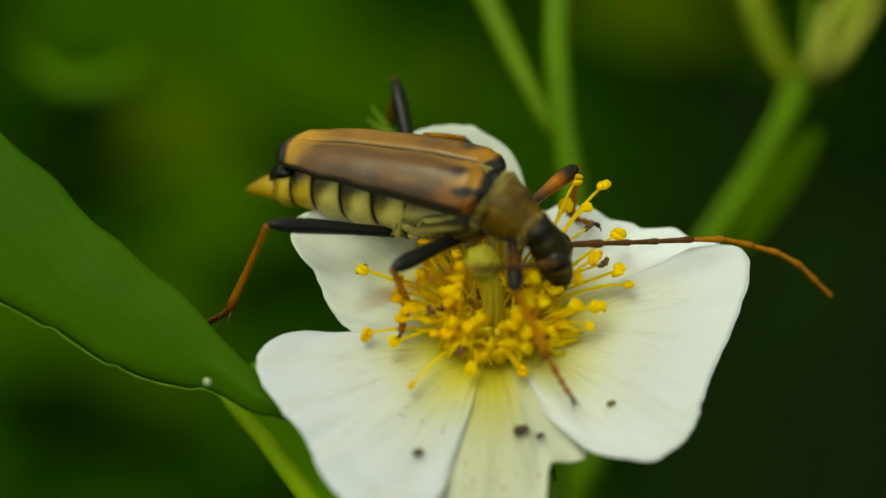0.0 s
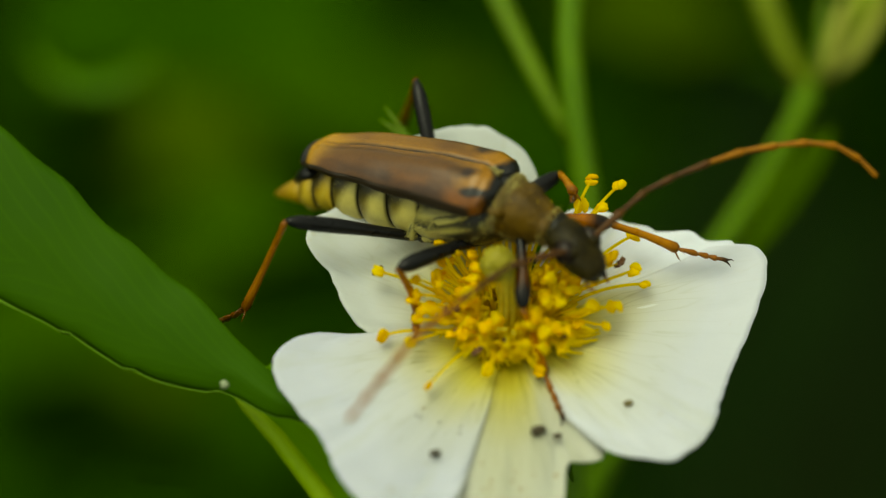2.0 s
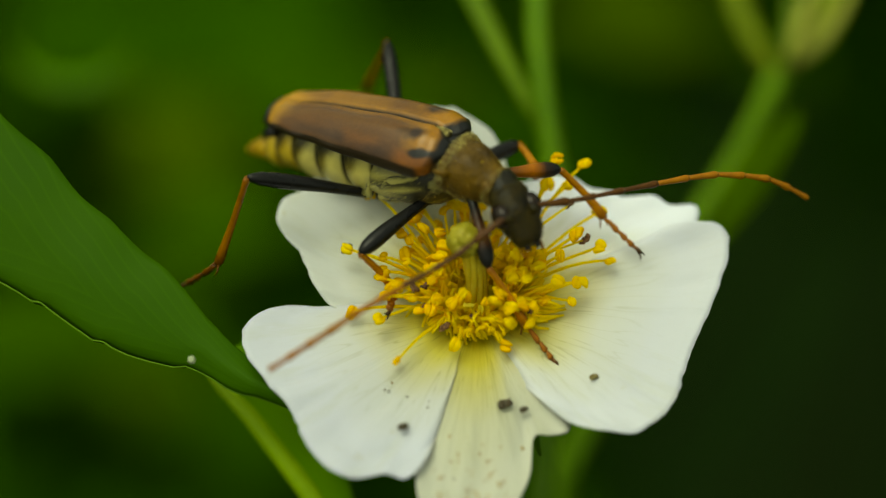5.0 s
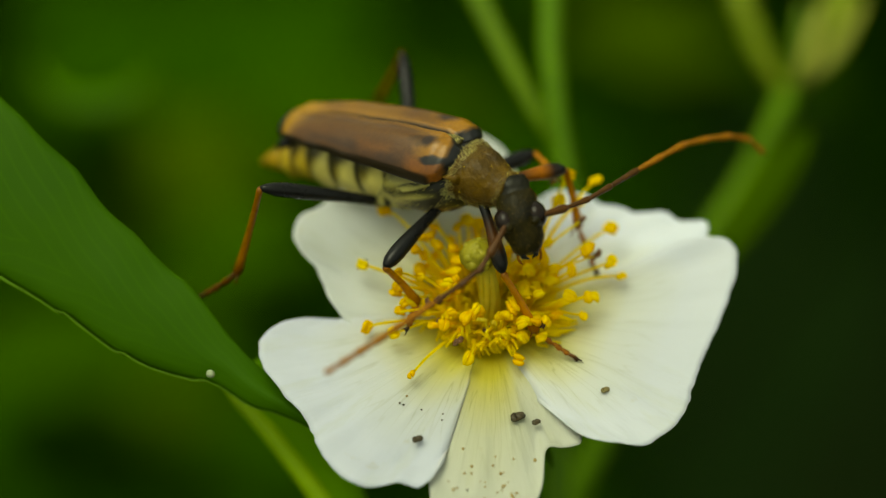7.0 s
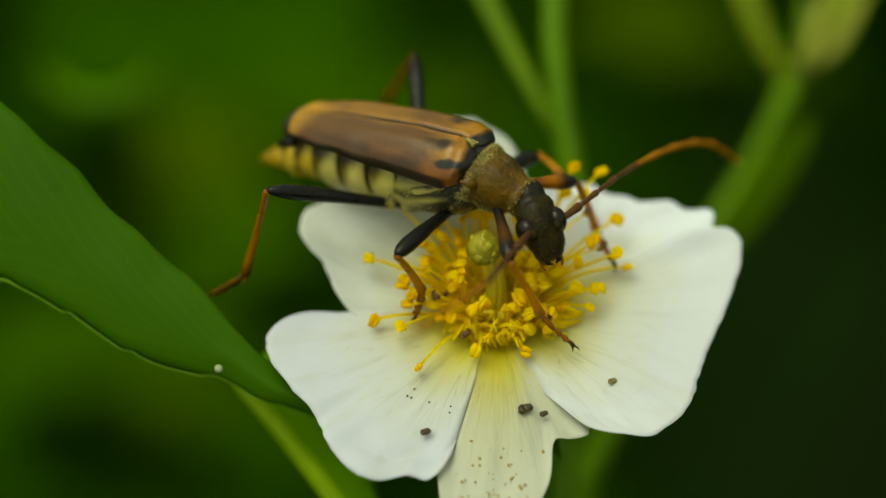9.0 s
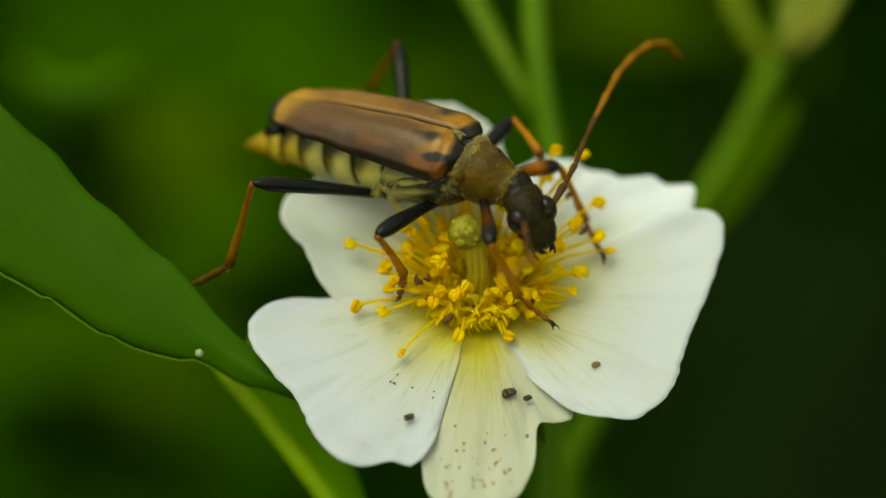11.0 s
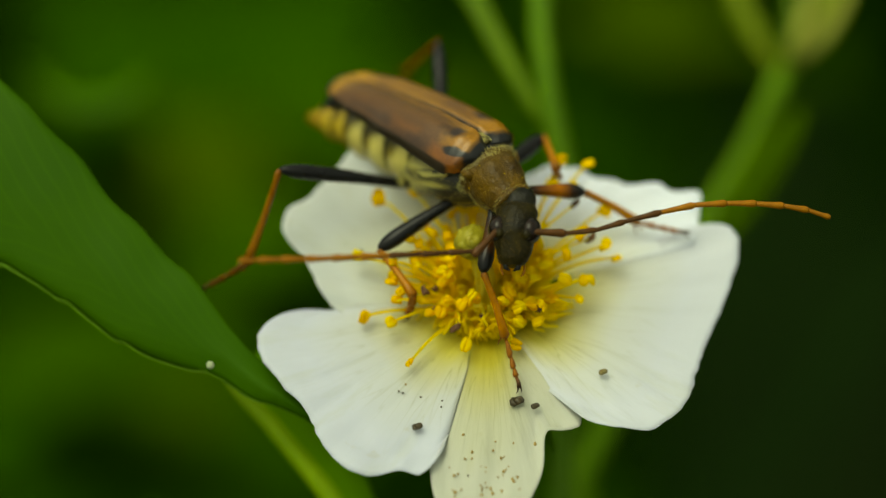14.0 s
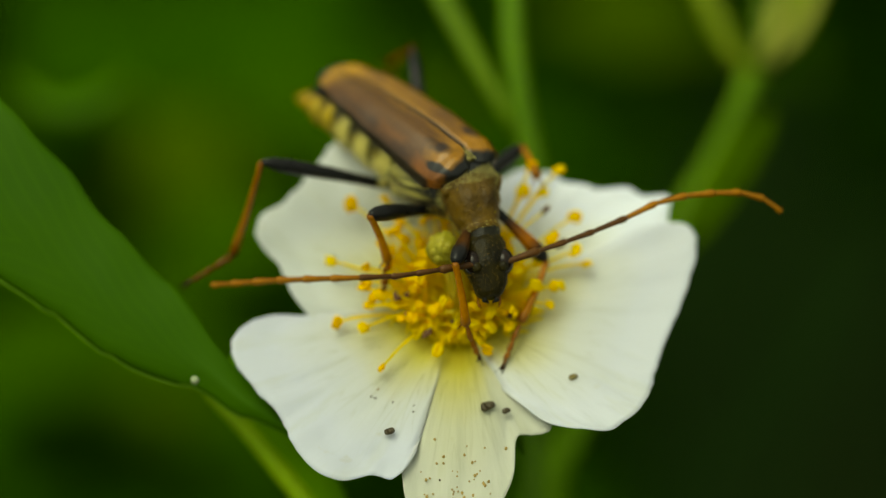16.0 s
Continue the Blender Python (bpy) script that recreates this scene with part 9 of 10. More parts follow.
    walk(BODY["ant_r_0"], [
        (0, pose(0.003716, -0.000986, -0.002780, 0, -24.4, -118.0)),
        (0.5, pose(0.003709, -0.000590, -0.002655, 0, -21.7, -141.5)),
        (1, pose(0.003691, -0.000735, -0.002732, 0, -23.1, -130.7)),
        (1.5, pose(0.003849, -0.001082, -0.002169, 0, -17.8, -127.6)),
        (2, pose(0.003833, -0.001212, -0.001766, 0, -8.0, -124.0)),
        (2.5, pose(0.004326, -0.000773, -0.001352, 0, 5.0, -115.6)),
        (3, pose(0.004243, -0.000805, -0.001656, 0, 14.6, -112.4)),
        (3.5, pose(0.004131, -0.001107, -0.001679, 0, 9.8, -119.4)),
        (4, pose(0.004065, -0.001185, -0.001727, 0, 10.4, -118.8)),
        (4.5, pose(0.003871, -0.001372, -0.001823, 0, 12.1, -117.5)),
        (5, pose(0.003586, -0.001563, -0.001897, 0, 14.2, -116.1)),
        (5.5, pose(0.003331, -0.001674, -0.001925, 0, 17.4, -116.6)),
        (6, pose(0.003226, -0.001707, -0.001930, 0, 19.8, -118.4)),
        (6.5, pose(0.002960, -0.001759, -0.002099, 0, 20.2, -107.4)),
        (7, pose(0.003135, -0.001766, -0.001984, 0, 23.7, -93.9)),
        (7.5, pose(0.003212, -0.001679, -0.002237, 0, -2.7, -100.7)),
        (8, pose(0.003251, -0.001633, -0.002252, 0, -5.0, -99.8)),
        (8.5, pose(0.003280, -0.001616, -0.002236, 0, -6.8, -94.4)),
        (9, pose(0.003349, -0.001574, -0.002196, 0, -10.6, -82.1)),
        (9.5, pose(0.003430, -0.001523, -0.002147, 0, -13.3, -69.3)),
        (10, pose(0.003496, -0.001478, -0.002104, 0, -15.5, -59.2)),
        (10.5, pose(0.003523, -0.001458, -0.002086, 0, -15.9, -55.3)),
        (11, pose(0.003591, -0.001456, -0.002002, 0, -17.0, -55.6)),
        (11.5, pose(0.003858, -0.001044, -0.001930, 0, 5.5, -75.7)),
        (12, pose(0.003906, -0.000831, -0.001950, 0, 5.9, -96.8)),
        (12.5, pose(0.003637, -0.001545, -0.002187, 0, 22.8, -117.9)),
        (13, pose(0.003431, -0.001834, -0.002173, 0, 5.3, -84.1)),
        (13.5, pose(0.002877, -0.002213, -0.002193, 0, -45.2, -105.8)),
        (14, pose(0.002974, -0.002187, -0.001794, 0, 23.8, -90.7)),
        (14.5, pose(0.002986, -0.002143, -0.002273, 0, 14.2, -108.3)),
        (15, pose(0.003134, -0.001982, -0.002565, 0, 1.1, -112.5)),
        (15.5, pose(0.003148, -0.002226, -0.002339, 0, 16.7, -105.7)),
        (16, pose(0.003260, -0.002262, -0.002243, 0, -0.3, -111.9))])
    walk(BODY["ant_r_1"], [
        (0, pose(0.003106, -0.002131, -0.002192, 0, -25.3, -117.9)),
        (0.5, pose(0.002608, -0.001467, -0.002095, 0, -21.7, -141.2)),
        (1, pose(0.002790, -0.001784, -0.002143, 0, -23.1, -130.3)),
        (1.5, pose(0.002964, -0.002230, -0.001704, 0, -17.5, -127.2)),
        (2, pose(0.003005, -0.002439, -0.001557, 0, -6.7, -122.9)),
        (2.5, pose(0.003702, -0.002073, -0.001479, 0, 5.2, -115.3)),
        (3, pose(0.003723, -0.002069, -0.002012, 0, 15.1, -111.8)),
        (3.5, pose(0.003393, -0.002416, -0.001938, 0, 9.2, -119.7)),
        (4, pose(0.003350, -0.002485, -0.001999, 0, 9.8, -119.1)),
        (4.5, pose(0.003210, -0.002642, -0.002129, 0, 11.5, -117.8)),
        (5, pose(0.002987, -0.002786, -0.002242, 0, 13.7, -116.4)),
        (5.5, pose(0.002755, -0.002823, -0.002328, 0, 16.8, -117.1)),
        (6, pose(0.002635, -0.002801, -0.002377, 0, 19.1, -118.9)),
        (6.5, pose(0.002621, -0.002838, -0.002515, 0, 18.9, -108.5)),
        (7, pose(0.003059, -0.002893, -0.002479, 0, 22.2, -95.2)),
        (7.5, pose(0.002987, -0.002866, -0.002181, 0, 2.6, -95.9)),
        (8, pose(0.003043, -0.002832, -0.002146, 0, -3.6, -98.2)),
        (8.5, pose(0.003186, -0.002844, -0.002089, 0, -5.7, -93.0)),
        (9, pose(0.003524, -0.002837, -0.001957, 0, -9.9, -81.0)),
        (9.5, pose(0.003886, -0.002729, -0.001842, 0, -13.2, -68.8)),
        (10, pose(0.004177, -0.002620, -0.001735, 0, -15.7, -59.0)),
        (10.5, pose(0.004276, -0.002546, -0.001709, 0, -16.3, -55.3)),
        (11, pose(0.004334, -0.002543, -0.001599, 0, -17.4, -55.7)),
        (11.5, pose(0.004176, -0.002290, -0.002054, 0, 5.0, -75.5)),
        (12, pose(0.003759, -0.002068, -0.002079, 0, 5.7, -96.6)),
        (12.5, pose(0.003021, -0.002708, -0.002741, 0, 24.0, -116.9)),
        (13, pose(0.003556, -0.003050, -0.002287, 0, -6.1, -94.0)),
        (13.5, pose(0.002631, -0.003086, -0.001279, 0, -25.4, -109.2)),
        (14, pose(0.002958, -0.003418, -0.002338, 0, -6.4, -119.4)),
        (14.5, pose(0.002569, -0.003405, -0.002608, 0, 14.1, -108.3)),
        (15, pose(0.002605, -0.003257, -0.002591, 0, 1.0, -112.4)),
        (15.5, pose(0.002783, -0.003520, -0.002742, 0, 9.7, -111.7)),
        (16, pose(0.002745, -0.003544, -0.002236, 0, -0.4, -111.8))])
    walk(BODY["ant_r_2"], [
        (0, pose(0.002616, -0.003056, -0.001697, 0, -25.8, -117.7)),
        (0.5, pose(0.001716, -0.002183, -0.001640, 0, -19.8, -139.9)),
        (1, pose(0.002063, -0.002641, -0.001665, 0, -20.7, -128.6)),
        (1.5, pose(0.002251, -0.003169, -0.001331, 0, -11.6, -123.7)),
        (2, pose(0.002350, -0.003452, -0.001416, 0, 5.4, -114.8)),
        (2.5, pose(0.003201, -0.003131, -0.001586, 0, 9.0, -112.3)),
        (3, pose(0.003310, -0.003098, -0.002310, 0, 16.3, -110.7)),
        (3.5, pose(0.002787, -0.003478, -0.002136, 0, 6.9, -121.2)),
        (4, pose(0.002762, -0.003539, -0.002208, 0, 7.2, -120.9)),
        (4.5, pose(0.002666, -0.003673, -0.002365, 0, 8.1, -120.2)),
        (5, pose(0.002494, -0.003778, -0.002511, 0, 9.3, -119.6)),
        (5.5, pose(0.002278, -0.003755, -0.002645, 0, 11.6, -121.0)),
        (6, pose(0.002146, -0.003689, -0.002729, 0, 13.4, -123.0)),
        (6.5, pose(0.002328, -0.003717, -0.002831, 0, 9.8, -115.2)),
        (7, pose(0.002975, -0.003816, -0.002858, 0, 9.9, -106.9)),
        (7.5, pose(0.002887, -0.003843, -0.002225, 0, 3.3, -94.8)),
        (8, pose(0.002902, -0.003812, -0.002084, 0, -3.5, -97.7)),
        (8.5, pose(0.003134, -0.003846, -0.001990, 0, -5.6, -92.4)),
        (9, pose(0.003686, -0.003862, -0.001776, 0, -10.0, -80.6)),
        (9.5, pose(0.004265, -0.003706, -0.001597, 0, -13.3, -68.6)),
        (10, pose(0.004732, -0.003545, -0.001431, 0, -16.0, -59.0)),
        (10.5, pose(0.004888, -0.003429, -0.001395, 0, -16.6, -55.3)),
        (11, pose(0.004936, -0.003425, -0.001265, 0, -17.8, -55.7)),
        (11.5, pose(0.004438, -0.003303, -0.002147, 0, 3.4, -78.3)),
        (12, pose(0.003643, -0.003074, -0.002181, 0, 6.2, -95.5)),
        (12.5, pose(0.002541, -0.003653, -0.003212, 0, 27.9, -113.3)),
        (13, pose(0.003486, -0.004040, -0.002182, 0, -7.8, -95.1)),
        (13.5, pose(0.002319, -0.003983, -0.000828, 0, -25.6, -108.9)),
        (14, pose(0.002412, -0.004390, -0.002213, 0, -6.6, -119.4)),
        (14.5, pose(0.002230, -0.004431, -0.002879, 0, 11.6, -110.0)),
        (15, pose(0.002177, -0.004294, -0.002611, 0, 0.7, -112.6)),
        (15.5, pose(0.002368, -0.004565, -0.002934, 0, 3.8, -116.4)),
        (16, pose(0.002327, -0.004587, -0.002228, 0, -1.3, -112.3))])
    walk(BODY["ant_r_3"], [
        (0, pose(0.002132, -0.003979, -0.001193, 0, -26.0, -117.2)),
        (0.5, pose(0.000831, -0.002929, -0.001224, 0, -18.3, -138.8)),
        (1, pose(0.001351, -0.003533, -0.001233, 0, -19.6, -127.7)),
        (1.5, pose(0.001580, -0.004177, -0.001082, 0, -8.4, -121.7)),
        (2, pose(0.001843, -0.004551, -0.001531, 0, 9.2, -112.0)),
        (2.5, pose(0.002761, -0.004205, -0.001769, 0, 11.4, -110.3)),
        (3, pose(0.002921, -0.004129, -0.002631, 0, 16.3, -110.5)),
        (3.5, pose(0.002150, -0.004529, -0.002284, 0, 6.4, -121.5)),
        (4, pose(0.002138, -0.004583, -0.002362, 0, 6.5, -121.3)),
        (4.5, pose(0.002074, -0.004692, -0.002533, 0, 6.7, -121.1)),
        (5, pose(0.001938, -0.004757, -0.002697, 0, 7.1, -121.2)),
        (5.5, pose(0.001727, -0.004674, -0.002864, 0, 8.6, -123.1)),
        (6, pose(0.001577, -0.004565, -0.002978, 0, 10.1, -125.4)),
        (6.5, pose(0.001916, -0.004590, -0.002999, 0, 7.0, -117.2)),
        (7, pose(0.002688, -0.004760, -0.003031, 0, 5.4, -110.7)),
        (7.5, pose(0.002805, -0.004821, -0.002282, 0, 3.0, -94.7)),
        (8, pose(0.002770, -0.004794, -0.002023, 0, -3.8, -97.4)),
        (8.5, pose(0.003092, -0.004848, -0.001891, 0, -5.9, -92.2)),
        (9, pose(0.003855, -0.004887, -0.001593, 0, -10.4, -80.5)),
        (9.5, pose(0.004647, -0.004681, -0.001349, 0, -13.7, -68.5)),
        (10, pose(0.005287, -0.004469, -0.001122, 0, -16.4, -59.0)),
        (10.5, pose(0.005497, -0.004310, -0.001075, 0, -17.0, -55.3)),
        (11, pose(0.005537, -0.004306, -0.000924, 0, -18.1, -55.8)),
        (11.5, pose(0.004650, -0.004330, -0.002208, 0, 0.8, -82.8)),
        (12, pose(0.003546, -0.004081, -0.002291, 0, 13.1, -85.9)),
        (12.5, pose(0.002136, -0.004594, -0.003755, 0, 28.9, -112.3)),
        (13, pose(0.003397, -0.005025, -0.002046, 0, -8.0, -94.8)),
        (13.5, pose(0.002012, -0.004879, -0.000374, 0, -26.4, -108.8)),
        (14, pose(0.001865, -0.005361, -0.002085, 0, -6.7, -119.3)),
        (14.5, pose(0.001858, -0.005456, -0.003104, 0, 7.6, -112.8)),
        (15, pose(0.001747, -0.005330, -0.002624, 0, -0.4, -113.2)),
        (15.5, pose(0.001862, -0.005584, -0.003008, 0, 3.6, -116.5)),
        (16, pose(0.001900, -0.005625, -0.002203, 0, -5.5, -115.2))])
    walk(BODY["ant_r_4"], [
        (0, pose(0.001547, -0.005118, -0.000568, 0, -25.3, -116.1)),
        (0.5, pose(-0.000251, -0.003876, -0.000749, 0, -18.3, -138.6)),
        (1, pose(0.000486, -0.004653, -0.000729, 0, -19.7, -127.3)),
        (1.5, pose(0.000789, -0.005458, -0.000858, 0, -5.5, -119.1)),
        (2, pose(0.001291, -0.005919, -0.001771, 0, 9.2, -111.7)),
        (2.5, pose(0.002269, -0.005535, -0.002056, 0, 11.9, -109.5)),
        (3, pose(0.002447, -0.005400, -0.003027, 0, 16.5, -110.1)),
        (3.5, pose(0.001359, -0.005822, -0.002455, 0, 6.5, -121.2)),
        (4, pose(0.001360, -0.005863, -0.002532, 0, 6.6, -121.1)),
        (4.5, pose(0.001322, -0.005937, -0.002705, 0, 6.8, -120.9)),
        (5, pose(0.001217, -0.005950, -0.002870, 0, 7.1, -121.1)),
        (5.5, pose(0.000999, -0.005789, -0.003065, 0, 8.5, -123.1)),
        (6, pose(0.000823, -0.005626, -0.003209, 0, 10.0, -125.4)),
        (6.5, pose(0.001369, -0.005654, -0.003146, 0, 8.5, -116.1)),
        (7, pose(0.002255, -0.005908, -0.003146, 0, 4.9, -110.9)),
        (7.5, pose(0.002707, -0.006024, -0.002345, 0, -1.9, -98.4)),
        (8, pose(0.002614, -0.006003, -0.001943, 0, -4.7, -97.6)),
        (8.5, pose(0.003045, -0.006081, -0.001764, 0, -7.5, -93.2)),
        (9, pose(0.004065, -0.006145, -0.001359, 0, -13.4, -83.6)),
        (9.5, pose(0.005118, -0.005879, -0.001034, 0, -18.5, -74.2)),
        (10, pose(0.005969, -0.005603, -0.000732, 0, -22.4, -66.3)),
        (10.5, pose(0.006246, -0.005393, -0.000672, 0, -23.6, -63.3)),
        (11, pose(0.006274, -0.005388, -0.000495, 0, -25.2, -65.4)),
        (11.5, pose(0.004813, -0.005612, -0.002226, 0, 1.1, -80.8)),
        (12, pose(0.003633, -0.005299, -0.002574, 0, 14.3, -83.5)),
        (12.5, pose(0.001662, -0.005751, -0.004445, 0, 30.5, -110.7)),
        (13, pose(0.003296, -0.006237, -0.001876, 0, -8.2, -94.5)),
        (13.5, pose(0.001639, -0.005976, 0.000201, 0, -28.0, -109.0)),
        (14, pose(0.001193, -0.006556, -0.001924, 0, -6.9, -119.4)),
        (14.5, pose(0.001331, -0.006708, -0.003286, 0, 7.3, -112.9)),
        (15, pose(0.001203, -0.006598, -0.002613, 0, -0.6, -113.2)),
        (15.5, pose(0.001237, -0.006839, -0.003096, 0, 3.3, -116.6)),
        (16, pose(0.001314, -0.006870, -0.002069, 0, -6.2, -115.6))])
    walk(BODY["ant_r_5"], [
        (0, pose(0.001015, -0.006202, 0.000004, 0, -17.5, -110.9)),
        (0.5, pose(-0.001261, -0.004768, -0.000302, 0, -17.0, -137.4)),
        (1, pose(-0.000318, -0.005708, -0.000253, 0, -15.7, -124.1)),
        (1.5, pose(0.000099, -0.006698, -0.000721, 0, 11.0, -106.4)),
        (2, pose(0.000778, -0.007205, -0.001995, 0, 11.6, -109.3)),
        (2.5, pose(0.001826, -0.006786, -0.002336, 0, 19.5, -102.1)),
        (3, pose(0.002010, -0.006592, -0.003403, 0, 16.7, -109.8)),
        (3.5, pose(0.000623, -0.007036, -0.002617, 0, 9.5, -119.0)),
        (4, pose(0.000634, -0.007065, -0.002694, 0, 9.3, -119.1)),
        (4.5, pose(0.000621, -0.007106, -0.002867, 0, 8.9, -119.4)),
        (5, pose(0.000543, -0.007069, -0.003034, 0, 8.3, -120.2)),
        (5.5, pose(0.000317, -0.006834, -0.003252, 0, 8.9, -122.8)),
        (6, pose(0.000116, -0.006620, -0.003424, 0, 10.0, -125.4)),
        (6.5, pose(0.000878, -0.006658, -0.003314, 0, 11.5, -113.9)),
        (7, pose(0.001844, -0.006985, -0.003245, 0, 4.5, -110.9)),
        (7.5, pose(0.002542, -0.007146, -0.002308, 0, -5.5, -100.9)),
        (8, pose(0.002462, -0.007134, -0.001849, 0, -6.1, -98.3)),
        (8.5, pose(0.002980, -0.007232, -0.001613, 0, -9.6, -95.0)),
        (9, pose(0.004197, -0.007321, -0.001077, 0, -16.9, -87.9)),
        (9.5, pose(0.005439, -0.007012, -0.000641, 0, -23.7, -81.7)),
        (10, pose(0.006449, -0.006698, -0.000239, 0, -29.1, -76.3)),
        (10.5, pose(0.006776, -0.006450, -0.000156, 0, -31.0, -74.5)),
        (11, pose(0.006761, -0.006450, 0.000054, 0, -31.0, -75.3)),
        (11.5, pose(0.005006, -0.006808, -0.002248, 0, 3.7, -73.7)),
        (12, pose(0.003761, -0.006429, -0.002864, 0, 14.1, -83.2)),
        (12.5, pose(0.001255, -0.006830, -0.005124, 0, 31.0, -110.1)),
        (13, pose(0.003207, -0.007373, -0.001712, 0, -8.4, -94.2)),
        (13.5, pose(0.001290, -0.006988, 0.000770, 0, -28.1, -108.6)),
        (14, pose(0.000563, -0.007676, -0.001768, 0, -7.0, -119.3)),
        (14.5, pose(0.000835, -0.007882, -0.003449, 0, 4.9, -114.4)),
        (15, pose(0.000693, -0.007788, -0.002600, 0, -0.7, -113.1)),
        (15.5, pose(0.000648, -0.008013, -0.003172, 0, 0.2, -118.8)),
        (16, pose(0.000757, -0.008031, -0.001928, 0, -6.3, -115.4))])
    walk(BODY["ant_r_6"], [
        (0, pose(0.000591, -0.007312, 0.000379, 0, -16.2, -109.7)),
        (0.5, pose(-0.002194, -0.005626, 0.000085, 0, -8.1, -131.6)),
        (1, pose(-0.001026, -0.006756, 0.000103, 0, -3.9, -116.1)),
        (1.5, pose(-0.000271, -0.007953, -0.000974, 0, 13.0, -104.5)),
        (2, pose(0.000356, -0.008414, -0.002258, 0, 18.3, -102.7)),
        (2.5, pose(0.001577, -0.007953, -0.002757, 0, 22.3, -98.8)),
        (3, pose(0.001609, -0.007707, -0.003758, 0, 16.6, -109.7)),
        (3.5, pose(-0.000015, -0.008186, -0.002837, 0, 15.6, -114.3)),
        (4, pose(0.000002, -0.008203, -0.002908, 0, 14.8, -114.9)),
        (4.5, pose(0.000000, -0.008209, -0.003065, 0, 12.9, -116.3)),
        (5, pose(-0.000068, -0.008120, -0.003211, 0, 10.4, -118.5)),
        (5.5, pose(-0.000314, -0.007813, -0.003435, 0, 9.3, -122.5)),
        (6, pose(-0.000544, -0.007548, -0.003625, 0, 9.6, -125.7)),
        (6.5, pose(0.000459, -0.007602, -0.003525, 0, 10.9, -114.2)),
        (7, pose(0.001460, -0.007990, -0.003331, 0, 4.3, -111.0)),
        (7.5, pose(0.002342, -0.008180, -0.002205, 0, -4.8, -100.0)),
        (8, pose(0.002309, -0.008186, -0.001736, 0, -6.3, -98.0)),
        (8.5, pose(0.002887, -0.008299, -0.001433, 0, -9.8, -94.6)),
        (9, pose(0.004237, -0.008406, -0.000747, 0, -17.1, -87.6)),
        (9.5, pose(0.005592, -0.008062, -0.000175, 0, -24.0, -81.4)),
        (10, pose(0.006699, -0.007723, 0.000349, 0, -29.2, -76.0)),
        (10.5, pose(0.007052, -0.007444, 0.000465, 0, -31.2, -74.3)),
        (11, pose(0.007023, -0.007449, 0.000675, 0, -31.1, -74.9)),
        (11.5, pose(0.005323, -0.007891, -0.002321, 0, 3.5, -73.0)),
        (12, pose(0.003886, -0.007485, -0.003132, 0, 14.5, -81.9)),
        (12.5, pose(0.000887, -0.007836, -0.005767, 0, 32.1, -108.9)),
        (13, pose(0.003129, -0.008433, -0.001554, 0, -8.7, -93.8)),
        (13.5, pose(0.000972, -0.007934, 0.001302, 0, -26.1, -107.4)),
        (14, pose(-0.000023, -0.008723, -0.001621, 0, -7.3, -119.3)),
        (14.5, pose(0.000340, -0.008970, -0.003552, 0, 2.8, -115.7)),
        (15, pose(0.000219, -0.008899, -0.002585, 0, -0.7, -113.0)),
        (15.5, pose(0.000055, -0.009089, -0.003177, 0, -2.1, -120.5)),
        (16, pose(0.000241, -0.009117, -0.001796, 0, -5.5, -114.7))])
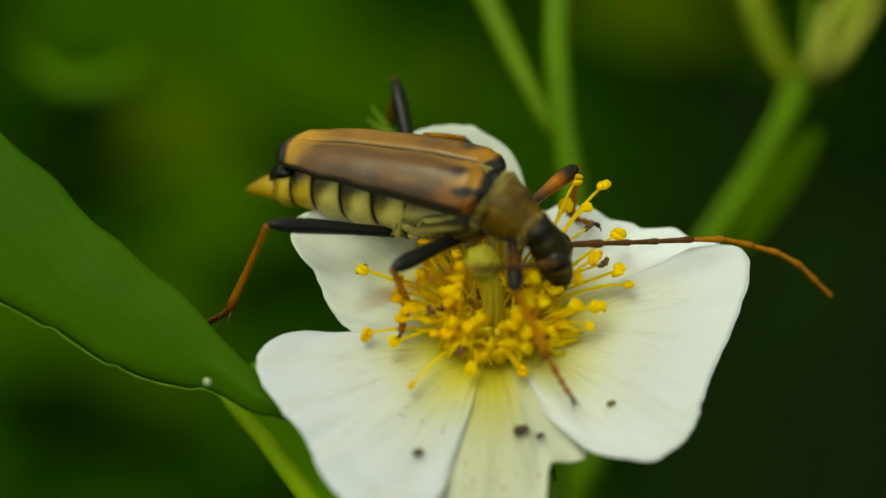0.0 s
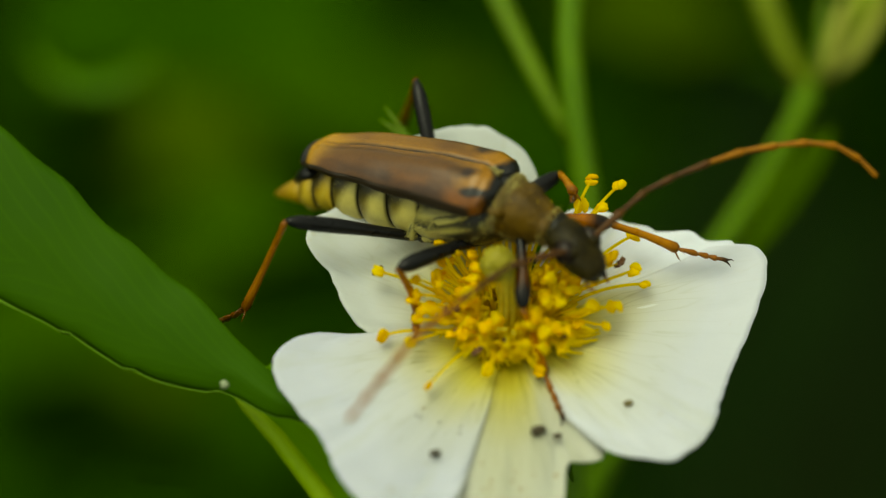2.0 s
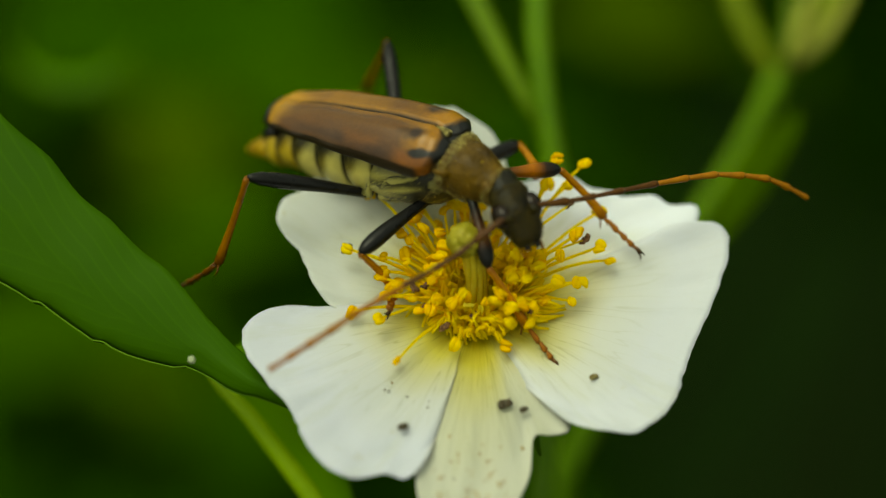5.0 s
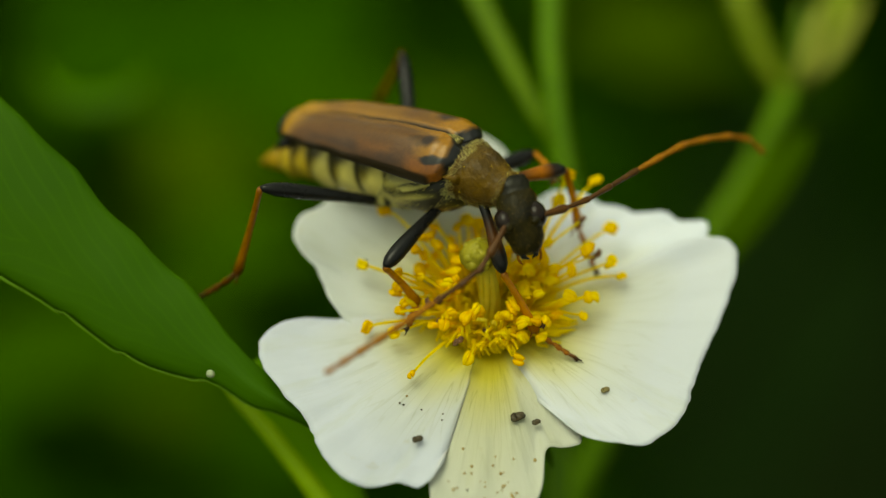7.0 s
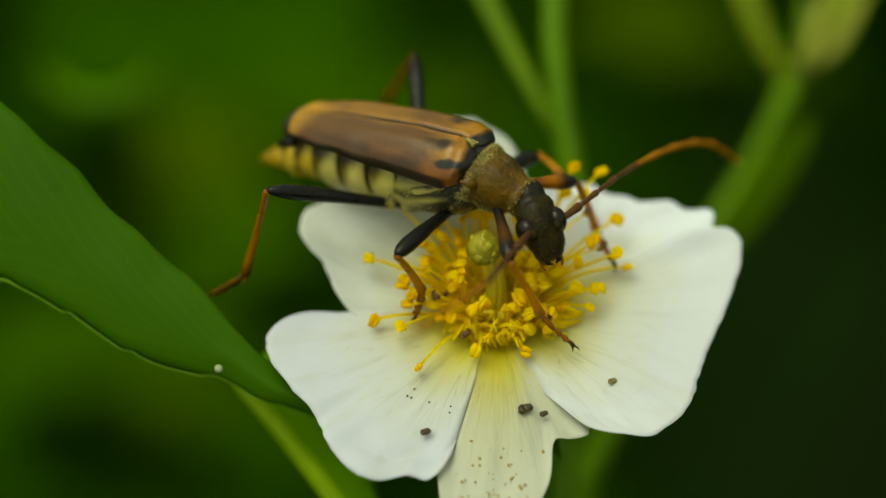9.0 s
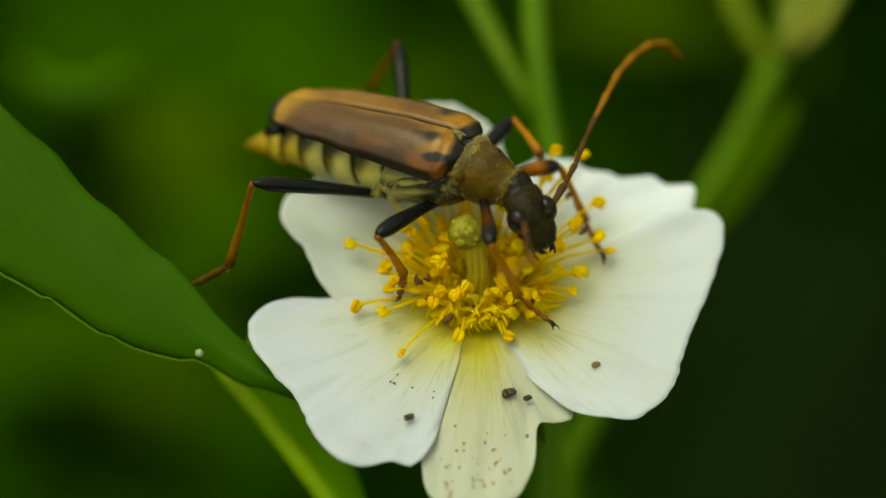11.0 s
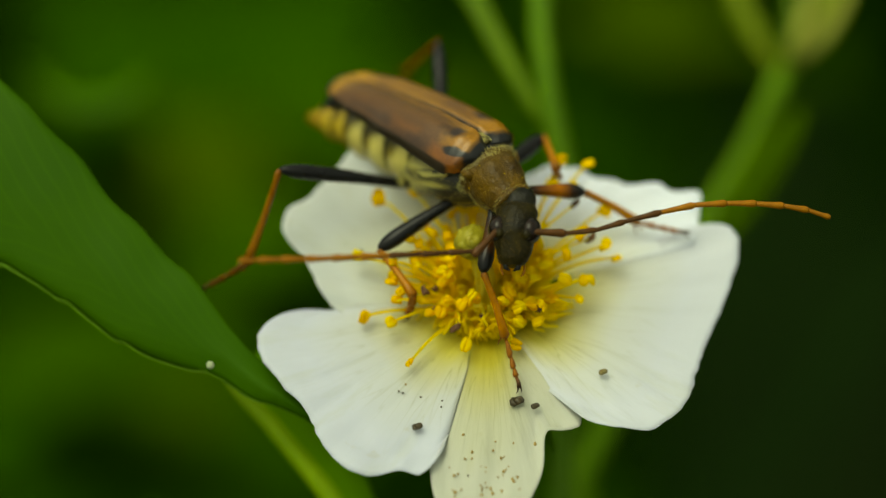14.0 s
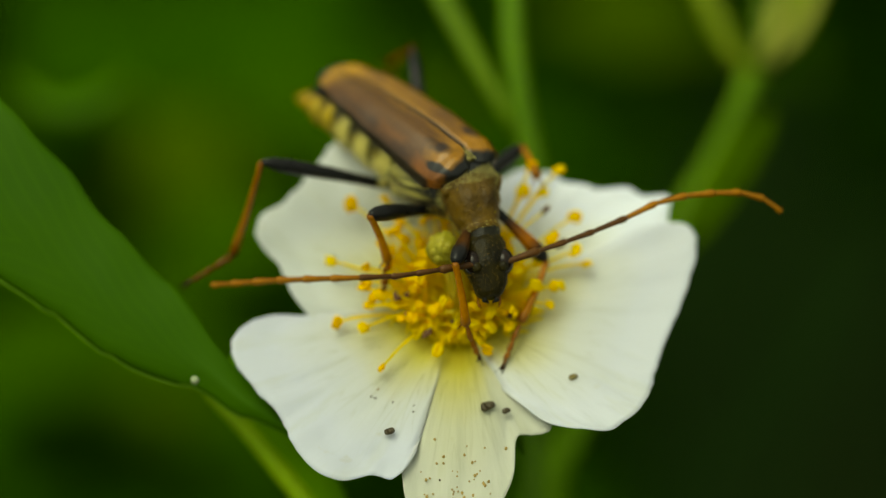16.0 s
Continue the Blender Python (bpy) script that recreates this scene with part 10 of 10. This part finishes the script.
    walk(BODY["ant_r_7"], [
        (0, pose(0.000217, -0.008359, 0.000702, 0, -16.5, -109.3)),
        (0.5, pose(-0.003002, -0.006537, 0.000258, 0, -6.5, -130.4)),
        (1, pose(-0.001563, -0.007849, 0.000186, 0, -3.3, -115.4)),
        (1.5, pose(-0.000572, -0.009119, -0.001253, 0, 12.8, -104.3)),
        (2, pose(0.000103, -0.009540, -0.002640, 0, 18.6, -102.0)),
        (2.5, pose(0.001410, -0.009028, -0.003204, 0, 22.1, -98.7)),
        (3, pose(0.001239, -0.008742, -0.004086, 0, 16.5, -109.6)),
        (3.5, pose(-0.000506, -0.009273, -0.003170, 0, 15.8, -114.1)),
        (4, pose(-0.000497, -0.009278, -0.003220, 0, 14.8, -114.7)),
        (4.5, pose(-0.000514, -0.009248, -0.003330, 0, 12.6, -116.4)),
        (5, pose(-0.000604, -0.009106, -0.003417, 0, 9.7, -119.0)),
        (5.5, pose(-0.000895, -0.008723, -0.003611, 0, 8.2, -123.3)),
        (6, pose(-0.001162, -0.008408, -0.003804, 0, 8.3, -126.5)),
        (6.5, pose(0.000064, -0.008479, -0.003711, 0, 7.8, -116.4)),
        (7, pose(0.001103, -0.008923, -0.003405, 0, 3.4, -111.4)),
        (7.5, pose(0.002172, -0.009144, -0.002122, 0, -1.0, -96.5)),
        (8, pose(0.002172, -0.009163, -0.001627, 0, -5.7, -97.0)),
        (8.5, pose(0.002807, -0.009289, -0.001262, 0, -9.2, -93.6)),
        (9, pose(0.004280, -0.009412, -0.000437, 0, -16.5, -86.6)),
        (9.5, pose(0.005740, -0.009035, 0.000263, 0, -23.3, -80.6)),
        (10, pose(0.006935, -0.008672, 0.000897, 0, -28.7, -75.3)),
        (10.5, pose(0.007311, -0.008365, 0.001045, 0, -30.6, -73.6)),
        (11, pose(0.007273, -0.008374, 0.001253, 0, -30.2, -74.0)),
        (11.5, pose(0.005629, -0.008893, -0.002384, 0, 3.0, -72.9)),
        (12, pose(0.004025, -0.008461, -0.003387, 0, 14.4, -81.6)),
        (12.5, pose(0.000568, -0.008765, -0.006383, 0, 33.7, -107.1)),
        (13, pose(0.003064, -0.009417, -0.001404, 0, -8.8, -93.5)),
        (13.5, pose(0.000690, -0.008835, 0.001764, 0, -18.9, -104.1)),
        (14, pose(-0.000568, -0.009693, -0.001478, 0, -8.0, -119.6)),
        (14.5, pose(-0.000142, -0.009972, -0.003607, 0, 2.8, -115.6)),
        (15, pose(-0.000219, -0.009931, -0.002571, 0, -0.8, -112.9)),
        (15.5, pose(-0.000523, -0.010072, -0.003135, 0, -2.2, -120.4)),
        (16, pose(-0.000226, -0.010132, -0.001689, 0, -4.5, -113.9))])
    walk(BODY["ant_r_8"], [
        (0, pose(-0.000121, -0.009326, 0.001006, 0, -16.7, -108.9)),
        (0.5, pose(-0.003733, -0.007397, 0.000386, 0, -6.6, -130.2)),
        (1, pose(-0.002045, -0.008866, 0.000250, 0, -3.4, -115.1)),
        (1.5, pose(-0.000847, -0.010198, -0.001505, 0, 12.6, -104.1)),
        (2, pose(-0.000119, -0.010579, -0.002998, 0, 18.4, -101.9)),
        (2.5, pose(0.001258, -0.010022, -0.003612, 0, 22.0, -98.6)),
        (3, pose(0.000897, -0.009699, -0.004387, 0, 16.4, -109.6)),
        (3.5, pose(-0.000956, -0.010278, -0.003480, 0, 15.7, -114.0)),
        (4, pose(-0.000954, -0.010272, -0.003510, 0, 14.8, -114.7)),
        (4.5, pose(-0.000990, -0.010208, -0.003569, 0, 12.5, -116.4)),
        (5, pose(-0.001108, -0.010014, -0.003594, 0, 9.6, -119.0)),
        (5.5, pose(-0.001444, -0.009559, -0.003754, 0, 8.1, -123.3)),
        (6, pose(-0.001746, -0.009196, -0.003947, 0, 8.1, -126.6)),
        (6.5, pose(-0.000334, -0.009282, -0.003834, 0, 7.1, -116.7)),
        (7, pose(0.000766, -0.009782, -0.003460, 0, 3.3, -111.4)),
        (7.5, pose(0.002070, -0.010046, -0.002106, 0, -0.6, -95.8)),
        (8, pose(0.002062, -0.010068, -0.001536, 0, -5.6, -96.5)),
        (8.5, pose(0.002749, -0.010205, -0.001113, 0, -9.1, -93.2)),
        (9, pose(0.004335, -0.010343, -0.000160, 0, -16.5, -86.1)),
        (9.5, pose(0.005889, -0.009935, 0.000656, 0, -23.2, -80.1)),
        (10, pose(0.007165, -0.009550, 0.001394, 0, -28.4, -74.8)),
        (10.5, pose(0.007561, -0.009217, 0.001571, 0, -30.2, -73.2)),
        (11, pose(0.007519, -0.009233, 0.001772, 0, -29.8, -73.4)),
        (11.5, pose(0.005914, -0.009819, -0.002435, 0, 2.7, -72.7)),
        (12, pose(0.004158, -0.009361, -0.003620, 0, 14.1, -81.4)),
        (12.5, pose(0.000305, -0.009617, -0.006977, 0, 33.7, -107.1)),
        (13, pose(0.003008, -0.010325, -0.001262, 0, -9.1, -93.2)),
        (13.5, pose(0.000466, -0.009724, 0.002079, 0, -18.1, -103.5)),
        (14, pose(-0.001075, -0.010584, -0.001334, 0, -8.1, -119.6)),
        (14.5, pose(-0.000586, -0.010898, -0.003658, 0, 2.8, -115.6)),
        (15, pose(-0.000622, -0.010885, -0.002556, 0, -0.9, -112.9)),
        (15.5, pose(-0.001056, -0.010979, -0.003095, 0, -2.2, -120.4)),
        (16, pose(-0.000645, -0.011077, -0.001607, 0, -4.5, -113.8))])
    walk(BODY["ant_r_9"], [
        (0, pose(-0.000425, -0.010214, 0.001287, 0, -17.0, -108.6)),
        (0.5, pose(-0.004402, -0.008187, 0.000506, 0, -6.7, -130.2)),
        (1, pose(-0.002484, -0.009799, 0.000312, 0, -3.6, -114.9)),
        (1.5, pose(-0.001096, -0.011189, -0.001734, 0, 12.5, -103.9)),
        (2, pose(-0.000320, -0.011534, -0.003323, 0, 18.3, -101.8)),
        (2.5, pose(0.001121, -0.010934, -0.003985, 0, 21.9, -98.4)),
        (3, pose(0.000585, -0.010577, -0.004661, 0, 16.4, -109.5)),
        (3.5, pose(-0.001367, -0.011199, -0.003764, 0, 15.7, -113.9)),
        (4, pose(-0.001372, -0.011183, -0.003775, 0, 14.8, -114.6)),
        (4.5, pose(-0.001428, -0.011088, -0.003787, 0, 12.5, -116.4)),
        (5, pose(-0.001569, -0.010847, -0.003755, 0, 9.6, -119.0)),
        (5.5, pose(-0.001948, -0.010325, -0.003884, 0, 8.0, -123.3)),
        (6, pose(-0.002282, -0.009918, -0.004076, 0, 8.1, -126.6)),
        (6.5, pose(-0.000704, -0.010016, -0.003937, 0, 7.2, -116.7)),
        (7, pose(0.000457, -0.010571, -0.003508, 0, 3.2, -111.3)),
        (7.5, pose(0.001986, -0.010873, -0.002097, 0, -0.8, -95.6)),
        (8, pose(0.001968, -0.010898, -0.001455, 0, -5.9, -96.2)),
        (8.5, pose(0.002702, -0.011046, -0.000978, 0, -9.4, -92.9)),
        (9, pose(0.004393, -0.011196, 0.000093, 0, -16.6, -85.8)),
        (9.5, pose(0.006033, -0.010760, 0.001014, 0, -23.3, -79.8)),
        (10, pose(0.007383, -0.010355, 0.001845, 0, -28.6, -74.5)),
        (10.5, pose(0.007797, -0.010000, 0.002047, 0, -30.4, -72.9)),
        (11, pose(0.007753, -0.010020, 0.002244, 0, -30.0, -73.2)),
        (11.5, pose(0.006177, -0.010666, -0.002477, 0, 2.3, -72.7)),
        (12, pose(0.004283, -0.010187, -0.003831, 0, 14.0, -81.3)),
        (12.5, pose(0.000066, -0.010398, -0.007522, 0, 33.7, -107.0)),
        (13, pose(0.002961, -0.011158, -0.001128, 0, -9.2, -92.9)),
        (13.5, pose(0.000269, -0.010545, 0.002356, 0, -18.3, -103.3)),
        (14, pose(-0.001539, -0.011401, -0.001200, 0, -8.2, -119.5)),
        (14.5, pose(-0.000993, -0.011747, -0.003704, 0, 2.7, -115.5)),
        (15, pose(-0.000991, -0.011760, -0.002542, 0, -0.9, -112.7)),
        (15.5, pose(-0.001544, -0.011811, -0.003058, 0, -2.2, -120.4)),
        (16, pose(-0.001027, -0.011944, -0.001532, 0, -4.7, -113.8))])
    leaf, tip = SWAY["leaf"]
    base = tip * MM
    walk(leaf, [
        (0, pose(base.x + 0.000108, base.y + -0.000021, base.z + -0.00003, -0.09, -3.86, 2.71)),
        (0.5, pose(base.x + 0.000152, base.y + -0.000009, base.z + -0.000013, -0.1, -3.95, 2.77)),
        (1, pose(base.x + 0.000133, base.y + -0.00003, base.z + -0.000042, -0.1, -4.04, 2.83)),
        (1.5, pose(base.x + 0.000156, base.y + -0.000025, base.z + -0.000036, -0.1, -4.12, 2.89)),
        (2, pose(base.x + 0.000149, base.y + -0.000029, base.z + -0.000041, -0.11, -4.21, 2.96)),
        (2.5, pose(base.x + 0.000128, base.y + -0.000035, base.z + -0.00005, -0.09, -3.82, 2.68)),
        (3, pose(base.x + 0.000117, base.y + -0.00002, base.z + -0.000029, -0.07, -3.43, 2.41)),
        (3.5, pose(base.x + 0.000123, base.y + 0.000005, base.z + 0.000008, -0.06, -3.04, 2.13)),
        (3.7, pose(base.x + 0.000092, base.y + 0.00002, base.z + 0.000029, -0.05, -2.89, 2.03)),
        (5.8, pose(base.x + -0.00003, base.y + -0.000013, base.z + -0.000019, -0.01, -1.29, 0.91)),
        (6, pose(base.x + 0.000073, base.y + 0.000019, base.z + 0.000027, -0.01, -1.14, 0.8)),
        (6.5, pose(base.x + 0.000052, base.y + 0.000013, base.z + 0.000019, 0, -0.76, 0.53)),
        (7, pose(base.x + 0, base.y + 0, base.z + 0, 0, -0.38, 0.27)),
        (7.5, pose(base.x + 0.000067, base.y + -0.000025, base.z + -0.000035, -0.01, -1.03, 0.72)),
        (8, pose(base.x + -0.000002, base.y + -0.000008, base.z + -0.000012, -0.02, -1.67, 1.17)),
        (8.2, pose(base.x + -0.000001, base.y + -0.000008, base.z + -0.000011, -0.02, -1.66, 1.16)),
        (10.3, pose(base.x + 0.000034, base.y + 0.000018, base.z + 0.000026, -0.01, -1.5, 1.05)),
        (10.5, pose(base.x + -0.000018, base.y + 0.000044, base.z + 0.000063, -0.01, -1.49, 1.04)),
        (11, pose(base.x + -0.000043, base.y + 0.000065, base.z + 0.000092, -0.01, -1.45, 1.01)),
        (11.5, pose(base.x + 0.000014, base.y + 0.000023, base.z + 0.000032, 0, -0.8, 0.56)),
        (12, pose(base.x + 0.000027, base.y + 0.000069, base.z + 0.000099, 0, -0.15, 0.11)),
        (12.5, pose(base.x + 0.000009, base.y + 0.000065, base.z + 0.000092, 0, 0.49, -0.35)),
        (13, pose(base.x + -0.000068, base.y + 0.000071, base.z + 0.000102, -0.01, 1.14, -0.8)),
        (13.5, pose(base.x + 0.000014, base.y + 0.000054, base.z + 0.000076, -0.02, 1.79, -1.25)),
        (14, pose(base.x + 0.000017, base.y + 0.000074, base.z + 0.000106, -0.03, 2.06, -1.44)),
        (14.5, pose(base.x + 0.000217, base.y + -0.000003, base.z + -0.000004, -0.03, 2.34, -1.64)),
        (15, pose(base.x + 0.000365, base.y + -0.000112, base.z + -0.000159, -0.04, 2.61, -1.83)),
        (15.5, pose(base.x + 0.000529, base.y + -0.000143, base.z + -0.000204, -0.05, 2.88, -2.02)),
        (16, pose(base.x + 0.000454, base.y + -0.00017, base.z + -0.000243, -0.06, 3.16, -2.21))])
    walk(SWAY[2], [(0, pose(0, 0, 0.00002)), (2, pose(0.00005, 0, 0.00002)), (3.5, pose(0, 0, 0.00002)), (6, pose(-0.00004, 0, 0.00002)), (8, pose(-0.0001, 0, 0.00002)), (11, pose(-0.00015, 0, 0.00002)), (12, pose(0, 0, 0.00002)), (13.5, pose(0, 0, 0.00002)), (14, pose(0.00022, 0, 0.00002, 0, 3, 0)), (14.5, pose(0.00002, 0, 0.00002)), (15.2, pose(-0.0002, 0, 0.00002)), (16, pose(-0.00025, 0, 0.00002))])
    walk(SWAY[3], [(0, pose(0, -0.0007, -0.00006)), (2.5, pose(0, -0.0009, -0.00006)), (3.5, pose(0, -0.0007, -0.00006)), (6, pose(0, 0.0001, -0.00006)), (7, pose(0, -0.0001, -0.00006)), (8, pose(0, -0.0002, -0.00006)), (10.5, pose(0, 0.0004, -0.00006)), (14, pose(0, 0.0005, -0.00006)), (16, pose(0, 0.0006, -0.00006))])
    walk(SWAY[0], [(0, pose(0.0001, -0.0004, 0)), (3.5, pose(0.0001, -0.0004, 0)), (6, pose(0, 0, 0)), (16, pose(0, 0, 0))])
    walk(SWAY[4], [(0, pose(0, 0, -0.0001)), (12, pose(0, 0, -0.0001)), (13.5, pose(-0.0003, 0.00005, -0.0001)), (16, pose(-0.0003, 0.00005, -0.0001))])


motions()
